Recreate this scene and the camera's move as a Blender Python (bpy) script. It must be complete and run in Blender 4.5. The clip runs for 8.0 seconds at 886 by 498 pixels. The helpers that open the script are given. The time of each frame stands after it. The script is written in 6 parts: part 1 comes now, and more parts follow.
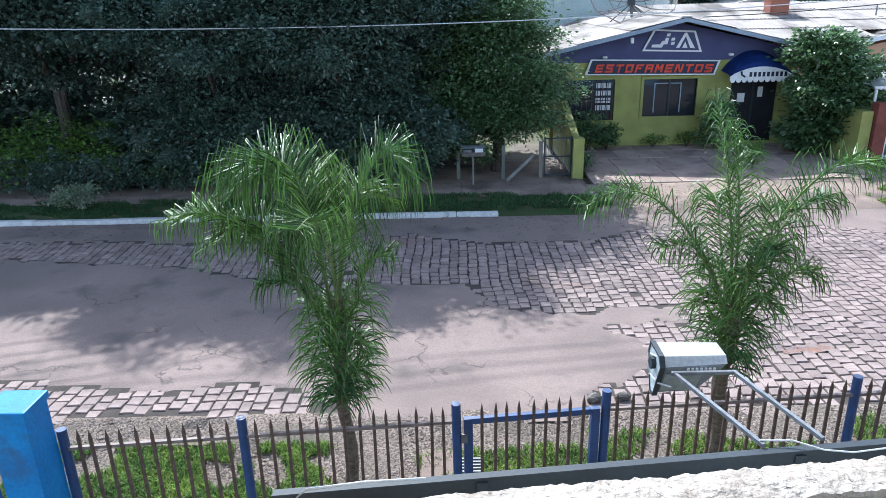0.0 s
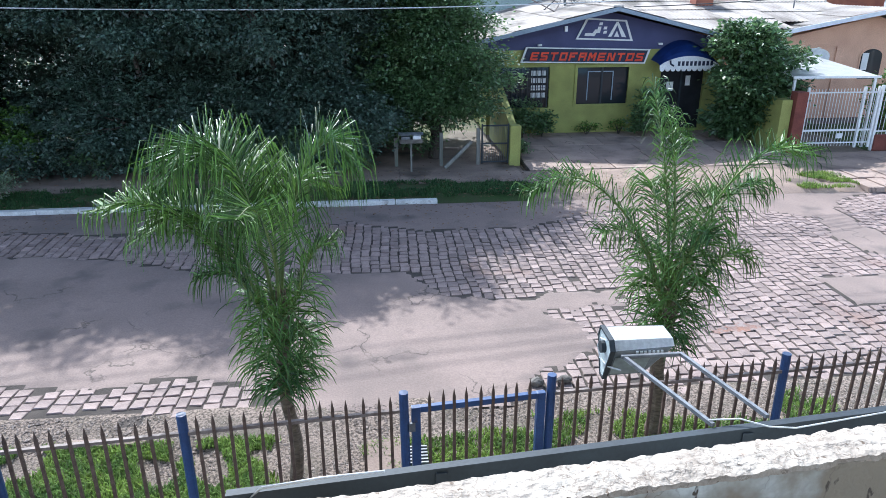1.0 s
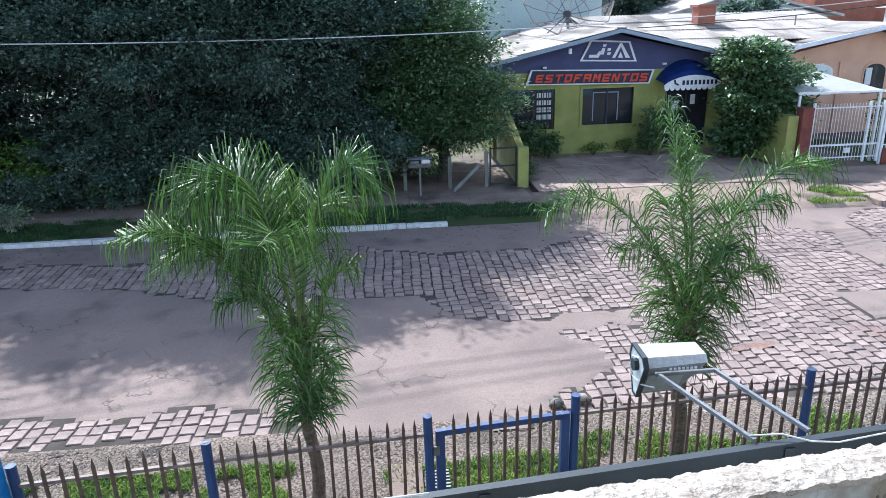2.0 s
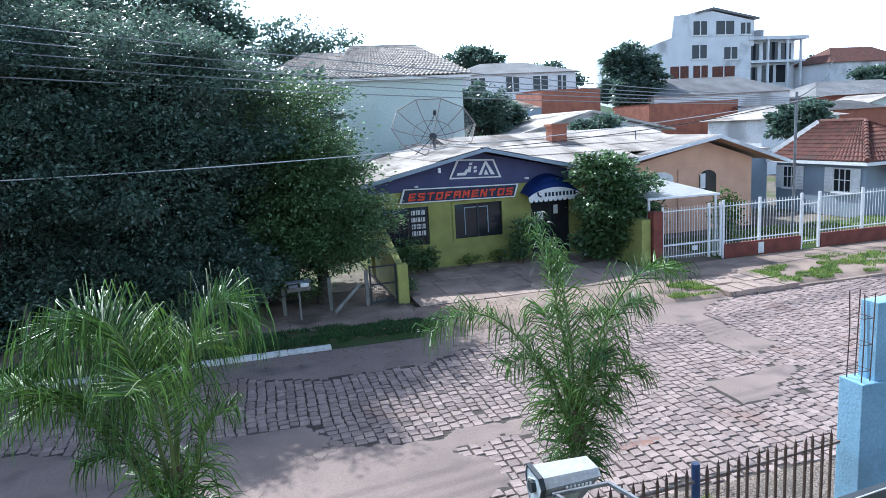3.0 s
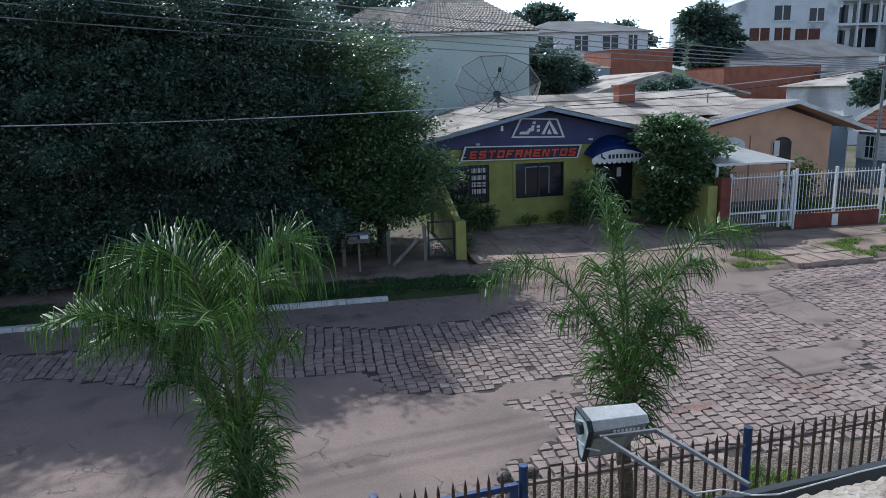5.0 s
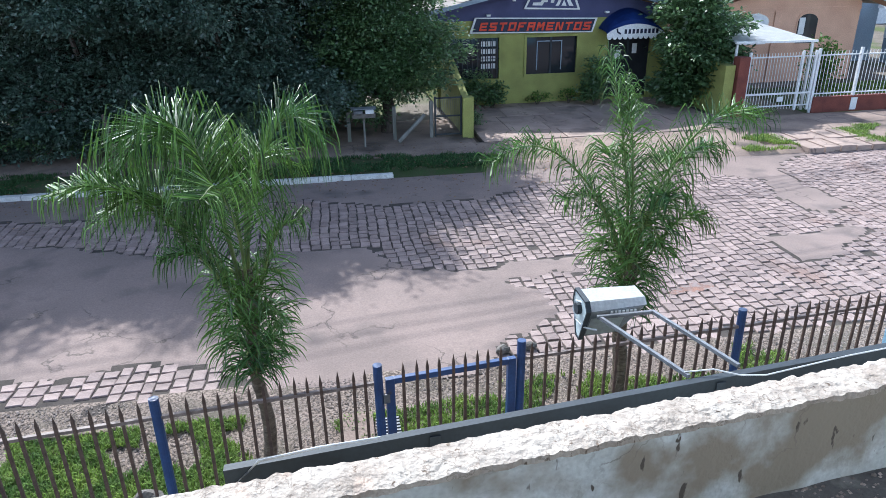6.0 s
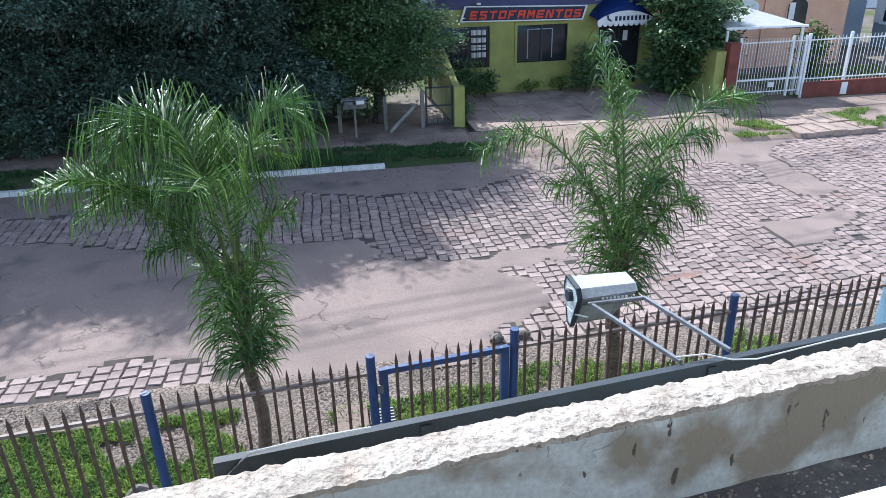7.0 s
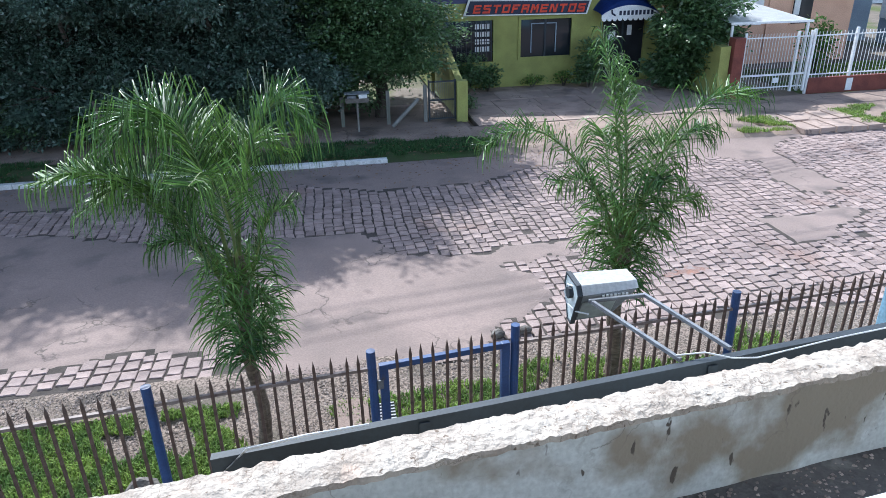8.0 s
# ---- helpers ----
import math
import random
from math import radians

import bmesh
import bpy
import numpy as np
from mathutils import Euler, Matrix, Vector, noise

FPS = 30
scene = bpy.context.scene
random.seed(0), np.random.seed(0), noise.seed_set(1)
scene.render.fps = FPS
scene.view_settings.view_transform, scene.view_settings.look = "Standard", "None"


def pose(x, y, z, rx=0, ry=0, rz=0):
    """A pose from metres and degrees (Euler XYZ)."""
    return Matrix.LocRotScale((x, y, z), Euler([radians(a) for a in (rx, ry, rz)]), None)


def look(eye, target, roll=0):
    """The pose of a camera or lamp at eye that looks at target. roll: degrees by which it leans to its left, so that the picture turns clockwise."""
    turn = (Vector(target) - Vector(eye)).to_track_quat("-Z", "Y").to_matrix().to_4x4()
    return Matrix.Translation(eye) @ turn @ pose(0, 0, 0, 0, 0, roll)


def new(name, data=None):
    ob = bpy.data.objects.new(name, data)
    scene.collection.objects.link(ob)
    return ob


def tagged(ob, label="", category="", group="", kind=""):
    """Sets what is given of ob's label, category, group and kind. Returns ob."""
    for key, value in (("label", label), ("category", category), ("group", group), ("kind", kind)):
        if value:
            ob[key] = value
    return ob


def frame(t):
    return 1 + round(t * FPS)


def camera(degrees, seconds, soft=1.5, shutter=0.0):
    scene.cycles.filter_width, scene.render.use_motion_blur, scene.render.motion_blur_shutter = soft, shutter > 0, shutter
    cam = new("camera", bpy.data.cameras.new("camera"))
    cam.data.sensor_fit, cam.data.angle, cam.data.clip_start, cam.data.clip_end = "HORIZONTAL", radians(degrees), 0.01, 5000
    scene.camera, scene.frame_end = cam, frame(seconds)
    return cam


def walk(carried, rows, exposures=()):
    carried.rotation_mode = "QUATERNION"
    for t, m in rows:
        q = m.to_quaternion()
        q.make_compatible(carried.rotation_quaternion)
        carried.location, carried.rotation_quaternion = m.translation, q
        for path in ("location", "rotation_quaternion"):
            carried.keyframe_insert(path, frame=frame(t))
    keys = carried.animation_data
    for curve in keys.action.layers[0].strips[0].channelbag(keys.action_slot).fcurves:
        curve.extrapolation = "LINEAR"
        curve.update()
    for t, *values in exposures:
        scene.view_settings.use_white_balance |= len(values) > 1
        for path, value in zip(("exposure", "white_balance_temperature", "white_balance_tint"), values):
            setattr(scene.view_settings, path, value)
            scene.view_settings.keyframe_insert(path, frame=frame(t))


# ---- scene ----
cam = camera(65.6, 8.0, 0.6)
PATH = [
    (0, (0.027, 0.738, 4.446), (0.002, 2.619, 3.767), -1.4),
    (0.5, (-0.018, 0.771, 4.419), (0.011, 2.634, 3.691), -0.8),
    (1, (-0.043, 0.782, 4.436), (0.116, 2.643, 3.72), -0.2),
    (1.2, (-0.07, 0.782, 4.449), (0.039, 2.667, 3.791), -1.2),
    (2.3, (-0.166, 0.775, 4.403), (0.035, 2.657, 3.756), -2.3),
    (2.5, (-0.117, 0.839, 4.378), (0.236, 2.721, 3.801), -1.3),
    (2.6, (-0.164, 0.825, 4.467), (0.301, 2.696, 3.936), -0.6),
    (3, (-0.151, 0.802, 4.504), (0.355, 2.706, 4.16), -3.3),
    (3.5, (-0.142, 0.838, 4.502), (0.502, 2.718, 4.277), -2.4),
    (4, (-0.112, 0.85, 4.528), (0.566, 2.73, 4.44), -3.9),
    (4.5, (-0.089, 0.856, 4.493), (0.469, 2.773, 4.368), -3.7),
    (5, (-0.174, 0.734, 4.424), (0.158, 2.654, 3.976), -1.9),
    (5.2, (-0.171, 0.744, 4.453), (0.148, 2.628, 3.863), -1.5),
    (6.5, (-0.155, 0.757, 4.416), (0.125, 2.568, 3.616), -0.8),
    (7, (-0.142, 0.765, 4.414), (0.163, 2.567, 3.603), -1.5),
    (7.5, (-0.146, 0.763, 4.413), (0.156, 2.564, 3.598), -1.7),
    (8, (-0.127, 0.778, 4.416), (0.169, 2.575, 3.59), -1.3),
]
EXPOSURES = [(0.0, 0.72, 5500, 6), (2.5, 0.72, 5550, 7), (3.0, 0.55, 5450, 6), (3.3, 0.15, 5450, 6), (3.5, -0.4, 5450, 6), (3.8, -1.55, 5700, 7), (4.0, -1.9, 5750, 7), (4.5, -2.0, 5800, 8), (4.8, -1.1, 5700, 7), (5.0, -0.42, 5600, 6), (5.3, 0.25, 5550, 7), (5.9, 0.62, 5550, 7), (8.0, 0.62, 5550, 7)]
walk(cam, [(t, look(eye, target, roll)) for t, eye, target, roll in PATH], EXPOSURES)

# ---- light ----
SUN_HEIGHT, SUN_TURN = 44.0, -17.0
world = bpy.data.worlds.new("sky")
scene.world = world
world.use_nodes = True
wn, wl = world.node_tree.nodes, world.node_tree.links
wn.clear()
sky = wn.new("ShaderNodeTexSky")
sky.sky_type = "NISHITA"
sky.sun_disc = False
sky.sun_elevation, sky.sun_rotation = radians(SUN_HEIGHT), radians(SUN_TURN)
sky.dust_density, sky.air_density, sky.ozone_density = 2.0, 1.0, 1.0
back = wn.new("ShaderNodeBackground")
back.inputs["Strength"].default_value = 0.12
wout = wn.new("ShaderNodeOutputWorld")
# thin high cloud over the blue
tc, cl, cr = wn.new("ShaderNodeTexCoord"), wn.new("ShaderNodeTexNoise"), wn.new("ShaderNodeValToRGB")
cmap = wn.new("ShaderNodeMapping")
cmap.inputs["Scale"].default_value = (1.2, 1.2, 5.0)
cl.inputs["Scale"].default_value, cl.inputs["Detail"].default_value = 2.2, 5.0
cr.color_ramp.elements[0].position, cr.color_ramp.elements[0].color = 0.35, (0.75, 0.75, 0.75, 1)
cr.color_ramp.elements[1].position, cr.color_ramp.elements[1].color = 0.7, (1.0, 1.0, 1.0, 1)
# haze: thick at the horizon all round, thin overhead
sep, haze, hmul = wn.new("ShaderNodeSeparateXYZ"), wn.new("ShaderNodeMapRange"), wn.new("ShaderNodeMath")
haze.interpolation_type = "SMOOTHSTEP"
haze.inputs["From Min"].default_value, haze.inputs["From Max"].default_value = 0.2, 0.55
haze.inputs["To Min"].default_value, haze.inputs["To Max"].default_value = 0.95, 0.02
hmul.operation = "MULTIPLY"
wl.new(tc.outputs["Generated"], sep.inputs["Vector"])
wl.new(sep.outputs["Z"], haze.inputs["Value"])
wl.new(haze.outputs["Result"], hmul.inputs[0])
wl.new(cr.outputs["Color"], hmul.inputs[1])
cm = wn.new("ShaderNodeMix")
cm.data_type = "RGBA"
# the haze scatters forward: bright towards the sun, duller away from it
toward, glow, hcol = wn.new("ShaderNodeVectorMath"), wn.new("ShaderNodeMapRange"), wn.new("ShaderNodeVectorMath")
toward.operation, hcol.operation = "DOT_PRODUCT", "SCALE"
toward.inputs[1].default_value = (math.sin(radians(SUN_TURN)) * math.cos(radians(SUN_HEIGHT)), math.cos(radians(SUN_TURN)) * math.cos(radians(SUN_HEIGHT)), math.sin(radians(SUN_HEIGHT)))
glow.interpolation_type = "SMOOTHSTEP"
glow.inputs["From Min"].default_value, glow.inputs["From Max"].default_value = 0.1, 0.8
glow.inputs["To Min"].default_value, glow.inputs["To Max"].default_value = 0.62, 1.75
hcol.inputs[0].default_value = (17.5, 20.0, 23.5)
wl.new(tc.outputs["Generated"], toward.inputs[0])
wl.new(toward.outputs["Value"], glow.inputs["Value"])
wl.new(glow.outputs["Result"], hcol.inputs["Scale"])
wl.new(hcol.outputs["Vector"], cm.inputs["B"])
wl.new(tc.outputs["Generated"], cmap.inputs["Vector"])
wl.new(cmap.outputs["Vector"], cl.inputs["Vector"])
wl.new(cl.outputs["Fac"], cr.inputs["Fac"])
wl.new(hmul.outputs["Value"], cm.inputs["Factor"])
wl.new(sky.outputs["Color"], cm.inputs["A"])
wl.new(cm.outputs["Result"], back.inputs["Color"])
wl.new(back.outputs["Background"], wout.inputs["Surface"])
sun_data = bpy.data.lights.new("sun", "SUN")
sun_data.energy, sun_data.angle, sun_data.color = 5.0, radians(0.6), (1.0, 0.95, 0.88)
sun = new("sun", sun_data)
_e, _a = radians(SUN_HEIGHT), radians(SUN_TURN)
sun.matrix_world = look((math.sin(_a) * math.cos(_e) * 50, math.cos(_a) * math.cos(_e) * 50, math.sin(_e) * 50), (0, 0, 0))


# ---- materials ----
def material(name, base, second=None, rough=0.8, metal=0.0, scale=6.0, fine=60.0, bump=0.15, spread=(0.35, 0.65), vary=0.0, island=0.0, stain=None, stain_scale=1.2, stain_at=(0.55, 0.7), trans=0.0, spec=0.3, stretch=(1, 1, 1), chip=None, chip_scale=24.0, chip_at=(0.66, 0.7)):
    """A painted, stone or leaf surface: two colours by a coarse noise, a fine grain, optional stains, relief."""
    m = bpy.data.materials.new(name)
    m.use_nodes = True
    n, l = m.node_tree.nodes, m.node_tree.links
    b = n["Principled BSDF"]
    b.inputs["Roughness"].default_value, b.inputs["Metallic"].default_value = rough, metal
    b.inputs["Specular IOR Level"].default_value = spec
    second = second or tuple(c * 0.75 for c in base)
    co, mp = n.new("ShaderNodeTexCoord"), n.new("ShaderNodeMapping")
    mp.inputs["Scale"].default_value = stretch
    l.new(co.outputs["Object"], mp.inputs["Vector"])
    n1, n2 = n.new("ShaderNodeTexNoise"), n.new("ShaderNodeTexNoise")
    n1.inputs["Scale"].default_value, n1.inputs["Detail"].default_value = scale, 4
    n2.inputs["Scale"].default_value, n2.inputs["Detail"].default_value = fine, 3
    for k in (n1, n2):
        l.new(mp.outputs["Vector"], k.inputs["Vector"])
    ramp = n.new("ShaderNodeValToRGB")
    ramp.color_ramp.elements[0].position, ramp.color_ramp.elements[0].color = spread[0], (*second, 1)
    ramp.color_ramp.elements[1].position, ramp.color_ramp.elements[1].color = spread[1], (*base, 1)
    l.new(n1.outputs["Fac"], ramp.inputs["Fac"])
    col = ramp.outputs["Color"]

    def times(colour, factor_socket, low, high):
        mr, hs = n.new("ShaderNodeMapRange"), n.new("ShaderNodeHueSaturation")
        mr.inputs["To Min"].default_value, mr.inputs["To Max"].default_value = low, high
        l.new(factor_socket, mr.inputs["Value"])
        l.new(mr.outputs["Result"], hs.inputs["Value"])
        l.new(colour, hs.inputs["Color"])
        return hs.outputs["Color"]

    col = times(col, n2.outputs["Fac"], 0.7, 1.3)
    if vary:
        oi = n.new("ShaderNodeObjectInfo")
        col = times(col, oi.outputs["Random"], 1 - vary, 1 + vary)
    if island:
        ge = n.new("ShaderNodeNewGeometry")
        col = times(col, ge.outputs["Random Per Island"], 1 - island, 1 + island)
    if stain:
        n3, r3, mx = n.new("ShaderNodeTexNoise"), n.new("ShaderNodeValToRGB"), n.new("ShaderNodeMix")
        n3.inputs["Scale"].default_value, n3.inputs["Detail"].default_value = stain_scale, 6
        l.new(mp.outputs["Vector"], n3.inputs["Vector"])
        r3.color_ramp.elements[0].position, r3.color_ramp.elements[1].position = stain_at
        l.new(n3.outputs["Fac"], r3.inputs["Fac"])
        mx.data_type = "RGBA"
        mx.inputs["B"].default_value = (*stain, 1)
        l.new(r3.outputs["Color"], mx.inputs["Factor"])
        l.new(col, mx.inputs["A"])
        col = mx.outputs["Result"]
    if chip:
        n4, r4, mx, mp4 = n.new("ShaderNodeTexNoise"), n.new("ShaderNodeValToRGB"), n.new("ShaderNodeMix"), n.new("ShaderNodeMapping")
        mp4.inputs["Scale"].default_value = (1.0, 1.0, 0.45)
        mp4.inputs["Rotation"].default_value = (0.0, 0.35, 0.0)
        n4.inputs["Scale"].default_value, n4.inputs["Detail"].default_value = chip_scale, 3
        l.new(co.outputs["Object"], mp4.inputs["Vector"])
        l.new(mp4.outputs["Vector"], n4.inputs["Vector"])
        r4.color_ramp.elements[0].position, r4.color_ramp.elements[1].position = chip_at
        l.new(n4.outputs["Fac"], r4.inputs["Fac"])
        mx.data_type = "RGBA"
        mx.inputs["B"].default_value = (*chip, 1)
        l.new(r4.outputs["Color"], mx.inputs["Factor"])
        l.new(col, mx.inputs["A"])
        col = mx.outputs["Result"]
    l.new(col, b.inputs["Base Color"])
    if bump:
        bp = n.new("ShaderNodeBump")
        bp.inputs["Strength"].default_value, bp.inputs["Distance"].default_value = bump, 0.02
        l.new(n2.outputs["Fac"], bp.inputs["Height"])
        l.new(bp.outputs["Normal"], b.inputs["Normal"])
    if trans:
        tr, add = n.new("ShaderNodeBsdfTranslucent"), n.new("ShaderNodeMixShader")
        add.inputs["Fac"].default_value = trans
        l.new(col, tr.inputs["Color"])
        l.new(b.outputs["BSDF"], add.inputs[1])
        l.new(tr.outputs["BSDF"], add.inputs[2])
        l.new(add.outputs["Shader"], n["Material Output"].inputs["Surface"])
    return m


ASPHALT = material("worn_asphalt", (0.285, 0.216, 0.188), (0.215, 0.166, 0.146), 0.9, scale=0.7, fine=45, bump=0.25, stain=(0.13, 0.105, 0.098), stain_scale=1.1, stain_at=(0.56, 0.74))
JOINT = material("joint_dirt", (0.095, 0.078, 0.067), (0.06, 0.05, 0.043), 0.95, scale=3, fine=70, bump=0.5)
COBBLE = material("basalt_cobble", (0.345, 0.26, 0.232), (0.25, 0.188, 0.168), 0.75, scale=4, fine=40, bump=0.4, vary=0.2, stain=(0.22, 0.13, 0.10), stain_scale=0.5, stain_at=(0.62, 0.75))
COBBLE_FAR = material("basalt_cobble_field", (0.345, 0.26, 0.232), (0.25, 0.188, 0.168), 0.75, scale=4, fine=40, bump=0.4, island=0.2, stain=(0.22, 0.13, 0.10), stain_scale=0.5, stain_at=(0.62, 0.75))
EARTH = material("dry_earth", (0.20, 0.165, 0.135), (0.13, 0.11, 0.085), 0.95, scale=1.2, fine=30, bump=0.5, stain=(0.09, 0.11, 0.035), stain_scale=0.35, stain_at=(0.5, 0.62))
GRAVEL = material("fine_gravel", (0.32, 0.25, 0.205), (0.10, 0.077, 0.061), 0.9, scale=34, fine=90, bump=1.0, spread=(0.4, 0.58), stain=(0.14, 0.12, 0.09), stain_scale=1.6, stain_at=(0.5, 0.7))
STONES = material("gravel_stones", (0.37, 0.30, 0.255), (0.22, 0.175, 0.148), 0.85, scale=30, fine=90, bump=0.3, island=0.4)
GRASS_SOIL = material("grassy_soil", (0.055, 0.10, 0.028), (0.085, 0.085, 0.045), 0.95, scale=2.5, fine=60, bump=0.6)
# darker copy of the grass below; the tree shade is put into its colour
GRASS_SHADED = material("verge_grass_shade_in_colour", (0.075, 0.15, 0.05), (0.045, 0.10, 0.035), 0.65, scale=2.0, fine=30, bump=0, island=0.45, trans=0.3)
GRASS = material("grass_blades", (0.24, 0.33, 0.07), (0.12, 0.20, 0.05), 0.6, scale=3.0, fine=30, bump=0, island=0.55, trans=0.4)
KERB = material("whitewashed_kerb", (0.74, 0.73, 0.71), (0.55, 0.54, 0.52), 0.85, scale=5, fine=50, bump=0.3, vary=0.1, stain=(0.25, 0.23, 0.21), stain_scale=5, stain_at=(0.6, 0.75))
SLAB = material("yard_slab", (0.42, 0.315, 0.26), (0.32, 0.24, 0.20), 0.85, scale=1.6, fine=40, bump=0.3, vary=0.15, stain=(0.16, 0.125, 0.11), stain_scale=1.2)
PAVE = material("old_pavement", (0.34, 0.255, 0.205), (0.23, 0.17, 0.14), 0.9, scale=1.3, fine=35, bump=0.4, stain=(0.10, 0.08, 0.065), stain_scale=0.8)
WHITEWALL = material("flaking_plaster", (0.59, 0.61, 0.595), (0.48, 0.495, 0.48), 0.9, scale=3, fine=45, bump=0.35, stain=(0.29, 0.25, 0.195), stain_scale=1.2, stain_at=(0.5, 0.56), chip=(0.10, 0.085, 0.07), chip_scale=17, chip_at=(0.65, 0.68))
PARTOP = material("flaking_paint_top", (0.46, 0.405, 0.345), (0.34, 0.285, 0.235), 0.85, scale=7, fine=30, bump=1.0, stain=(0.5, 0.38, 0.30), stain_scale=9, stain_at=(0.6, 0.72), chip=(0.16, 0.12, 0.09), chip_scale=30, chip_at=(0.66, 0.7))
ROOFDECK = material("dirty_roof_deck", (0.15, 0.135, 0.12), (0.08, 0.073, 0.066), 0.95, scale=3, fine=40, bump=0.7, stain=(0.26, 0.24, 0.21), stain_scale=4, stain_at=(0.58, 0.7))
STEELGREY = material("grey_painted_steel", (0.027, 0.036, 0.044), (0.019, 0.025, 0.031), 0.65, scale=4, fine=60, bump=0.05, spec=0.5)
BLUE = material("blue_painted_steel", (0.036, 0.082, 0.215), (0.025, 0.055, 0.15), 0.4, scale=5, fine=50, bump=0.06, spec=0.5, stain=(0.07, 0.06, 0.07), stain_scale=7, stain_at=(0.66, 0.75))
BRIGHTBLUE = material("bright_blue_paint", (0.03, 0.25, 0.58), (0.022, 0.17, 0.45), 0.5, scale=3, fine=40, bump=0.1, stain=(0.05, 0.13, 0.26), stain_scale=3.5)
PALEBLUE = material("pale_blue_wall", (0.30, 0.50, 0.66), (0.25, 0.43, 0.58), 0.85, scale=2, fine=40, bump=0.2, stain=(0.2, 0.32, 0.42), stain_scale=1.5)
RAIL = material("dusty_rail_iron", (0.27, 0.215, 0.19), (0.17, 0.13, 0.115), 0.6, scale=10, fine=80, bump=0.1, spec=0.4)
RUBBLE = material("grey_rubble", (0.20, 0.18, 0.16), (0.10, 0.09, 0.08), 0.95, scale=8, fine=40, bump=0.6)
RUST = material("rusty_brown_iron", (0.15, 0.098, 0.074), (0.085, 0.055, 0.043), 0.65, scale=12, fine=90, bump=0.15, spec=0.4)
GALV = material("galvanised_steel", (0.22, 0.225, 0.235), (0.15, 0.155, 0.165), 0.5, 0.3, scale=12, fine=80, bump=0.05)
LAMPGREY = material("lamp_housing_grey", (0.24, 0.26, 0.28), (0.17, 0.185, 0.20), 0.45, scale=9, fine=60, bump=0.05)
LAMPPANEL = material("frosted_lamp_panel", (0.50, 0.56, 0.55), (0.42, 0.47, 0.47), 0.3, scale=6, fine=40, bump=0.03, spec=0.5)
CLAY = material("dried_red_clay", (0.30, 0.165, 0.12), (0.25, 0.165, 0.14), 0.95, scale=7, fine=40, bump=0.5, stain=(0.30, 0.24, 0.22), stain_scale=9, stain_at=(0.48, 0.6))
LAMPWHITE = material("reflector_white", (0.86, 0.86, 0.85), (0.80, 0.80, 0.79), 0.3, scale=9, fine=60, bump=0.05)
# near-black: small black parts, and shop-inside gloom put into the colour
DARK = material("black_parts_and_gloom", (0.02, 0.022, 0.026), (0.012, 0.013, 0.016), 0.6, scale=3, fine=30, bump=0)
TRUNK = material("palm_trunk", (0.25, 0.19, 0.14), (0.12, 0.09, 0.065), 0.95, scale=14, fine=50, bump=0.8, stretch=(1, 1, 3))
BARK = material("tree_bark", (0.10, 0.08, 0.065), (0.055, 0.045, 0.037), 0.95, scale=8, fine=50, bump=0.8, stretch=(1, 1, 0.3))
PALMLEAF = material("palm_leaflet", (0.115, 0.205, 0.04), (0.05, 0.115, 0.03), 0.46, scale=1.2, fine=20, bump=0, island=0.65, trans=0.26, spec=0.4)
PALMSTALK = material("palm_stalk", (0.20, 0.25, 0.08), (0.13, 0.17, 0.06), 0.5, scale=6, fine=40, bump=0.1)
LEAFDARK = material("dark_leaf", (0.13, 0.195, 0.145), (0.075, 0.125, 0.09), 0.36, scale=0.6, fine=12, bump=0, island=0.5, trans=0.45, spec=0.9)
LEAFMID = material("mid_leaf", (0.13, 0.215, 0.085), (0.085, 0.15, 0.06), 0.36, scale=0.8, fine=12, bump=0, island=0.5, trans=0.4, spec=0.65)
LEAFPALE = material("pale_leaf", (0.30, 0.34, 0.24), (0.16, 0.22, 0.12), 0.5, scale=3, fine=20, bump=0, island=0.4, trans=0.3)
LITTER = material("dead_leaf", (0.24, 0.14, 0.075), (0.12, 0.07, 0.04), 0.8, scale=5, fine=30, bump=0, island=0.5)
LEAFBRIGHT = material("bright_leaf", (0.14, 0.24, 0.04), (0.08, 0.16, 0.03), 0.45, scale=0.9, fine=12, bump=0, island=0.4, trans=0.35)
OLIVE = material("olive_green_wall", (0.33, 0.335, 0.10), (0.25, 0.255, 0.08), 0.8, scale=2, fine=40, bump=0.15, stain=(0.2, 0.2, 0.06), stain_scale=1.4, stain_at=(0.58, 0.75))
NAVY = material("navy_gable", (0.082, 0.086, 0.175), (0.066, 0.07, 0.145), 0.75, scale=2, fine=40, bump=0.1)
SIGNBACK = material("sign_navy", (0.025, 0.03, 0.06), (0.02, 0.024, 0.05), 0.5, scale=4, fine=40, bump=0)
SIGNRED = material("sign_red", (0.72, 0.075, 0.03), (0.6, 0.06, 0.03), 0.5, scale=4, fine=40, bump=0)
WHITE = material("white_paint", (0.78, 0.78, 0.77), (0.68, 0.68, 0.67), 0.55, scale=4, fine=50, bump=0.08)
AWNBLUE = material("awning_blue", (0.03, 0.07, 0.30), (0.022, 0.05, 0.22), 0.6, scale=4, fine=40, bump=0.05)
FIBRE = material("fibre_cement_sheet", (0.52, 0.465, 0.415), (0.35, 0.305, 0.27), 0.9, scale=1.3, fine=25, bump=0.2, vary=0.25, stain=(0.16, 0.14, 0.122), stain_scale=1.1, stain_at=(0.5, 0.66), stretch=(1, 0.35, 1))
ORANGE = material("salmon_wall", (0.68, 0.42, 0.29), (0.60, 0.36, 0.25), 0.85, scale=1.5, fine=30, bump=0.15)
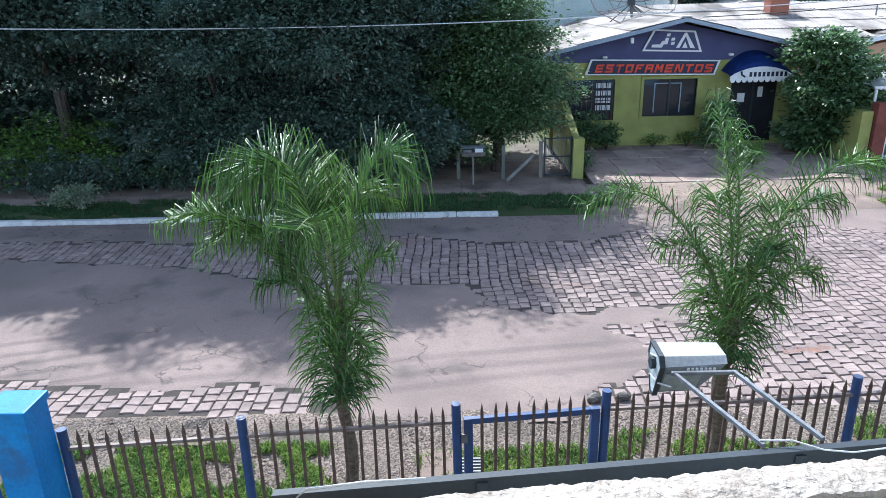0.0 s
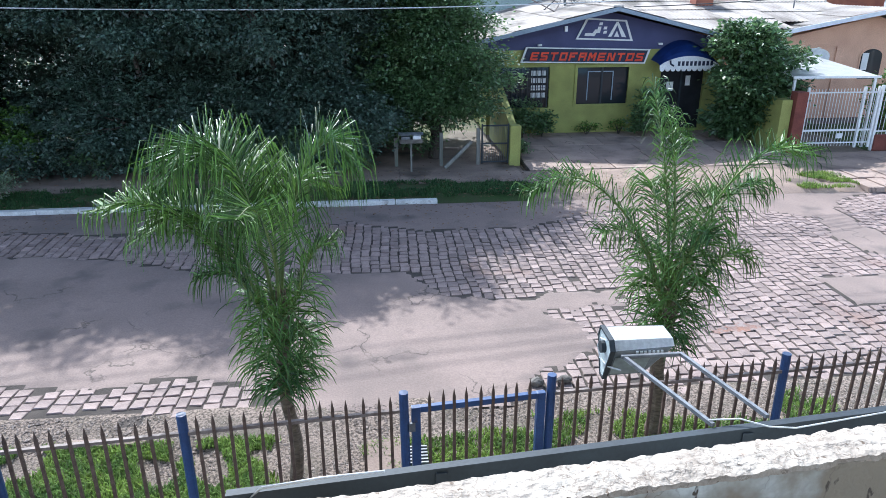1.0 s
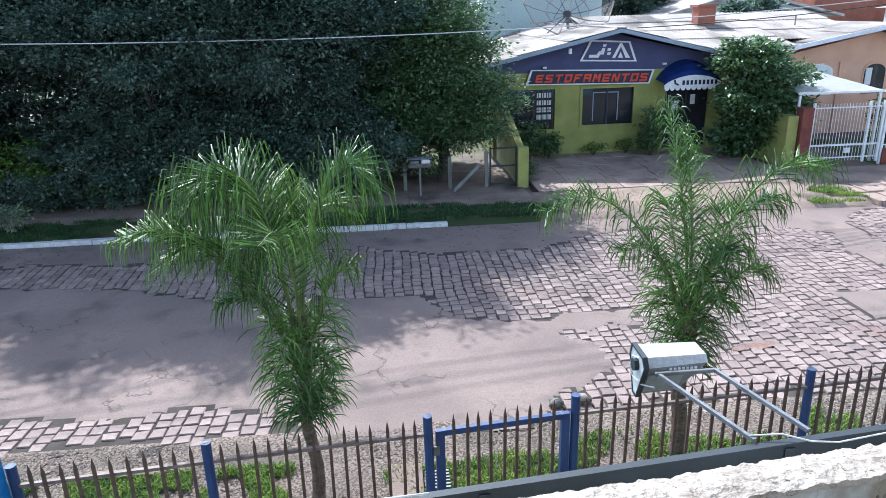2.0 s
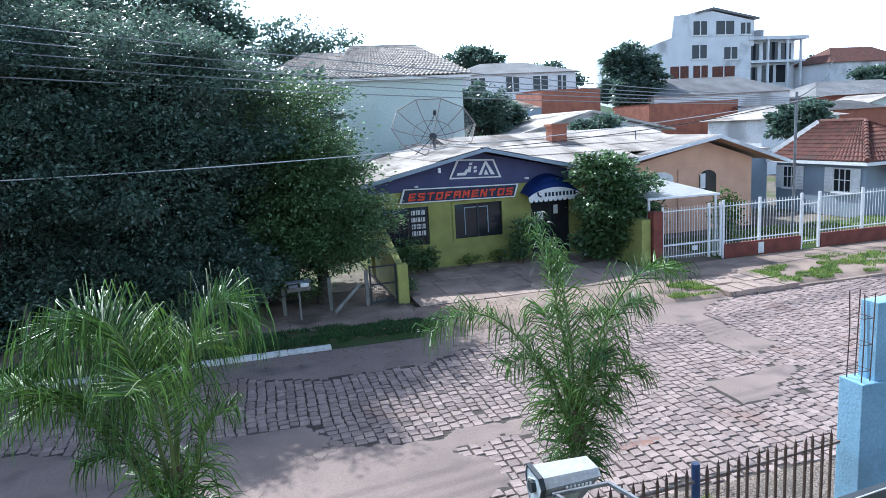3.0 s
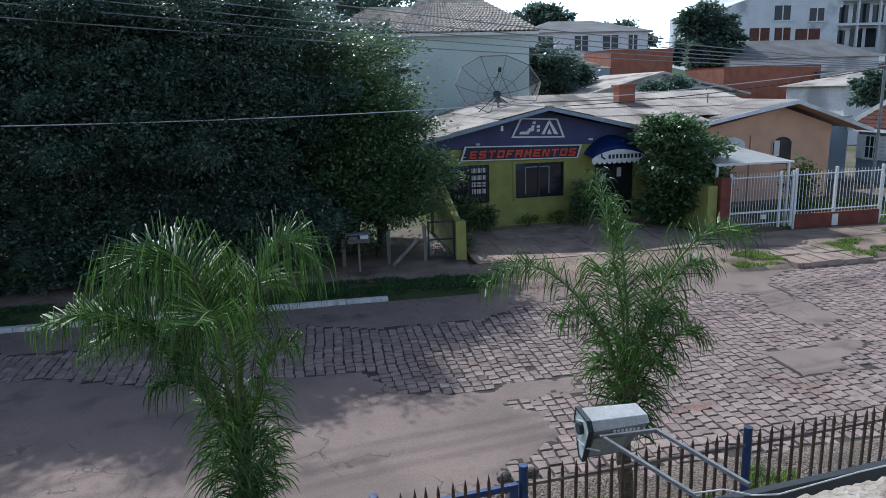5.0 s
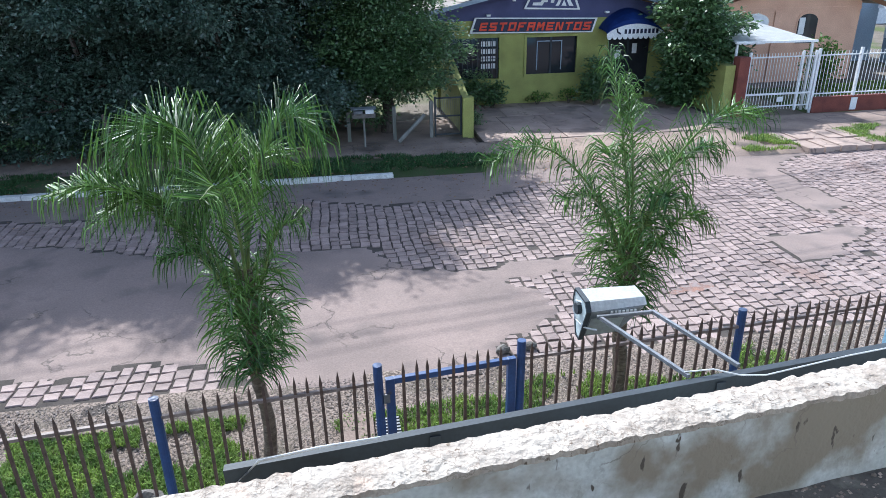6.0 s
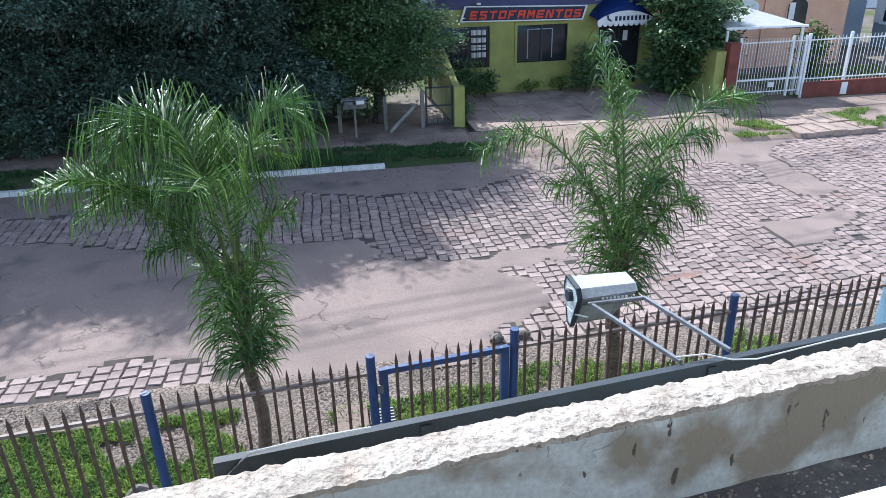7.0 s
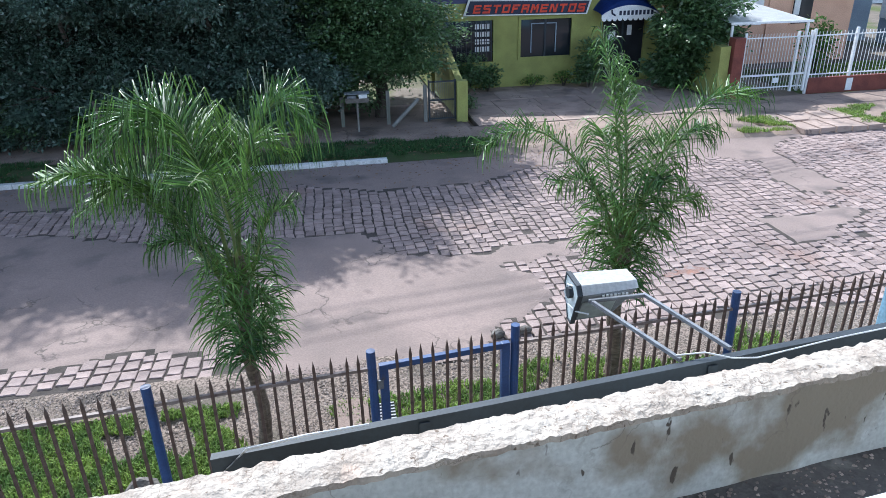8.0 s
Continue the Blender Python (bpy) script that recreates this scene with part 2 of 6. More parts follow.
BRICKRED = material("brick_red_paint", (0.20, 0.062, 0.045), (0.14, 0.045, 0.035), 0.8, scale=3, fine=40, bump=0.2)
RAWBRICK = material("raw_brick", (0.34, 0.135, 0.085), (0.25, 0.10, 0.07), 0.9, scale=2, fine=30, bump=0.3)
TILE = material("red_roof_tile", (0.180, 0.072, 0.051), (0.091, 0.041, 0.032), 0.85, scale=3, fine=30, bump=0.25, stain=(0.09, 0.06, 0.05), stain_scale=1.5)
OLDTILE = material("weathered_tile", (0.66, 0.58, 0.50), (0.42, 0.36, 0.31), 0.9, scale=4.5, fine=20, bump=0.3, stain=(0.22, 0.185, 0.16), stain_scale=3.5)
MINT = material("pale_mint_wall", (0.56, 0.64, 0.60), (0.50, 0.58, 0.54), 0.85, scale=0.6, fine=14, bump=0.1)
GREYBLUE = material("grey_blue_wall", (0.30, 0.36, 0.42), (0.25, 0.30, 0.36), 0.85, scale=1, fine=20, bump=0.1)
PALEWALL = material("far_white_wall", (0.76, 0.77, 0.78), (0.66, 0.67, 0.69), 0.85, scale=0.4, fine=8, bump=0.1, stain=(0.42, 0.42, 0.43), stain_scale=0.3)
GREYROOF = material("far_grey_roof", (0.24, 0.235, 0.235), (0.16, 0.155, 0.155), 0.85, scale=0.6, fine=10, bump=0.1)
POLEWOOD = material("grey_pole_wood", (0.27, 0.26, 0.235), (0.16, 0.155, 0.14), 0.9, scale=9, fine=60, bump=0.5, stretch=(1, 1, 0.12), stain=(0.12, 0.14, 0.10), stain_scale=2.5)
WIRE = material("black_cable", (0.055, 0.055, 0.06), (0.04, 0.04, 0.045), 0.6, scale=5, fine=40, bump=0)
CABLEGREY = material("grey_cable", (0.26, 0.27, 0.28), (0.2, 0.21, 0.22), 0.35, scale=5, fine=40, bump=0, spec=0.6)
PALEWIRE = material("pale_cable", (0.62, 0.62, 0.62), (0.5, 0.5, 0.5), 0.5, scale=5, fine=40, bump=0)
HILL = material("far_green_hill", (0.05, 0.085, 0.04), (0.03, 0.055, 0.03), 0.95, scale=0.06, fine=0.8, bump=0)


def crack(m, scale, width, amount, colour, mask=(0.45, 0.6), wobble=0.35):
    """Dark cracks or flake rims with a shape of their own, drawn into a material in patches."""
    n, l = m.node_tree.nodes, m.node_tree.links
    b = n["Principled BSDF"]
    co, nz, add, vo, rp = n.new("ShaderNodeTexCoord"), n.new("ShaderNodeTexNoise"), n.new("ShaderNodeMix"), n.new("ShaderNodeTexVoronoi"), n.new("ShaderNodeValToRGB")
    add.data_type = "VECTOR"
    add.inputs["Factor"].default_value = wobble
    nz.inputs["Scale"].default_value, nz.inputs["Detail"].default_value = scale * 1.6, 5
    l.new(co.outputs["Object"], nz.inputs["Vector"])
    l.new(co.outputs["Object"], add.inputs["A"])
    l.new(nz.outputs["Color"], add.inputs["B"])
    vo.feature = "DISTANCE_TO_EDGE"
    vo.inputs["Scale"].default_value = scale
    l.new(add.outputs["Result"], vo.inputs["Vector"])
    rp.color_ramp.elements[0].position, rp.color_ramp.elements[0].color = 0.0, (1, 1, 1, 1)
    rp.color_ramp.elements[1].position, rp.color_ramp.elements[1].color = width, (0, 0, 0, 1)
    l.new(vo.outputs["Distance"], rp.inputs["Fac"])
    mk, mr, mu, mx = n.new("ShaderNodeTexNoise"), n.new("ShaderNodeMapRange"), n.new("ShaderNodeMath"), n.new("ShaderNodeMix")
    mk.inputs["Scale"].default_value = scale * 0.5
    l.new(co.outputs["Object"], mk.inputs["Vector"])
    mr.inputs["From Min"].default_value, mr.inputs["From Max"].default_value = mask
    mr.inputs["To Max"].default_value = amount
    l.new(mk.outputs["Fac"], mr.inputs["Value"])
    mu.operation = "MULTIPLY"
    l.new(mr.outputs["Result"], mu.inputs[0])
    l.new(rp.outputs["Color"], mu.inputs[1])
    mx.data_type = "RGBA"
    mx.inputs["B"].default_value = (*colour, 1)
    l.new(mu.outputs["Value"], mx.inputs["Factor"])
    l.new(b.inputs["Base Color"].links[0].from_socket, mx.inputs["A"])
    l.new(mx.outputs["Result"], b.inputs["Base Color"])


crack(ASPHALT, 1.5, 0.02, 0.8, (0.08, 0.066, 0.058), (0.54, 0.62), 0.5)
crack(PARTOP, 13, 0.04, 0.8, (0.2, 0.16, 0.125), (0.4, 0.55), 0.1)
crack(WHITEWALL, 4, 0.016, 0.7, (0.17, 0.15, 0.125), (0.48, 0.6), 0.2)
crack(SLAB, 1.3, 0.012, 0.8, (0.1, 0.08, 0.07), (0.45, 0.6))
crack(PAVE, 1.1, 0.02, 0.7, (0.1, 0.08, 0.065), (0.48, 0.6))


def glass_material(name, tint):
    m = bpy.data.materials.new(name)
    m.use_nodes = True
    b = m.node_tree.nodes["Principled BSDF"]
    b.inputs["Base Color"].default_value = (*tint, 1)
    b.inputs["Roughness"].default_value, b.inputs["Specular IOR Level"].default_value = 0.06, 0.35
    return m


GLASS = glass_material("dark_window_glass", (0.02, 0.025, 0.03))


def mesh_screen(name):
    """Fine wire netting: mostly holes, thin grey wires."""
    m = bpy.data.materials.new(name)
    m.use_nodes = True
    n, l = m.node_tree.nodes, m.node_tree.links
    b, tr, mx = n["Principled BSDF"], n.new("ShaderNodeBsdfTransparent"), n.new("ShaderNodeMixShader")
    b.inputs["Base Color"].default_value, b.inputs["Roughness"].default_value = (0.26, 0.26, 0.25, 1), 0.6
    mx.inputs["Fac"].default_value = 0.24
    l.new(tr.outputs["BSDF"], mx.inputs[1])
    l.new(b.outputs["BSDF"], mx.inputs[2])
    l.new(mx.outputs["Shader"], n["Material Output"].inputs["Surface"])
    return m


NETTING = mesh_screen("wire_netting")


# ---- building helpers ----
def box(bm, x0, x1, y0, y1, z0, z1, bevel=0.0):
    r = bmesh.ops.create_cube(bm, size=1, matrix=Matrix.Translation(((x0 + x1) / 2, (y0 + y1) / 2, (z0 + z1) / 2)) @ Matrix.Diagonal((x1 - x0, y1 - y0, z1 - z0, 1)))
    if bevel:
        edges = list({e for v in r["verts"] for e in v.link_edges})
        bmesh.ops.bevel(bm, geom=edges, offset=bevel, segments=2, profile=0.6, affect="EDGES")
    return bm


def tube(bm, points, radii, sides=8, caps=True):
    """A round bar through points with a radius at each."""
    rings = []
    pts = [Vector(p) for p in points]
    if not hasattr(radii, "__len__"):
        radii = [radii] * len(pts)
    for i, p in enumerate(pts):
        d = (pts[min(i + 1, len(pts) - 1)] - pts[max(i - 1, 0)]).normalized()
        a = d.cross(Vector((0, 0, 1)) if abs(d.z) < 0.9 else Vector((1, 0, 0))).normalized()
        b = d.cross(a)
        rings.append([bm.verts.new(p + (a * math.cos(k * 2 * math.pi / sides) + b * math.sin(k * 2 * math.pi / sides)) * radii[i]) for k in range(sides)])
    for r0, r1 in zip(rings, rings[1:]):
        for k in range(sides):
            bm.faces.new((r0[k], r0[(k + 1) % sides], r1[(k + 1) % sides], r1[k]))
    if caps:
        bm.faces.new(rings[0][::-1])
        bm.faces.new(rings[-1])
    return bm


def prism(bm, outline, y0, y1):
    """An outline of (x, z) pushed along y."""
    a = [bm.verts.new((x, y0, z)) for x, z in outline]
    b = [bm.verts.new((x, y1, z)) for x, z in outline]
    bm.faces.new(a)
    bm.faces.new(b[::-1])
    for i in range(len(a)):
        j = (i + 1) % len(a)
        bm.faces.new((a[j], a[i], b[i], b[j]))
    return bm


def mesh_of(name, bm, mat, smooth=False):
    bmesh.ops.recalc_face_normals(bm, faces=bm.faces)
    me = bpy.data.meshes.new(name)
    bm.to_mesh(me)
    bm.free()
    me.materials.append(mat)
    if smooth:
        me.shade_smooth()
    return me


def thing(name, at, label, category, group="", kind="", turn=0.0):
    ob = new(name)
    ob.empty_display_size = 0.1
    ob.matrix_basis = pose(*at, 0, 0, turn)
    return tagged(ob, label, category, group, kind)


def part(name, bm, mat, parent, label="", smooth=False):
    ob = new(name, mesh_of(name, bm, mat, smooth))
    ob.parent = parent
    return tagged(ob, label)


def solid(name, bm, mat, label, category, kind="", group="", smooth=False):
    return tagged(new(name, mesh_of(name, bm, mat, smooth)), label, category, group, kind)


def raw(name, verts, faces, mats, parent=None, slots=None):
    me = bpy.data.meshes.new(name)
    me.from_pydata(verts, [], faces)
    for m in mats:
        me.materials.append(m)
    if slots:
        me.polygons.foreach_set("material_index", slots)
    ob = new(name, me)
    ob.parent = parent
    return ob


def shared(name, me, parent, m):
    ob = new(name, me)
    ob.parent = parent
    ob.matrix_basis = m
    return ob


def B():
    return bmesh.new()


def smoothstep(a, b, v):
    u = min(1, max(0, (v - a) / (b - a)))
    return u * u * (3 - 2 * u)


def inside(poly, x, y):
    hit = False
    for (x0, y0), (x1, y1) in zip(poly, poly[1:] + poly[:1]):
        if (y0 > y) != (y1 > y) and x < (x1 - x0) * (y - y0) / (y1 - y0) + x0:
            hit = not hit
    return hit


# ---- ground, road, kerbs ----
def ground_height(x, y):
    hill = 9.0 * smoothstep(45, 130, y) + 10.0 * smoothstep(120, 500, y)
    return -0.02 + hill - 3.0 * smoothstep(60, 200, abs(x)) * smoothstep(30, 90, y) * 0.3


def build_ground():
    xs = [-2500, -900, -400, -200, -120, -80] + [-60 + 4 * k for k in range(46)] + [140, 200, 300, 500, 1000, 2500]
    ys = [-2500, -600, -150, -60, -30, -12] + [-4 + 2 * k for k in range(14)] + [26 + 5 * k for k in range(24)] + [160, 200, 260, 350, 500, 900, 2500]
    verts, faces, slots = [], [], []
    for y in ys:
        for x in xs:
            verts.append((x, y, ground_height(x, y) - (0.1 if 5.8 < y < 16 and -41 < x < 61 else 0)))
    w = len(xs)
    for j in range(len(ys) - 1):
        for i in range(w - 1):
            faces.append((j * w + i, j * w + i + 1, (j + 1) * w + i + 1, (j + 1) * w + i))
            slots.append(1 if ys[j] > 60 else 0)
    tagged(raw("ground", verts, faces, [EARTH, HILL], None, slots), "brown dry earth ground rising to a wooded hill", "ground", kind="structure")


build_ground()
ROAD_NEAR, ROAD_FAR = 7.55, 15.05
MAIN = [(-40, 8.5), (-6, 8.45), (-3.9, 8.12), (-2.6, 8.2), (-1.6, 7.98), (-1.1, 7.3), (1.3, 7.3), (1.8, 7.96), (2.7, 8.5), (2.62, 9.2), (2.15, 9.6), (3.4, 9.75), (3.5, 10.24), (2.3, 10.35), (1.95, 9.98), (1.4, 10.27), (0.75, 10.36), (0.45, 10.9), (0.1, 11.28), (-0.9, 11.42), (-3.0, 11.5), (-3.65, 11.75), (-5.2, 12.45), (-8, 12.9), (-40, 12.4)]
KERBSIDE = [(-40, 14.3), (-7.0, 13.85), (-4.5, 13.6), (-0.77, 13.95), (0.69, 13.3), (2.77, 13.31), (3.44, 13.8), (4.68, 14.15), (6.5, 14.2), (8.13, 13.78), (8.64, 13.43), (8.28, 11.86), (8.56, 11.36), (9.49, 11.55), (9.3, 12.66), (9.4, 14.0), (10.4, 14.7), (12, 15.3), (-40, 15.3)]
PATCH = [(6.82, 10.48), (7.41, 10.47), (7.99, 10.38), (8.44, 10.69), (8.77, 10.41), (8.16, 9.92), (7.46, 9.42), (6.77, 9.54), (6.83, 9.92)]
SMALL = [(4.3, 11.6), (5.1, 11.55), (5.0, 11.95), (4.2, 11.9)]


def asphalt_at(x, y):
    d = noise.noise_vector(Vector((x * 2.2, y * 2.2, 3.0))) * 0.16 + noise.noise_vector(Vector((x * 7, y * 7, 1.0))) * 0.06
    u, v = x + d.x, y + d.y
    return inside(MAIN, u, v) or inside(KERBSIDE, u, v) or inside(PATCH, u, v) or inside(SMALL, u, v)


def build_road():
    step = 0.08
    xs = [-40 + 2 * k for k in range(13)] + [-14 + step * k for k in range(int(32 / step) + 1)] + [20 + 2 * k for k in range(21)]
    ys = [7.3 + step * k for k in range(int((ROAD_FAR - 7.3) / step) + 1)] + [ROAD_FAR]
    verts, faces, slots, paved = [], [], [], []
    w = len(xs)
    for y in ys:
        for x in xs:
            a = asphalt_at(x, y)
            n = noise.noise(Vector((x * 0.6, y * 0.6, 0))) * 0.012 + noise.noise(Vector((x * 5, y * 5, 0))) * 0.004
            verts.append((x, y, n + (0.008 if a else -0.013)))
            paved.append(a)
    for j in range(len(ys) - 1):
        for i in range(w - 1):
            q = (j * w + i, j * w + i + 1, (j + 1) * w + i + 1, (j + 1) * w + i)
            faces.append(q)
            slots.append(0 if sum(paved[k] for k in q) >= 3 else 1)
    ob = raw("road", verts, faces, [ASPHALT, JOINT], None, slots)
    ob.data.shade_smooth()
    return tagged(ob, "patched brown-grey asphalt worn through to old cobbles", "road", kind="structure")


road = build_road()


def stone_mesh(bm_or_lists, cx, cy, sx, sy, h, top, rng):
    """One cobble: four-sided, tapered, worn crown; 5 + 4 faces."""
    verts, faces = bm_or_lists
    k = len(verts)
    j = lambda: rng.uniform(-0.016, 0.016)
    base = [(-sx, -sy), (sx, -sy), (sx, sy), (-sx, sy)]
    out = [(cx + a + j(), cy + b + j()) for a, b in base]
    for x, y in out:
        verts.append((x, y, top - h))
    for x, y in out:
        verts.append((x, y, top - 0.007))
    for (x, y) in out:
        verts.append((cx + (x - cx) * 0.9, cy + (y - cy) * 0.92, top + rng.uniform(-0.002, 0.002)))
    for i in range(4):
        n = (i + 1) % 4
        faces.append((k + i, k + n, k + 4 + n, k + 4 + i))
        faces.append((k + 4 + i, k + 4 + n, k + 8 + n, k + 8 + i))
    faces.append((k + 8, k + 9, k + 10, k + 11))


def build_cobbles():
    rng = random.Random(5)
    near, far = [], []
    x = -13.0
    while x < 34:
        wide = rng.uniform(0.145, 0.19)
        y = ROAD_NEAR - 0.2 + rng.uniform(0, 0.3)
        while y < ROAD_FAR - 0.1:
            long = rng.uniform(0.155, 0.215)
            cx, cy = x + wide / 2 + 0.045 * math.sin(y * 0.9 + x * 0.25) + 0.012 * math.sin(y * 3.1 + x), y + long / 2
            edge_ok = cy > ROAD_NEAR + 0.12 * math.sin(x * 3) + 0.1 * math.sin(x * 7.3)
            if edge_ok and not asphalt_at(cx, cy) and rng.random() > 0.003:
                n = noise.noise(Vector((cx * 0.6, cy * 0.6, 0))) * 0.012
                (near if (0.3 < cx < 5.4 and 8.4 < cy < 13) or (-5 < cx < -1.6 and cy < 8.5) else far).append((cx, cy, wide / 2 - 0.0115, long / 2 - 0.011, n + rng.uniform(-0.004, 0.003)))
            y += long
        x += wide
    near.sort(key=lambda s: s[1] + abs(s[0]) * 0.1)
    far += near[300:]
    kinds = []
    for k in range(10):
        lists = ([], [])
        stone_mesh(lists, 0, 0, 0.08, 0.095, 0.05, 0.0, rng)
        me = bpy.data.meshes.new("cobble")
        me.from_pydata(lists[0], [], lists[1])
        me.materials.append(COBBLE)
        kinds.append(me)
    for k, (cx, cy, sx, sy, top) in enumerate(near[:300]):
        shared("cobble", kinds[k % 10], road, pose(cx, cy, top + 0.004, 0, 0, rng.uniform(-3, 3)) @ Matrix.Diagonal((sx / 0.08, sy / 0.095, 1, 1)))
    lists = ([], [])
    for cx, cy, sx, sy, top in far:
        stone_mesh(lists, cx, cy, sx, sy, 0.05, top + 0.004, rng)
    tagged(raw("cobble_field", lists[0], lists[1], [COBBLE_FAR], road), "pinkish grey basalt cobbles in crossing rows", kind="stuff")


def build_kerb():
    kerb = thing("kerb", (0, 0, 0), "whitewashed stone kerb along the shaded grass verge", "kerb", kind="structure")
    rng = random.Random(9)
    x = 1.06
    while x > -26:
        w = rng.uniform(0.84, 1.0)
        bm = box(B(), x - w + 0.012, x, 15.07, 15.22, -0.08, 0.10, 0.012)
        ob = part("kerb_stone", bm, KERB, kerb)
        ob.matrix_basis = pose(0, rng.uniform(-0.012, 0.012), rng.uniform(-0.012, 0.01))
        x -= w
    right = thing("kerb", (0, 0, 0), "worn low kerb stones beside the weedy verge", "kerb", kind="structure")
    x = 12.6
    while x < 40:
        w = rng.uniform(0.8, 1.0)
        ob = part("kerb_stone", box(B(), x, x + w - 0.012, 15.0, 15.14, -0.08, 0.06, 0.015), PAVE, right)
        ob.matrix_basis = pose(0, rng.uniform(-0.02, 0.02), rng.uniform(-0.02, 0.005))
        x += w


build_kerb()


def patch_sheet(name, x0, x1, y0, y1, z, mat, label, category, wav=0.03, step=0.25, drop=0.14):
    """A lumpy sheet of soil or paving whose rim dips into the ground."""
    nx, ny = max(2, int((x1 - x0) / step)), max(2, int((y1 - y0) / step))
    verts, faces = [], []
    for j in range(ny + 1):
        for i in range(nx + 1):
            x, y = x0 + (x1 - x0) * i / nx, y0 + (y1 - y0) * j / ny
            rim = i in (0, nx) or j in (0, ny)
            n = noise.noise(Vector((x * 1.7, y * 1.7, z * 9)))
            verts.append((x, y, z(x, y) + n * wav - (drop if rim else 0)) if callable(z) else (x, y, z + n * wav - (drop if rim else 0)))
    w = nx + 1
    for j in range(ny):
        for i in range(nx):
            faces.append((j * w + i, j * w + i + 1, (j + 1) * w + i + 1, (j + 1) * w + i))
    ob = raw(name, verts, faces, [mat])
    ob.data.shade_smooth()
    return tagged(ob, label, category, kind="structure")


def blades(name, spots, label, mat=GRASS, tall=(0.04, 0.11), wide=0.006, seed=1, z=0.0):
    """Many single bent grass blades; spots: (x0, x1, y0, y1, count, threshold of a patch noise)."""
    rng = random.Random(seed)
    verts, faces = [], []
    for x0, x1, y0, y1, count, cut in spots:
        for _ in range(count):
            x, y = rng.uniform(x0, x1), rng.uniform(y0, y1)
            edge = min(x - x0, x1 - x, y - y0, y1 - y)
            if noise.noise(Vector((x * 0.9, y * 1.3, 5))) + 0.45 * noise.noise(Vector((x * 3.1, y * 3.1, 2))) < cut - 0.5 * min(edge, 0.4) + 0.2:
                continue
            h, a = rng.uniform(*tall), rng.uniform(0, 6.283)
            lean = h * rng.uniform(0.2, 0.9)
            c, s = math.cos(a), math.sin(a)
            k, w = len(verts), wide * rng.uniform(0.7, 1.5)
            verts += [(x - s * w, y + c * w, z), (x + s * w, y - c * w, z), (x + c * lean * 0.4 + s * w * 0.8, y + s * lean * 0.4 - c * w * 0.8, z + h * 0.65), (x + c * lean * 0.4 - s * w * 0.8, y + s * lean * 0.4 + c * w * 0.8, z + h * 0.65), (x + c * lean, y + s * lean, z + h * 0.9)]
            faces += [(k, k + 1, k + 2, k + 3), (k + 3, k + 2, k + 4)]
    return tagged(raw(name, verts, faces, [mat]), label, "grass", kind="stuff")


# verge, pavement and shop yard on the far side
patch_sheet("verge", -26, 3.4, 15.2, 16.65, 0.10, GRASS_SOIL, "shaded grassy verge behind the white kerb", "verge")
# these blades use the darker grass, with the shade painted in
blades("verge_grass", [(-14, 3.6, 15.22, 16.6, 42000, -0.2)], "short verge grass in a darker green that holds the tree shade", mat=GRASS_SHADED, seed=2, z=0.09)
patch_sheet("pavement", -26, 3.5, 16.55, 20.4, 0.11, PAVE, "bare reddish earth footpath under the trees", "pavement")
patch_sheet("crossover", 3.1, 10.4, 14.9, 17.6, 0.095, PAVE, "worn concrete driveway crossover", "pavement", 0.02)
patch_sheet("pavement", 10.2, 42, 15.1, 18.75, 0.10, PAVE, "reddish worn pavement in front of the white fence", "pavement")
blades("verge_weeds", [(9.4, 10.9, 15.1, 16.4, 5200, -0.1), (12.6, 15.5, 15.15, 16.9, 12000, -0.05), (15.5, 24, 15.15, 17.6, 26000, -0.1)], "sunlit green weeds on the pavement verge", seed=3, z=0.09)


def build_yard():
    yard = thing("yard_paving", (0, 0, 0), "cracked reddish stone slabs in front of the shop", "paving", kind="structure")
    rng = random.Random(12)
    part("bed", box(B(), 3.55, 10.7, 17.3, 22.3, -0.05, 0.10), JOINT, yard)
    y = 17.3
    while y < 21.9:
        d = rng.uniform(0.85, 1.15)
        x = 3.6 + rng.uniform(-0.1, 0)
        while x < 10.5:
            w = rng.uniform(0.9, 1.5)
            g = 0.012
            z = 0.115 + rng.uniform(-0.006, 0.008)
            part("slab", box(B(), x + g, min(x + w, 10.7) - g, y + g, min(y + d, 22.2) - g, 0.05, z, 0.01), SLAB, yard)
            x += w
        y += d
    step = thing("paving_slabs", (0, 0, 0), "pale broken stone slabs stepping to the street", "paving", kind="structure")
    for k in range(5):
        for j in range(2):
            part("slab", box(B(), 10.9 + k * 0.42 - j * 0.15, 11.28 + k * 0.42 - j * 0.15, 14.95 + j * 0.8, 15.68 + j * 0.85, 0.0, 0.125 + 0.012 * ((k * 7 + j) % 3), 0.015), SLAB, step)


build_yard()


def leaf_litter():
    rng = random.Random(66)
    verts, faces = [], []
    for _ in range(2600):
        x, y = rng.uniform(-9, 6), rng.gauss(15.6, 1.2)
        if not 13.2 < y < 18.4:
            continue
        z = 0.022 if y < 15.05 else 0.135
        r, a, k = rng.uniform(0.015, 0.045), rng.uniform(0, 6.28), len(verts)
        for i, f in enumerate((1.0, 0.45, 1.0, 0.45)):
            verts.append((x + r * f * math.cos(a + i * 1.571), y + r * f * math.sin(a + i * 1.571), z + rng.uniform(0, 0.014)))
        faces.append((k, k + 1, k + 2, k + 3))
    tagged(raw("leaf_litter", verts, faces, [LITTER]), "fallen brown leaves along kerb and footpath", "leaves", kind="stuff")


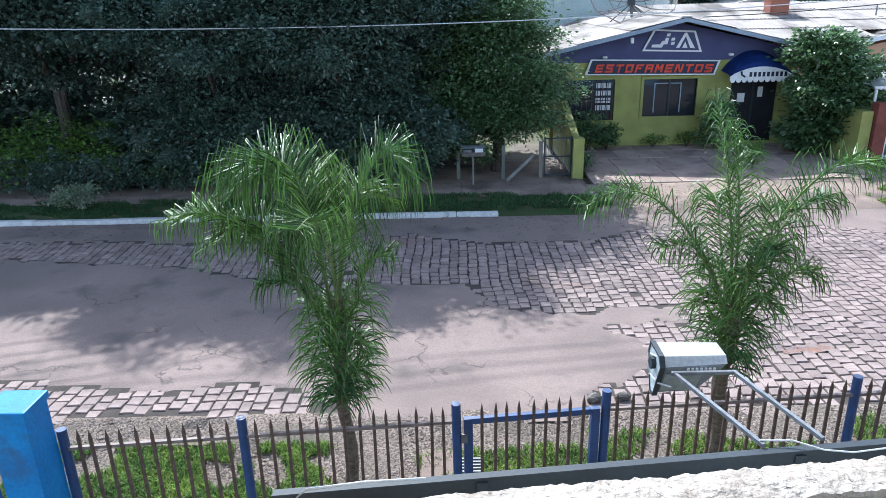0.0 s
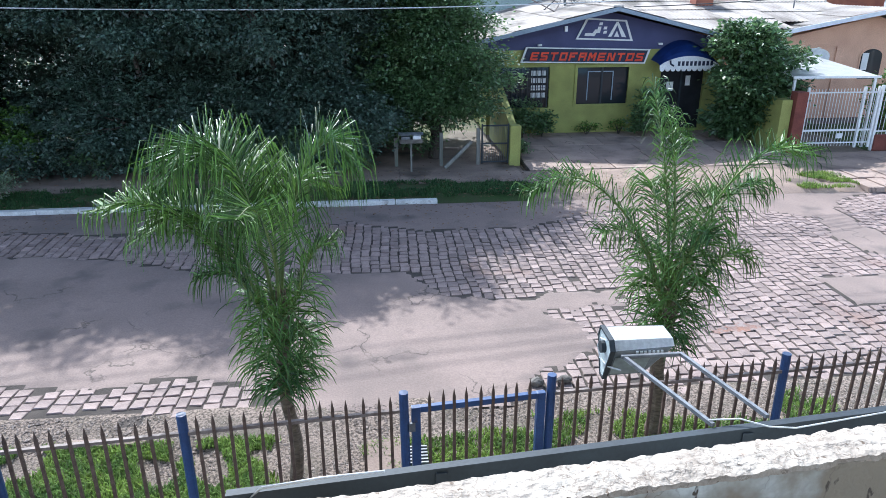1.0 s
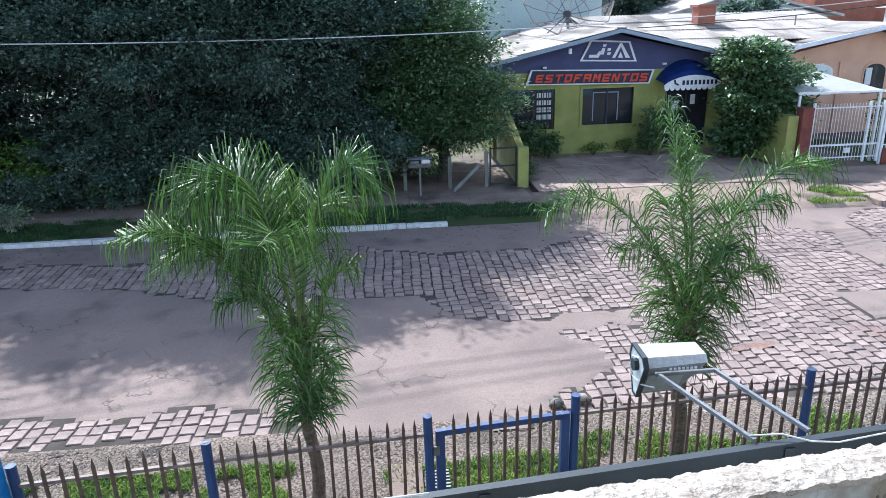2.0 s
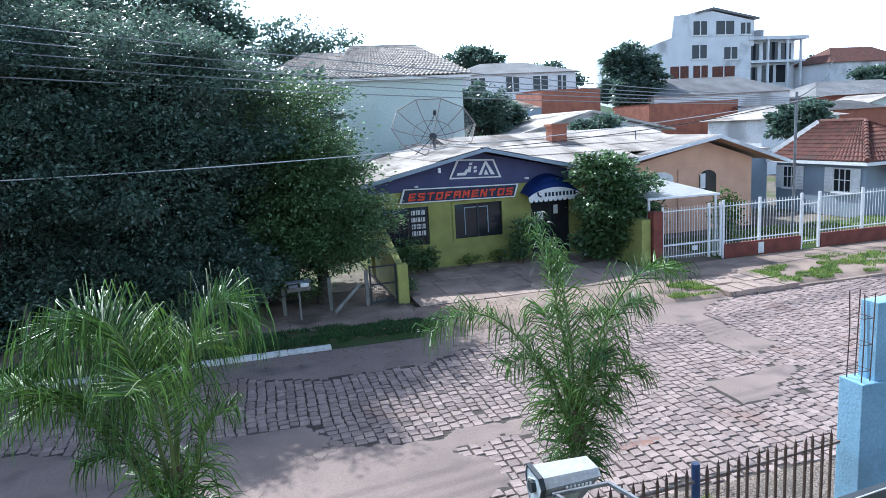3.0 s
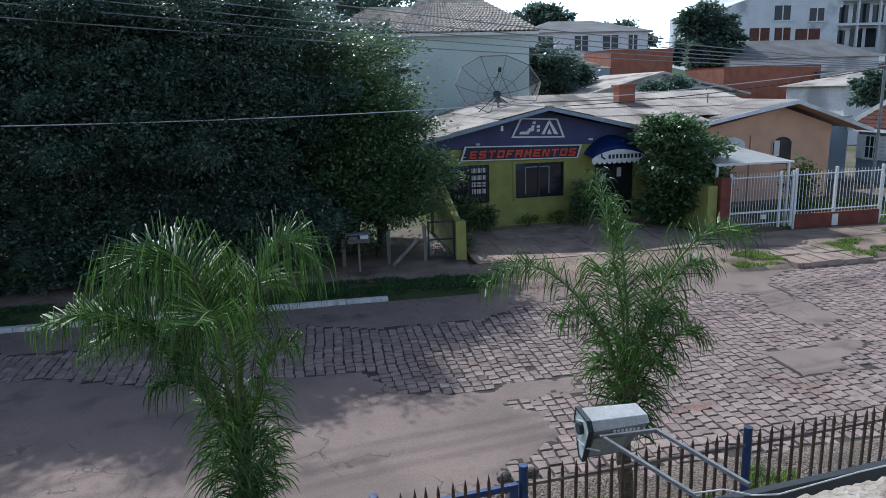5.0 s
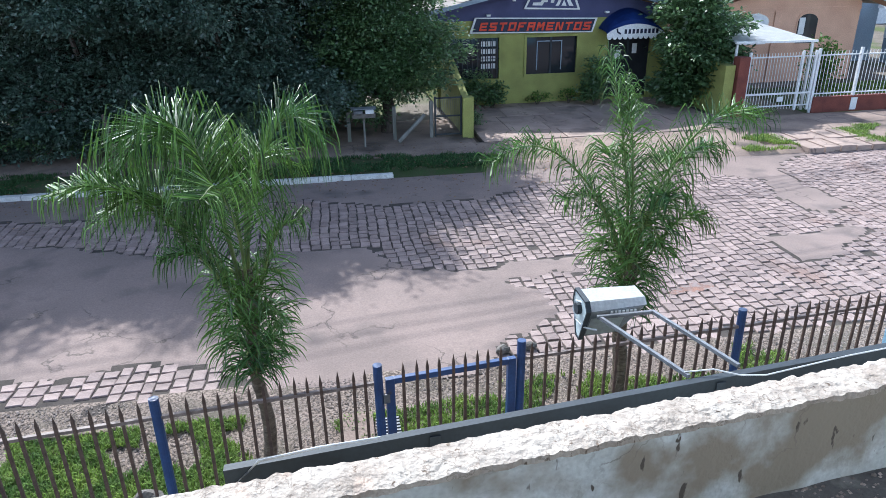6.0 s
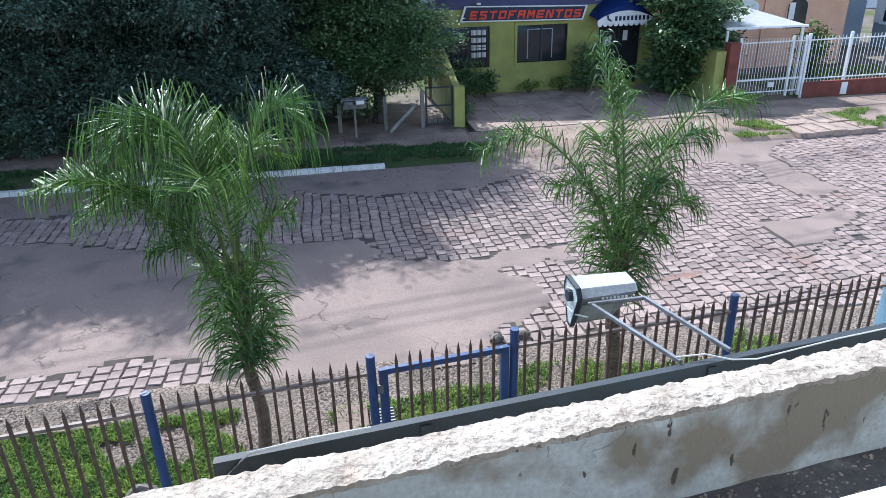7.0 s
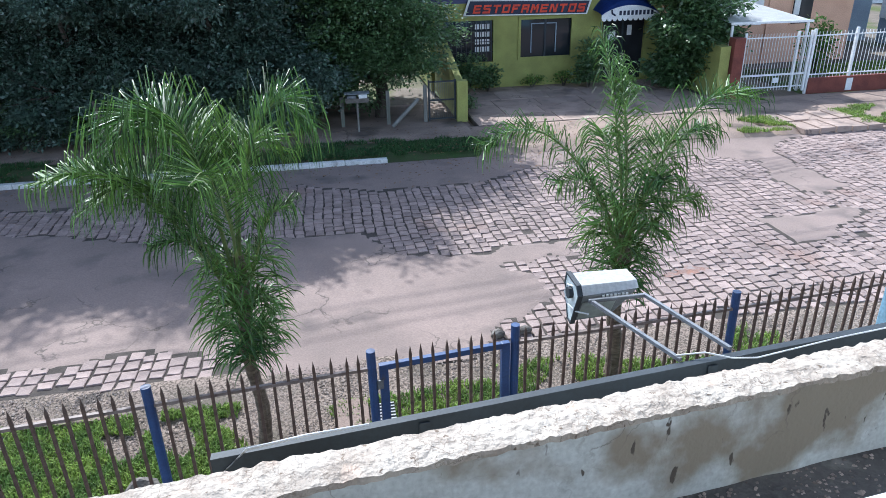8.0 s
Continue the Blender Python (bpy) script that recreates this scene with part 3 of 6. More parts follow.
leaf_litter()
bm = B()
for cx, cy, rx, ry in ((4.8, 8.88, 0.26, 0.12), (4.45, 8.8, 0.12, 0.06)):
    rim = [bm.verts.new((cx + rx * math.cos(k * 0.3927) * (1 + 0.25 * math.sin(k * 2.1)), cy + ry * math.sin(k * 0.3927) * (1 + 0.3 * math.cos(k * 1.7)), 0.009)) for k in range(16)]
    hub = bm.verts.new((cx, cy, 0.014))
    for k in range(16):
        bm.faces.new((rim[k], rim[(k + 1) % 16], hub))
solid("clay_smear", bm, CLAY, "reddish clay smear dried onto the cobbles", "stain", "structure")

# gravel strip on the near side, with the front garden behind the fence
patch_sheet("gravel_strip", -14, 16, 2.9, 7.75, 0.0, GRAVEL, "loose grey gravel with soil between road and fence", "gravel", 0.02, 0.2)


def build_gravel_stones():
    rng = random.Random(21)
    verts, faces = [], []
    for _ in range(26000):
        x, y = rng.uniform(-6.5, 7), rng.uniform(5.2, 7.5)
        r = rng.uniform(0.006, 0.016) * (2.2 if rng.random() < 0.02 else 1)
        k = len(verts)
        a = rng.uniform(0, 2)
        for i in range(4):
            verts.append((x + r * math.cos(a + i * 1.57) * rng.uniform(0.7, 1.2), y + r * math.sin(a + i * 1.57), 0.004))
        verts.append((x, y, 0.008 + r * rng.uniform(0.15, 0.4)))
        faces += [(k + i, k + (i + 1) % 4, k + 4) for i in range(4)]
    tagged(raw("gravel_stones", verts, faces, [STONES]), "small pale gravel stones", "gravel", kind="stuff")


build_gravel_stones()
blades("garden_grass", [(-4.6, -1.3, 5.3, 6.95, 34000, -0.3), (-1.5, 0.1, 5.5, 6.9, 8000, 0.05), (0.1, 1.3, 5.5, 7.1, 7000, 0.0), (1.2, 3.3, 5.6, 7.1, 11000, -0.15), (3.0, 5.2, 5.8, 7.3, 9000, -0.05)], "bright green grass tufts in the gravel strip", tall=(0.025, 0.085), wide=0.0065, seed=4, z=0.01)


def rubble(name, at, size, label, mat):
    rng = random.Random(int(at[0] * 100))
    bm = B()
    bmesh.ops.create_icosphere(bm, subdivisions=2, radius=1)
    for v in bm.verts:
        v.co = Vector((v.co.x * size[0], v.co.y * size[1], max(-0.3, v.co.z) * size[2])) * (1 + 0.25 * noise.noise(v.co * 1.7 + Vector(at)))
    bmesh.ops.translate(bm, verts=bm.verts, vec=at)
    return solid(name, bm, mat, label, "stone")


for at, size in (((-2.0, 5.75, 0.05), (0.16, 0.13, 0.17)), ((-1.45, 5.6, 0.04), (0.11, 0.09, 0.06)), ((1.66, 7.71, 0.03), (0.09, 0.07, 0.07)), ((2.0, 7.74, 0.03), (0.1, 0.06, 0.06)), ((3.5, 6.4, 0.03), (0.16, 0.1, 0.09))):
    rubble("rubble_stone", at, size, "grey broken stone lying in the gravel", RUBBLE)
for x0, x1, y0, y1 in ((-0.32, 0.02, 6.15, 6.75), (-3.4, -2.6, 6.9, 7.02)):
    solid("concrete_slab", box(B(), x0, x1, y0, y1, 0.0, 0.06, 0.012), PAVE, "brown concrete slab set in the gravel", "slab")
grate = thing("drain_grate", (0.02, 6.3, 0.06), "small slatted drain grate beside the fence post", "grate")
for k in range(6):
    part("slat", box(B(), 0.02, 0.26, k * 0.05, k * 0.05 + 0.02, 0, 0.03), GALV, grate)

# ---- own house: flat roof, parapet, fascia beam, lamp ----


def front(x):
    """Outer line of the parapet."""
    return 2.555 + 0.105 * x


def slanted(bm, x0, x1, d0, d1, z0, z1, cuts=1, rough_z=0.0, seed=0.0, pitch=6):
    """A bar that follows the front line, d0 to d1 in front of it, with an uneven top."""
    rows = []
    for i in range(cuts + 1):
        x = x0 + (x1 - x0) * i / cuts
        w = lambda k: rough_z * (noise.noise(Vector((x * pitch, k * 3.1 + seed, 0.5))) + 0.5 * noise.noise(Vector((x * pitch * 2.7, k * 3.1 + seed, 2.5))))
        rows.append([bm.verts.new(p) for p in ((x, front(x) + d0 + w(1), z0), (x, front(x) + d1 + w(2), z0), (x, front(x) + d1 + w(2), z1 + w(3)), (x, front(x) + (d0 + d1) / 2, z1 + w(5) + rough_z), (x, front(x) + d0 + w(1), z1 + w(4)))])
    for a, b in zip(rows, rows[1:]):
        for k in range(5):
            n = (k + 1) % 5
            bm.faces.new((a[k], a[n], b[n], b[k]))
    bm.faces.new(rows[0][::-1])
    bm.faces.new(rows[-1])
    return bm


parapet = thing("parapet", (0, 0, 0), "low plastered parapet with flaking white paint", "parapet", kind="structure")
part("wall_body", slanted(B(), -2.2, 7.0, -0.11, 0.03, 2.42, 2.897, 140, 0.008), WHITEWALL, parapet)
part("coping", slanted(B(), -2.205, 7.0, -0.118, 0.036, 2.894, 2.918, 900, 0.009, 4.0, 24), PARTOP, parapet, "sunlit flaking cement coping")
bm = B()
vs = [bm.verts.new(p) for p in ((-2.2, 0.0, 2.5), (7, 0.0, 2.5), (7, front(7) - 0.1, 2.5), (-2.2, front(-2.2) - 0.1, 2.5))]
bm.faces.new(vs)
low = bmesh.ops.extrude_face_region(bm, geom=list(bm.faces))
bmesh.ops.translate(bm, verts=[v for v in low["geom"] if isinstance(v, bmesh.types.BMVert)], vec=(0, 0, -0.16))
solid("roof_deck", bm, ROOFDECK, "dirty grey flat roof deck with grit and puddle marks", "roof", "structure")
bm = box(B(), -2.15, 6.9, 0.3, 0.45, -0.02, 2.34)
solid("wall_lower", bm, WHITEWALL, "plastered ground floor wall below the flat roof", "wall", "structure")
bm = B()
for x0, x1, z0, z1 in ((-2.2, -1.1, 2.58, 6.2), (1.4, 7.0, 2.58, 6.2), (-1.1, 1.4, 2.58, 3.5), (-1.1, 1.4, 5.4, 6.2)):
    box(bm, x0, x1, -0.15, 0.0, z0, z1)
solid("wall_upper", bm, WHITEWALL, "plastered upper floor wall around an open window", "wall", "structure")
solid("wall_back", box(B(), -2.2, 7, -4.2, -4.0, -0.02, 6.2), WHITEWALL, "plain back wall of the house", "wall", "structure")
solid("ceiling", box(B(), -2.2, 7, -4.0, 0.15, 6.2, 6.35), WHITEWALL, "plain plastered ceiling", "ceiling", "structure")
solid("floor", box(B(), -2.2, 7, -4.0, -0.15, 2.42, 2.58), ROOFDECK, "plain concrete floor", "floor", "structure")

def deck_grit():
    rng = random.Random(44)
    verts, faces = [], []
    for _ in range(1500):
        x, y = rng.uniform(0.2, 3.6), 0
        y = front(x) - 0.12 - abs(rng.gauss(0, 0.3))
        r = rng.uniform(0.003, 0.011) * (1.8 if rng.random() < 0.05 else 1)
        k, a = len(verts), rng.uniform(0, 3)
        verts += [(x + r * math.cos(a + i * 1.57), y + r * math.sin(a + i * 1.57) * 0.8, 2.501) for i in range(4)] + [(x, y, 2.502 + r * 0.8)]
        faces += [(k + i, k + (i + 1) % 4, k + 4) for i in range(4)]
    tagged(raw("roof_grit", verts, faces, [STONES]), "pale grit and paint flakes along the parapet foot", "grit", kind="stuff")


deck_grit()
bm = B()
ledge = [(0.36, 0.0), (1.7, 0.0), (1.7, 1.43), (0.36, 1.303)]
tops = [bm.verts.new((x, y, 3.8)) for x, y in ledge]
lows = [bm.verts.new((x, y, 3.7)) for x, y in ledge]
bm.faces.new(tops)
bm.faces.new(lows[::-1])
for i in range(4):
    bm.faces.new((tops[i], lows[i], lows[(i + 1) % 4], tops[(i + 1) % 4]))
bmesh.ops.bevel(bm, geom=list(bm.edges), offset=0.015, segments=3, profile=0.6, affect="EDGES")
solid("window_ledge", bm, WHITE, "pale rounded ledge beside the open window", "ledge", "structure")
beam = thing("fascia_beam", (0, 0, 0), "dark grey steel channel along the roof edge", "beam")
part("web", slanted(B(), -0.62, 6.9, 0.215, 0.24, 2.55, 2.822, 20), STEELGREY, beam)
part("top_flange", slanted(B(), -0.62, 6.9, 0.212, 0.245, 2.822, 2.832, 20), STEELGREY, beam)
part("bottom_flange", slanted(B(), -0.62, 6.9, 0.215, 0.285, 2.54, 2.55, 20), STEELGREY, beam)
for x in (0.1, 1.3, 2.6, 4.0):
    part("splice_plate", box(B(), x, x + 0.04, front(x) + 0.207, front(x) + 0.213, 2.6, 2.815), STEELGREY, beam)
hose = B()
tube(hose, [(-0.64, 2.68, 2.5), (-0.62, 2.7, 2.74), (-0.5, 2.71, 2.85), (-0.3, 2.73, 2.862), (-0.08, 2.76, 2.85)], 0.005, 6)
solid("hose", hose, PALEWIRE, "thin pale hose curling over the beam end", "hose", smooth=True)
cable = B()
tube(cable, [(1.18, 2.95, 2.85), (1.3, 2.94, 2.855), (1.4, 2.9, 2.84), (1.5, front(1.5) + 0.17, 2.84), (1.9, front(1.9) + 0.17, 2.86), (2.5, front(2.5) + 0.17, 2.865), (3.5, front(3.5) + 0.17, 2.86)], 0.0032, 6)
solid("cable", cable, PALEWIRE, "pale cable lying along the parapet", "cable", smooth=True)


def build_lamp():
    lamp = thing("flood_lamp", (1.13, 3.62, 2.785), "boxy outdoor flood lamp held out on two steel arms", "lamp")
    # housing: flat-topped wedge, deep at the lamp mouth, shallow and undercut at the far end
    mouth = [(-0.088, 0.05), (-0.06, 0.088), (0.07, 0.092), (0.088, 0.04), (0.03, -0.122), (-0.012, -0.126)]
    tail = [(-0.082, 0.062), (-0.055, 0.088), (0.06, 0.09), (0.076, 0.05), (0.045, -0.005), (-0.02, -0.01)]
    x0, x1 = -0.145, 0.15

    def section(u):
        return [((1 - u) * a[0] + u * b[0], (1 - u) * a[1] + u * b[1]) for a, b in zip(mouth, tail)]

    bm = B()
    # full depth for two thirds of the length, then the slanting end
    rings = [[bm.verts.new((x, y, z)) for y, z in section(u)] for x, u in ((x0, 0.0), (0.045, 0.06), (x1, 1.0))]
    for a, b in zip(rings, rings[1:]):
        for i in range(6):
            j = (i + 1) % 6
            bm.faces.new((a[i], a[j], b[j], b[i]))
    bm.faces.new(rings[0])
    bm.faces.new(rings[-1][::-1])
    part("housing", bm, LAMPGREY, lamp)
    bm = B()
    top = [bm.verts.new(p) for p in ((x0 - 0.004, -0.092, 0.052), (x0 - 0.004, -0.062, 0.094), (x0 - 0.004, 0.074, 0.097), (x1 + 0.004, 0.064, 0.095), (x1 + 0.004, -0.058, 0.093), (x1 + 0.004, -0.086, 0.064))]
    bm.faces.new((top[0], top[1], top[4], top[5]))
    bm.faces.new((top[1], top[2], top[3], top[4]))
    bmesh.ops.solidify(bm, geom=list(bm.faces), thickness=0.003)
    part("cover", bm, LAMPWHITE, lamp, "sunlit white top cover")
    bm = B()
    pane = [bm.verts.new(p) for p in ((x0 + 0.02, -0.0805, 0.01), (0.05, -0.078, 0.012), (0.04, -0.0205, -0.11), (x0 + 0.02, -0.0215, -0.112))]
    bm.faces.new(pane)
    bmesh.ops.solidify(bm, geom=list(bm.faces), thickness=0.003)
    part("panel", bm, LAMPPANEL, lamp, "pale frosted lower panel")
    # row of white upright ribs across the upper front
    for k in range(7):
        part("vent_slot", box(B(), -0.03 + k * 0.02, -0.019 + k * 0.02, -0.0915, -0.085, 0.018, 0.046), LAMPWHITE, lamp, "white upright rib on the lamp front")
    # dark rim round the mouth with a pale lens and a loose lead
    bm = B()
    loops = [[bm.verts.new((x, y * f, z * f)) for y, z in mouth] for x, f in ((x0 - 0.012, 1.14), (x0 + 0.012, 1.14), (x0 + 0.012, 1.03), (x0 - 0.012, 1.03))]
    for a, b in zip(loops, loops[1:] + loops[:1]):
        for i in range(6):
            j = (i + 1) % 6
            bm.faces.new((a[i], a[j], b[j], b[i]))
    part("rim", bm, STEELGREY, lamp, "dark rubber rim")
    bm = B()
    outer = [bm.verts.new((x0 - 0.008, y * 1.035, z * 1.035)) for y, z in mouth]
    inner = [bm.verts.new((x0 - 0.002, y * 1.035, z * 1.035)) for y, z in mouth]
    for ring in (outer, inner):
        hub = bm.verts.new((ring[0].co.x, 0.02, 0.0))
        for i in range(6):
            bm.faces.new((ring[i], ring[(i + 1) % 6], hub))
    for i in range(6):
        bm.faces.new((outer[i], outer[(i + 1) % 6], inner[(i + 1) % 6], inner[i]))
    part("lens", bm, LAMPPANEL, lamp, "pale lamp glass in the mouth")
    bm = B()
    tube(bm, [(x0 - 0.006, 0.0, 0.03), (x0 - 0.03, 0.0, 0.03)], 0.03, 12)
    part("boss", bm, STEELGREY, lamp)
    tip = Vector((1.13, 3.62, 2.785))
    for name, p, q in (("arm", (-0.095, -0.11, 0.032), (1.19, 2.93, 2.84)), ("arm", (0.175, -0.11, 0.036), (1.43, 2.965, 2.84))):
        bm = B()
        q = Vector(q) - tip
        p = Vector(p)
        d = (q - p).normalized()
        side = d.cross(Vector((0, 0, 1))).normalized() * 0.008
        up = side.cross(d).normalized() * 0.008
        c = [[bm.verts.new(e + side * sx + up * sz) for sx, sz in ((-1, -1), (1, -1), (1, 1), (-1, 1))] for e in (p, q)]
        for i in range(4):
            bm.faces.new((c[0][i], c[0][(i + 1) % 4], c[1][(i + 1) % 4], c[1][i]))
        bm.faces.new(c[0])
        bm.faces.new(c[1])
        part(name, bm, GALV, lamp, "square galvanised steel arm")
    part("bracket", box(B(), -0.11, 0.185, -0.122, -0.104, 0.026, 0.044, 0.004), GALV, lamp)
    bm = B()
    tube(bm, [(-0.15, -0.02, 0.07), (-0.165, 0.03, 0.06), (-0.17, 0.05, 0.01), (-0.165, 0.02, -0.04), (-0.15, -0.05, -0.05), (-0.1, -0.1, -0.045)], 0.0045, 6)
    part("lead", bm, PALEWIRE, lamp)


build_lamp()

# ---- fence ----
POSTS = [(-2.92, 5.09), (-1.605, 5.21), (0.05, 5.36), (1.232, 5.494), (3.32, 5.65), (5.0, 5.8)]


def picket():
    bm = B()
    r = 0.0118
    low = [bm.verts.new((sx * r, sy * r * 0.7, 0.05)) for sx, sy in ((-1, -1), (1, -1), (1, 1), (-1, 1))]
    mid = [bm.verts.new((sx * r, sy * r * 0.7, 1.42)) for sx, sy in ((-1, -1), (1, -1), (1, 1), (-1, 1))]
    tip = bm.verts.new((0, 0, 1.5))
    for i in range(4):
        n = (i + 1) % 4
        bm.faces.new((low[i], low[n], mid[n], mid[i]))
        bm.faces.new((mid[i], mid[n], tip))
    bm.faces.new(low[::-1])
    return mesh_of("picket", bm, RUST)


def build_fence():
    me = picket()
    bmp = B()
    tube(bmp, [(0, 0, -0.02), (0, 0, 1.5)], 0.037, 14)
    post_me = mesh_of("post", bmp, BLUE)
    fence = thing("iron_fence", (0, 0, 0), "rusty brown spiked iron fence with blue round posts", "fence")
    rng = random.Random(3)
    for x, y in POSTS[:-1]:
        shared("post", post_me, fence, pose(x, y, 0, rng.uniform(-0.6, 0.6), rng.uniform(-0.6, 0.6)))
    for k, ((x0, y0), (x1, y1)) in enumerate(zip(POSTS, POSTS[1:])):
        if k == 2:
            continue
        length = math.hypot(x1 - x0, y1 - y0)
        turn = math.degrees(math.atan2(y1 - y0, x1 - x0))
        for z in (0.2, 1.335):
            ob = part("rail", box(B(), 0, length, -0.014, 0.014, -0.013, 0.013), RAIL, fence)
            ob.matrix_basis = pose(x0, y0 + 0.0, z, 0, 0, turn)
        n = round(length / 0.111)
        for i in range(1, n):
            u = i / n
            shared("picket", me, fence, pose(x0 + (x1 - x0) * u, y0 + (y1 - y0) * u - 0.012, rng.uniform(-0.008, 0.008), rng.uniform(-0.5, 0.5), rng.uniform(-0.7, 0.7), turn))
    (x0, y0), (x1, y1) = POSTS[2], POSTS[3]
    gate = thing("iron_gate", (x0, y0, 0), "blue framed spiked iron pedestrian gate, closed", "gate", turn=math.degrees(math.atan2(y1 - y0, x1 - x0)))
    w = math.hypot(x1 - x0, y1 - y0)
    for a, b in ((0.045, 0.115), (w - 0.115, w - 0.045)):
        part("stile", box(B(), a, b, -0.025, 0.025, 0.06, 1.36, 0.004), BLUE, gate)
    for z in (0.08, 1.31):
        part("rail", box(B(), 0.115, w - 0.115, -0.022, 0.022, z, z + 0.05, 0.004), BLUE, gate)
    for i in range(9):
        shared("picket", me, gate, pose(0.19 + i * (w - 0.38) / 8, -0.015, 0.0, 0, rng.uniform(-0.4, 0.4)))
    part("latch", box(B(), w - 0.09, w + 0.0, -0.05, -0.025, 0.72, 0.8, 0.004), GALV, gate)
    for z in (0.3, 1.15):
        part("hinge", box(B(), 0.02, 0.07, -0.035, -0.02, z, z + 0.08), GALV, gate)
    pillar = thing("gate_pillar", (-3.08, 4.92, 0), "bright blue steel gate pillar with flat lit cap", "pillar")
    part("shaft", box(B(), -0.14, 0.14, -0.14, 0.14, -0.02, 1.8, 0.01), BRIGHTBLUE, pillar)
    part("cap", box(B(), -0.17, 0.16, -0.16, 0.15, 1.8, 1.86, 0.012), BRIGHTBLUE, pillar)
    leaf = thing("drive_gate", (-3.25, 4.86, 0), "blue barred drive gate beside the pillar", "gate")
    for z in (0.15, 1.55):
        part("rail", box(B(), -2.6, 0.0, -0.02, 0.02, z, z + 0.05), BLUE, leaf)
    for k in range(18):
        part("bar", box(B(), -0.1 - k * 0.14, -0.07 - k * 0.14, -0.012, 0.012, 0.08, 1.66), BLUE, leaf)


build_fence()
bluewall = thing("boundary_wall", (0, 0, 0), "pale blue plastered wall with bare rebar ends", "wall")
part("wall_body", box(B(), 5.37, 11.0, 5.78, 5.98, -0.02, 2.66, 0.008), PALEBLUE, bluewall)
part("pier", box(B(), 5.19, 5.46, 5.74, 6.02, -0.02, 1.89, 0.01), PALEBLUE, bluewall)
for x, y in ((5.23, 5.8), (5.33, 5.8), (5.23, 5.97), (5.33, 5.97)):
    bm = B()
    tube(bm, [(x, y, 1.87), (x + 0.01, y, 2.4), (x + 0.02 * math.sin(x * 90), y, 2.76)], 0.006, 5)
    part("rebar", bm, RUST, bluewall)
for z in (2.0, 2.26, 2.52):
    bm = B()
    tube(bm, [(5.225, 5.795, z), (5.335, 5.795, z), (5.335, 5.975, z), (5.225, 5.975, z), (5.225, 5.795, z)], 0.004, 5)
    part("stirrup", bm, RUST, bluewall)


# ---- palms ----
def curve_points(ctrl, n):
    """Catmull-Rom through the control points."""
    p = [Vector(c) for c in ctrl]
    p = [p[0] * 2 - p[1]] + p + [p[-1] * 2 - p[-2]]
    out = []
    segs = len(p) - 3
    for i in range(n + 1):
        u = i / n * segs
        k = min(int(u), segs - 1)
        t = u - k
        a, b, c, d = p[k:k + 4]
        out.append(0.5 * ((2 * b) + (c - a) * t + (2 * a - 5 * b + 4 * c - d) * t * t + (3 * b - a - 3 * c + d) * t ** 3))
    return out


def frond(parent, ctrl, leaf, droop, rng, pairs=52, start=0.26, name="frond", wide=0.0062, plume=0.25):
    """A feather leaf: a tapering stalk whose long narrow leaflets rise a little, bend and hang in combed rows."""
    pairs = int(pairs * 1.35)
    pts = curve_points(ctrl, 26)
    bm = B()
    tube(bm, pts, [0.016 * (1 - 0.85 * i / 26) + 0.002 for i in range(27)], 5)
    stalk = part(name, bm, PALMSTALK, parent)
    verts, faces = [], []
    for k in range(pairs):
        u = start + (1 - start) * (k + rng.random() * 0.5) / pairs
        f = u * 26
        i = min(int(f), 25)
        p = pts[i].lerp(pts[i + 1], f - i)
        along = (pts[i + 1] - pts[i]).normalized()
        side = along.cross(Vector((0, 0, 1)))
        if side.length < 0.05:
            side = Vector((1, 0, 0))
        side.normalize()
        up = side.cross(along).normalized()
        tier = (k % 3 - 1) * plume
        for s in (-1, 1):
            ln = leaf * (0.55 + 0.45 * math.sin(math.pi * min(1, 0.15 + u * 0.8))) * rng.uniform(0.85, 1.12)
            d = (side * s * rng.uniform(0.7, 0.95) + along * rng.uniform(0.45, 0.75) + up * (0.22 + tier + rng.uniform(-0.12, 0.12))).normalized()
            kink = rng.uniform(0.08, 0.36)
            limp = droop * rng.uniform(0.9, 1.25)
            q, v = p.copy(), d.copy()
            w = wide * rng.uniform(0.75, 1.2)
            tilt = Vector((rng.uniform(-0.9, 0.9), rng.uniform(-0.9, 0.9), rng.uniform(-0.5, 0.5)))
            rows = []
            for j in range(6):
                t = j / 5
                flat = v.cross(up * 0.6 + along * 0.5 * s + tilt)
                if flat.length < 0.05:
                    flat = side
                flat = flat.normalized() * w * (1 - t ** 3 * 0.85) * (0.5 if j == 0 else 1)
                rows.append((q - flat, q + flat))
                q = q + v * ln / 5
                v = (v + Vector((0, 0, -1)) * limp * (2.6 if t >= kink else 0.08)).normalized()
            b = len(verts)
            for r0, r1 in rows:
                verts += [tuple(r0), tuple(r1)]
            faces += [(b + 2 * j, b + 2 * j + 1, b + 2 * j + 3, b + 2 * j + 2) for j in range(5)]
    tagged(raw("foliage", verts, faces, [PALMLEAF], stalk), kind="stuff")


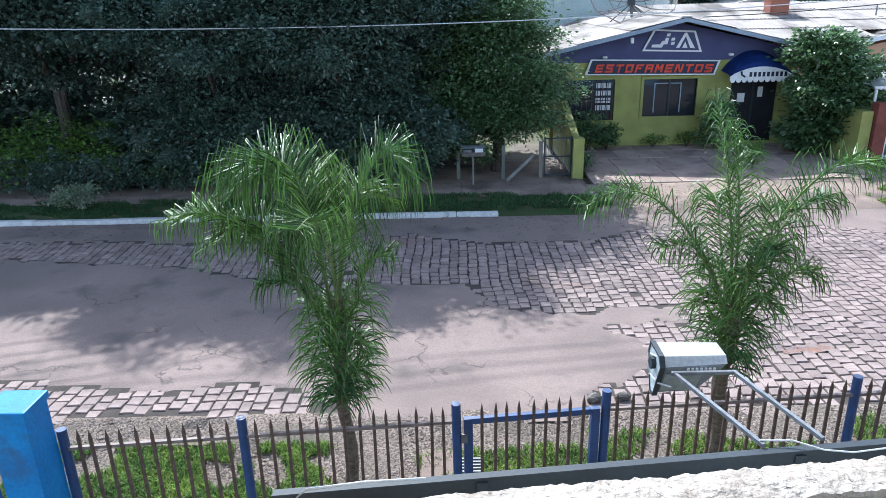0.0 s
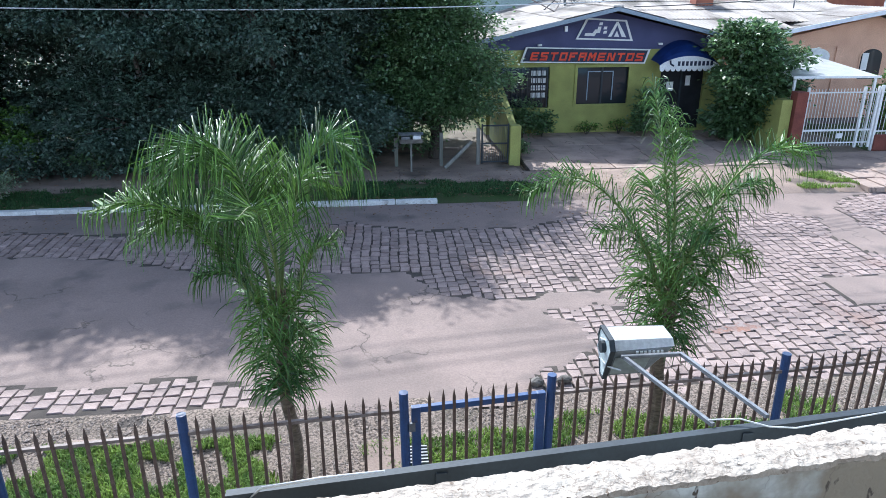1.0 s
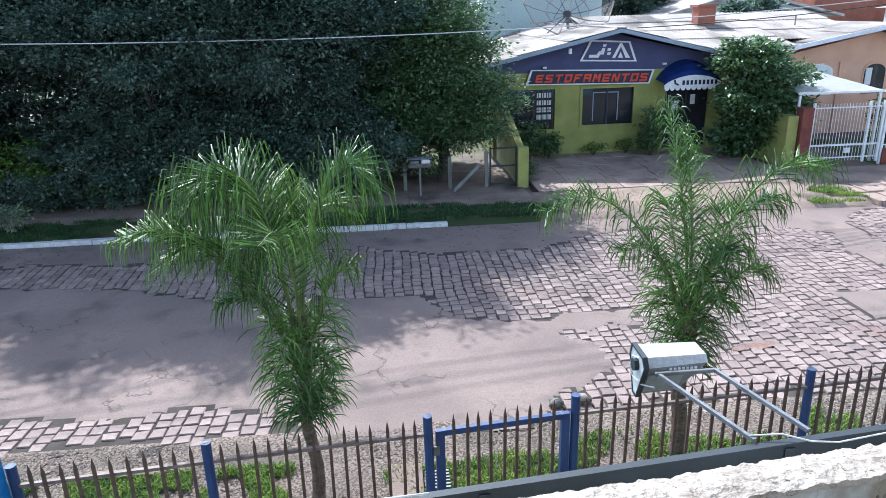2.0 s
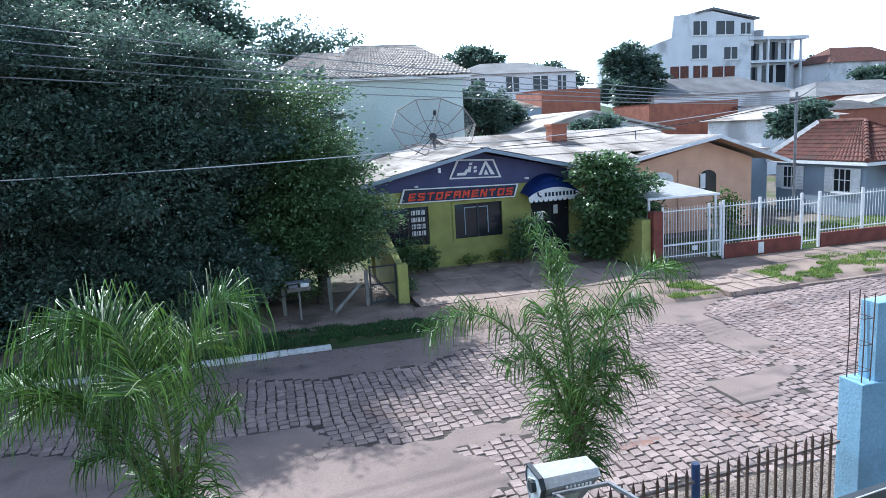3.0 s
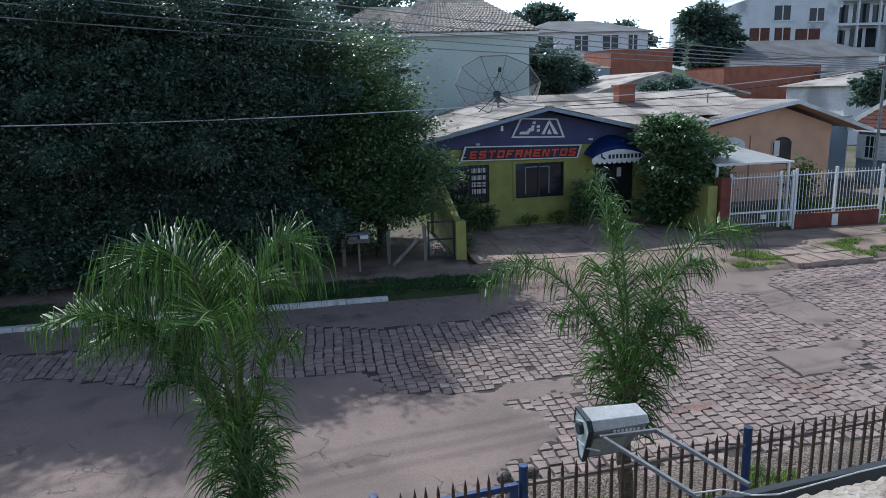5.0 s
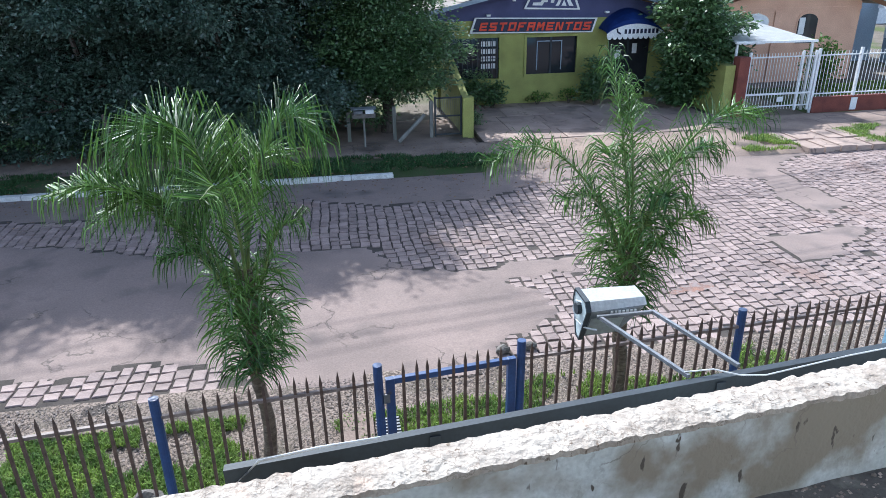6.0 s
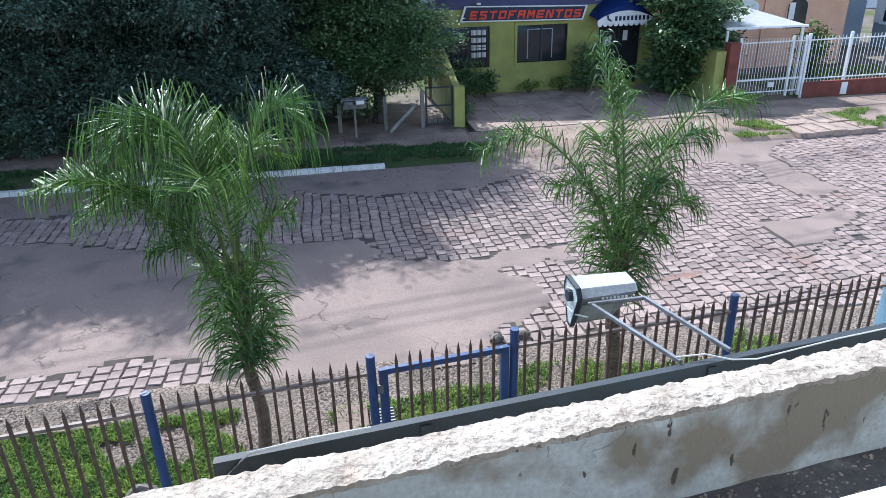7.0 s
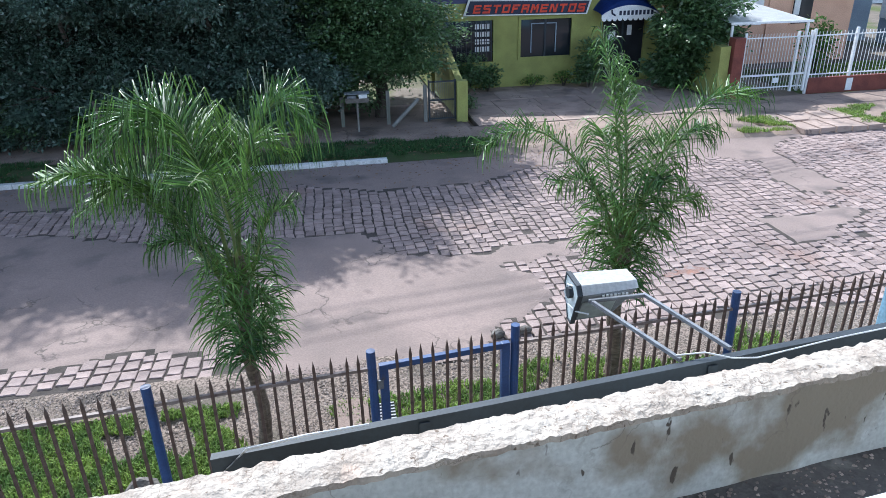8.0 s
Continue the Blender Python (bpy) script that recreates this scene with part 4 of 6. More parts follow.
def palm(at, label, trunk_top, trunk_r, fronds, tufts, seed, plume):
    rng = random.Random(seed)
    tree = thing("palm_tree", at, label, "palm", "young palms along the fence")
    bm = B()
    n = 22
    pts = [(0.03 * math.sin(i * 0.4), 0.02 * math.sin(i * 0.3), trunk_top * i / n) for i in range(n + 1)]
    tube(bm, pts, [trunk_r * (1.25 - 0.35 * i / n) * (1 + 0.09 * (i % 2)) for i in range(n + 1)], 12)
    part("trunk", bm, TRUNK, tree, smooth=False)
    for ctrl, leaf, droop, pairs in fronds:
        frond(tree, ctrl, leaf, droop, rng, pairs, plume=plume)
    for z, count, ln, leaf, tilt in tufts:
        for k in range(count):
            a = k * 2.4 + rng.uniform(-0.3, 0.3)
            c, s = math.cos(a), math.sin(a)
            r = ln * rng.uniform(0.8, 1.15)
            rise = tilt + rng.uniform(-0.25, 0.25)
            frond(tree, [(0, 0, z), (c * r * 0.35, s * r * 0.35, z + rise * r * 0.6), (c * r * 0.75, s * r * 0.75, z + rise * r * 0.75), (c * r, s * r, z + rise * r * 0.45)], leaf, 0.2, rng, 9, 0.1, wide=0.0075, plume=0.5)
    return tree


palm((-1.0, 6.28, 0), "young queen palm with long drooping sunlit fronds", 2.0, 0.05, [
    ([(-0.02, 0, 1.6), (-0.12, 0.05, 2.35), (-0.3, 0.1, 2.98), (-0.5, 0.15, 3.22), (-0.7, 0.2, 3.16), (-0.84, 0.22, 2.92)], 0.82, 0.9, 80),
    ([(-0.02, 0, 1.6), (-0.1, 0.0, 2.4), (-0.22, 0.05, 2.95), (-0.36, 0.1, 3.2), (-0.52, 0.15, 3.15)], 0.8, 0.95, 60),
    ([(-0.02, 0, 1.6), (-0.26, -0.05, 2.2), (-0.52, 0.0, 2.62), (-0.78, 0.05, 2.7), (-1.02, 0.1, 2.5)], 0.6, 0.8, 64),
    ([(-0.02, 0, 1.5), (-0.34, -0.1, 2.25), (-0.68, -0.15, 2.72), (-0.98, -0.18, 2.86), (-1.26, -0.2, 2.82)], 0.5, 0.95, 78),
    ([(0, 0, 1.6), (0.08, 0.0, 2.35), (0.22, 0.05, 2.85), (0.38, 0.08, 3.17), (0.52, 0.1, 3.27), (0.62, 0.12, 3.12)], 0.82, 1.0, 72),
    ([(0, 0, 1.6), (0.03, 0.2, 2.3), (0.1, 0.4, 2.75), (0.2, 0.6, 2.85), (0.3, 0.75, 2.7)], 0.65, 0.85, 56),
    ([(0, 0, 1.6), (0.02, -0.15, 2.35), (-0.05, -0.4, 2.85), (-0.14, -0.65, 2.85)], 0.55, 0.65, 50),
    ([(0, 0, 1.6), (-0.05, 0.3, 2.5), (-0.25, 0.6, 2.95), (-0.45, 0.9, 2.85)], 0.65, 0.7, 56),
    ([(0, 0, 1.4), (0.16, -0.05, 1.95), (0.32, -0.08, 2.35), (0.5, -0.1, 2.45)], 0.45, 0.6, 40),
    ([(0, 0, 1.4), (-0.25, 0.2, 2.1), (-0.5, 0.35, 2.5), (-0.78, 0.45, 2.5)], 0.5, 0.6, 50),
    ([(0, 0, 1.3), (-0.15, -0.1, 1.9), (-0.34, -0.2, 2.25), (-0.55, -0.25, 2.25)], 0.42, 0.55, 44),
], [(1.3, 9, 0.27, 0.4, 1.5), (1.05, 9, 0.24, 0.4, 1.3), (1.6, 8, 0.3, 0.42, 1.5), (0.9, 5, 0.18, 0.34, 1.2)], 31, 0.2)
palm((2.66, 6.66, 0), "young queen palm with spreading dark green fronds", 1.7, 0.065, [
    ([(0, 0, 1.5), (-0.04, 0.1, 2.3), (-0.14, 0.2, 3.05), (-0.28, 0.25, 3.62)], 0.42, 0.25, 66),
    ([(0, 0, 1.5), (0.02, 0.1, 2.3), (-0.02, 0.2, 2.95), (-0.1, 0.25, 3.35)], 0.4, 0.3, 56),
    ([(0, 0, 1.5), (-0.32, 0.0, 2.2), (-0.75, 0.0, 2.7), (-1.1, 0.02, 2.82), (-1.42, 0.02, 2.68)], 0.44, 0.5, 66),
    ([(0, 0, 1.5), (0.22, 0.0, 2.3), (0.55, 0.05, 2.8), (0.9, 0.1, 3.02), (1.22, 0.12, 2.95)], 0.5, 0.55, 66),
    ([(0, 0, 1.5), (0.3, 0.1, 2.2), (0.62, 0.2, 2.6), (0.9, 0.25, 2.65)], 0.45, 0.5, 50),
    ([(0, 0, 1.4), (0.2, 0.2, 2.0), (0.42, 0.4, 2.45), (0.62, 0.5, 2.5)], 0.46, 0.5, 50),
    ([(0, 0, 1.4), (0.05, -0.15, 2.0), (0.1, -0.3, 2.35), (0.12, -0.5, 2.4)], 0.42, 0.45, 46),
    ([(0, 0, 1.4), (-0.25, -0.1, 2.0), (-0.5, -0.15, 2.35), (-0.78, -0.2, 2.35)], 0.42, 0.45, 46),
    ([(0, 0, 1.4), (0.0, 0.4, 2.1), (0.05, 0.8, 2.5), (0.1, 1.1, 2.4)], 0.46, 0.45, 46),
    ([(0, 0, 1.3), (0.28, -0.05, 1.8), (0.48, -0.08, 2.05), (0.66, -0.1, 2.05)], 0.42, 0.45, 44),
], [(1.15, 9, 0.28, 0.36, 1.4), (1.4, 10, 0.36, 0.4, 1.4), (1.65, 8, 0.4, 0.4, 1.5), (0.95, 6, 0.22, 0.3, 1.2)], 57, 0.5)


# ---- the upholstery shop ----
SY = 21.8


def wall_with_holes(bm, x0, x1, z0, z1, y0, y1, holes):
    """A wall along x with rectangular openings through it; holes: (x0, x1, z0, z1)."""
    xs = sorted({x0, x1, *[h[0] for h in holes], *[h[1] for h in holes]})
    zs = sorted({z0, z1, *[h[2] for h in holes], *[h[3] for h in holes]})
    grid = {(x, z): bm.verts.new((x, y0, z)) for x in xs for z in zs}
    for a, b in zip(xs, xs[1:]):
        for c, d in zip(zs, zs[1:]):
            mx, mz = (a + b) / 2, (c + d) / 2
            if not any(h[0] < mx < h[1] and h[2] < mz < h[3] for h in holes):
                bm.faces.new((grid[a, c], grid[b, c], grid[b, d], grid[a, d]))
    bmesh.ops.delete(bm, geom=[v for v in bm.verts if not v.link_faces], context="VERTS")
    back_side = bmesh.ops.extrude_face_region(bm, geom=list(bm.faces), use_keep_orig=True)
    bmesh.ops.translate(bm, verts=[v for v in back_side["geom"] if isinstance(v, bmesh.types.BMVert)], vec=(0, y1 - y0, 0))
    return bm


def sheet_roof(parent, ridge0, ridge1, eave0, eave1, name="roof_sheet", mat=FIBRE, across=6, down=3, wave=0.014, waves=8):
    """Corrugated sheets in overlapping rows between a ridge line and an eave line; each sheet a piece."""
    r0, r1, e0, e1 = map(Vector, (ridge0, ridge1, eave0, eave1))
    up = (e0 - r0).cross(r1 - r0).normalized()
    if up.z < 0:
        up = -up
    rng = random.Random(int(abs(r0.x * 31 + r0.y * 7)))
    for j in range(down):
        for i in range(across):
            n, m = waves * 4, 2
            verts, faces = [], []
            lift = 0.012 * (down - 1 - j) + rng.uniform(0, 0.008)
            for b in range(m + 1):
                v = (j + b / m * 1.06) / down
                for a in range(n + 1):
                    u = (i + a / n * 1.02) / across
                    p = r0.lerp(r1, min(u, 1)).lerp(e0.lerp(e1, min(u, 1)), min(v, 1.01))
                    verts.append(tuple(p + up * (lift + 0.012 * b / m + wave * math.sin(a / n * waves * 2 * math.pi))))
            w = n + 1
            for b in range(m):
                for a in range(n):
                    faces.append((b * w + a, b * w + a + 1, (b + 1) * w + a + 1, (b + 1) * w + a))
            ob = raw(name, verts, faces, [mat], parent)
            ob.data.shade_smooth()


def block_letter(parent, ch, strokes, x, y, z, w, h, t):
    """One slanted capital built of straight bars: a top, b/e left upper/lower, c middle, d bottom, h/g right upper/lower."""
    bars = {"a": (0, w, h - t, h), "b": (0, t, h / 2, h), "e": (0, t, 0, h / 2), "c": (t * 0.6, w - t * 0.4, h / 2 - t / 2, h / 2 + t / 2), "d": (0, w, 0, t), "h": (w - t, w, h / 2, h), "g": (w - t, w, 0, h / 2), "f": (w - t, w, t, h / 2), "|": (w / 2 - t / 2, w / 2 + t / 2, 0, h - t), "_": (0, w * 0.75, h / 2 - t / 2, h / 2 + t / 2)}
    lean = 0.26
    bm = B()
    for j, key in enumerate(strokes[ch]):
        lift = 0.0004 * j
        if key == "M":
            for xa, xb in ((t * 0.4, w / 2 - t * 0.3), (w - t * 1.2, w / 2 - t * 0.6)):
                prism(bm, [(xa + lean * h, h), (xa + t * 0.8 + lean * h, h), (xb + t * 0.9 + lean * h * 0.3, h * 0.3), (xb + lean * h * 0.3, h * 0.3)], -0.021 - lift - 0.0005 * (xa > w / 2), 0)
            continue
        if key == "N":
            prism(bm, [(t * 0.6 + lean * h, h), (t * 1.5 + lean * h, h), (w - t * 0.5, 0), (w - t * 1.4, 0)], -0.02 - lift, 0)
            continue
        x0, x1, z0, z1 = bars[key]
        prism(bm, [(x0 + lean * z0, z0), (x1 + lean * z0, z0), (x1 + lean * z1, z1), (x0 + lean * z1, z1)], -0.02 - lift, 0)
    bmesh.ops.translate(bm, verts=bm.verts, vec=(x, y, z))
    return part("letter", bm, SIGNRED, parent)


def build_shop():
    shop = thing("upholstery_shop", (0, 0, 0), "olive green upholstery shop with navy gable and red-lettered sign", "shop")
    holes = [(3.5, 5.02, 0.9, 2.12), (5.86, 7.5, 0.98, 2.12), (8.5, 9.9, 0.17, 2.2)]
    part("wall", wall_with_holes(B(), 3.1, 10.4, 0.1, 2.62, SY, SY + 0.2, holes), OLIVE, shop)
    part("side_wall", box(B(), 3.1, 3.3, SY + 0.2, 30, 0.1, 2.9), OLIVE, shop)
    part("side_wall", box(B(), 10.2, 10.4, SY + 0.2, 30, 0.1, 2.9), OLIVE, shop)
    # inner back wall painted near-black in place of an unlit room
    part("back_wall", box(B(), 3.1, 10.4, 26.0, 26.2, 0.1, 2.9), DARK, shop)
    part("gable", prism(B(), [(3.1, 2.62), (10.4, 2.62), (10.4, 2.86), (6.75, 3.7), (3.1, 2.98)], SY - 0.004, SY + 0.2), NAVY, shop, "dark blue painted gable")
    y0, y1 = SY - 0.75, 30.5
    ridge0, ridge1 = (6.75, y0, 3.84), (6.75, y1, 3.84)
    sheet_roof(shop, ridge0, ridge1, (2.3, y0, 2.86), (2.3, y1, 2.86), across=8, down=3)
    sheet_roof(shop, ridge0, ridge1, (10.9, y0, 2.86), (10.9, y1, 2.86), across=8, down=3)
    for (xa, za), (xb, zb) in (((2.25, 2.74), (6.75, 3.74)), ((6.75, 3.74), (10.95, 2.74))):
        bm = B()
        prism(bm, [(xa, za), (xb, zb), (xb, zb + 0.11), (xa, za + 0.11)], y0 - 0.04, y0)
        part("barge_board", bm, GREYBLUE, shop)
        bm = B()
        prism(bm, [(xa, za + 0.02), (xb, zb + 0.02), (xb, zb + 0.05), (xa, za + 0.05)], y0, SY)
        part("soffit", bm, NAVY, shop)
    for k in range(9):
        part("ridge_cap", box(B(), 6.6, 6.9, y0 + k * 1.05, y0 + k * 1.05 + 1.06, 3.85, 3.9 + 0.004 * (k % 2), 0.02), FIBRE, shop)
    # shop window with dim interior
    win = part("window", wall_with_holes(B(), 5.8, 7.56, 0.92, 2.18, SY - 0.03, SY - 0.001, [(5.88, 7.48, 1.0, 2.1)]), OLIVE, shop)
    pane = part("pane", box(B(), 5.86, 6.66, SY + 0.08, SY + 0.088, 0.98, 2.12), GLASS, win)
    part("pane", box(B(), 6.68, 7.5, SY + 0.1, SY + 0.108, 0.98, 2.12), GLASS, win)
    part("mullion", box(B(), 6.64, 6.7, SY + 0.05, SY + 0.12, 0.98, 2.12), STEELGREY, win)
    for x0, x1, z0, z1 in ((6.22, 6.25, 1.1, 1.98), (7.0, 7.03, 1.1, 1.98), (6.25, 7.0, 1.95, 1.98)):
        part("inner_frame", box(B(), x0, x1, SY + 0.06, SY + 0.075, z0, z1), GREYBLUE, win)
    # barred window
    bars = part("barred_window", box(B(), 3.5, 5.02, SY + 0.12, SY + 0.13, 0.9, 2.12), GLASS, shop)
    for k in range(10):
        part("bar", box(B(), 3.56 + k * 0.155, 3.58 + k * 0.155, SY - 0.02, SY + 0.0, 0.92, 2.1), STEELGREY, bars)
    for z in (1.2, 1.5, 1.8):
        part("bar", box(B(), 3.5, 5.02, SY - 0.03, SY - 0.02, z, z + 0.02), STEELGREY, bars)
    for i in range(3):
        for j in range(4):
            part("paper", box(B(), 4.48 + i * 0.16, 4.61 + i * 0.16, SY + 0.105, SY + 0.11, 1.2 + j * 0.22, 1.35 + j * 0.22), WHITE, bars)
    # door under the awning; gloom of the inside is put into its near-black colour
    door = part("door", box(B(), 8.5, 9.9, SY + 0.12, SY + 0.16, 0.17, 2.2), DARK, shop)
    part("door_frame", box(B(), 9.17, 9.23, SY + 0.08, SY + 0.12, 0.17, 2.2), STEELGREY, door)
    part("notice", box(B(), 8.75, 8.97, SY + 0.1, SY + 0.112, 1.35, 1.62), WHITE, door, "pale paper notice")
    part("notice", box(B(), 9.35, 9.5, SY + 0.1, SY + 0.112, 1.5, 1.8), WHITE, door, "pale paper notice")
    # awning: blue dome with a white valance, writing as bars
    n, ax0, ax1 = 16, 8.14, 9.96
    bm = B()
    rows = []
    for d, lo, rise in ((-0.72, 2.2, 0.27), (-0.66, 2.24, 0.36), (-0.45, 2.27, 0.5), (-0.2, 2.29, 0.56), (-0.002, 2.3, 0.58)):
        rows.append([bm.verts.new((ax0 + (ax1 - ax0) * k / n, SY + d, lo + rise * math.sin(math.pi * k / n) ** 0.75)) for k in range(n + 1)])
    for a, b in zip(rows, rows[1:]):
        for k in range(n):
            bm.faces.new((a[k], a[k + 1], b[k + 1], b[k]))
    bmesh.ops.solidify(bm, geom=list(bm.faces), thickness=0.012)
    awning = part("awning", bm, AWNBLUE, shop, "blue domed canvas awning")
    arc = [(ax0 + (ax1 - ax0) * k / n, 2.2 + 0.27 * math.sin(math.pi * k / n) ** 0.75) for k in range(n + 1)]
    part("valance", prism(B(), [(ax0, 2.1), (ax1, 2.1)] + arc[::-1], SY - 0.75, SY - 0.725), WHITE, awning, "white scalloped valance with dark bars")
    for k in range(11):
        bm = B()
        xc = ax0 + 0.083 + k * 0.1655
        tube(bm, [(xc, SY - 0.749, 2.1), (xc, SY - 0.727, 2.1)], 0.072, 10)
        part("scallop", bm, WHITE, awning)
    for k in range(9):
        part("writing_bar", box(B(), 8.68 + k * 0.125, 8.755 + k * 0.125, SY - 0.757, SY - 0.75, 2.19, 2.32), SIGNBACK, awning)
    bm = B()
    tube(bm, [(8.44, SY - 0.757, 2.35), (8.46, SY - 0.757, 2.25), (8.56, SY - 0.757, 2.19)], 0.028, 6)
    part("handset_mark", bm, SIGNBACK, awning)
    # sign board
    sign = part("sign_board", prism(B(), [(4.08, 2.27), (7.92, 2.2), (8.06, 2.62), (4.24, 2.72)], SY - 0.1, SY - 0.06), WHITE, shop, "white edged slanting sign")
    part("sign_face", prism(B(), [(4.16, 2.305), (7.88, 2.235), (7.98, 2.585), (4.29, 2.685)], SY - 0.106, SY - 0.1), SIGNBACK, sign)
    strokes = {"E": "abde_c", "S": "abcdfg", "T": "a|", "O": "abedgh", "F": "ab_e", "A": "abehgc", "M": "beghM", "N": "beghN"}
    for k, ch in enumerate("ESTOFAMENTOS"):
        block_letter(sign, ch, strokes, 4.36 + k * 0.293, SY - 0.112, 2.338 - 0.0055 * k, 0.225, 0.235, 0.055)
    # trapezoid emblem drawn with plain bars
    emblem = part("emblem", prism(B(), [(5.74, 2.92), (7.5, 2.86), (7.26, 3.46), (6.04, 3.53)], SY - 0.06, SY - 0.03), WHITE, shop, "white outlined trapezoid emblem")
    part("emblem_face", prism(B(), [(5.82, 2.965), (7.41, 2.905), (7.21, 3.415), (6.09, 3.48)], SY - 0.066, SY - 0.06), NAVY, emblem)
    for poly in ([(6.0, 3.02), (6.3, 3.01), (6.42, 3.2), (6.32, 3.2), (6.24, 3.1), (6.02, 3.1)], [(6.36, 3.1), (6.46, 3.1), (6.5, 3.28), (6.4, 3.28)], [(6.42, 3.32), (6.52, 3.32), (6.54, 3.4), (6.44, 3.4)], [(6.56, 3.08), (6.66, 3.08), (6.68, 3.16), (6.58, 3.16)], [(6.56, 3.2), (6.66, 3.2), (6.68, 3.28), (6.58, 3.28)], [(6.72, 2.99), (6.82, 2.99), (6.98, 3.32), (6.94, 3.4)], [(6.98, 3.32), (7.14, 2.98), (7.28, 2.97), (7.0, 3.42), (6.94, 3.4)], [(6.9, 2.99), (7.06, 2.98), (6.98, 3.16)]):
        part("emblem_stroke", prism(B(), poly, SY - 0.072, SY - 0.066), WHITE, emblem)
    for x in (4.6, 8.3):
        part("wall_lamp", box(B(), x, x + 0.12, SY - 0.12, SY - 0.001, 2.74, 2.8, 0.01), WHITE, shop)
    part("wall_lamp", box(B(), 5.25, 5.33, y0 + 0.1, y0 + 0.2, 3.18, 3.33, 0.01), WHITE, shop)


build_shop()


def build_dish():
    """Large netting dish on the shop roof: rim, rings, ribs, netting, feed on struts, mast."""
    c = Vector((6.2, 25.0, 4.62))
    dish = thing("satellite_dish", tuple(c), "large wire mesh satellite dish on the shop roof", "dish")
    e = radians(47)
    nrm = Vector((-0.08, -math.cos(e), math.sin(e))).normalized()
    a = nrm.cross(Vector((0, 0, 1))).normalized()
    b = nrm.cross(a).normalized()
    R, D, N = 1.52, 0.5, 10

    def pt(r, ang):
        return a * (r * math.cos(ang)) + b * (r * math.sin(ang)) + nrm * (D * (r / R) ** 2 - D)

    def ring(r, k):
        return [pt(r, 2 * math.pi * i / k) for i in range(k + 1)]

    verts, faces = [], []
    radii = [0.12, 0.45, 0.8, 1.15, R]
    for r in radii:
        verts += [tuple(pt(r, 2 * math.pi * i / N)) for i in range(N)]
    for j in range(4):
        faces += [(j * N + i, j * N + (i + 1) % N, (j + 1) * N + (i + 1) % N, (j + 1) * N + i) for i in range(N)]
    raw("netting", verts, faces, [NETTING], dish)
    part("rim", tube(B(), ring(R, N), 0.02, 6, False), RAIL, dish)
    for r in (0.75,):
        part("ring", tube(B(), ring(r, N), 0.012, 5, False), RAIL, dish)
    for i in range(N):
        ang = 2 * math.pi * i / N
        part("rib", tube(B(), [pt(r, ang) for r in (0.05, 0.4, 0.8, 1.2, R)], 0.016, 5), RAIL, dish)
    part("hub", tube(B(), [nrm * (-D - 0.08), nrm * (-D + 0.03)], 0.14, 12), STEELGREY, dish)
    f = nrm * 0.55
    part("feed", tube(B(), [f, f + nrm * 0.14], 0.06, 10), DARK, dish)
    for k in range(3):
        ang = 0.5 + k * 2.094
        part("strut", tube(B(), [pt(0.55, ang), f], 0.009, 5), STEELGREY, dish)
    base = Vector((6.3, 25.3, 3.6)) - c
    part("mast", tube(B(), [base, nrm * (-D - 0.05)], 0.05, 8), STEELGREY, dish)
    for x in (-0.9, 0.9):
        part("brace", tube(B(), [base + Vector((x, 0.3, -0.15)), nrm * (-D - 0.05)], 0.02, 6), STEELGREY, dish)


build_dish()


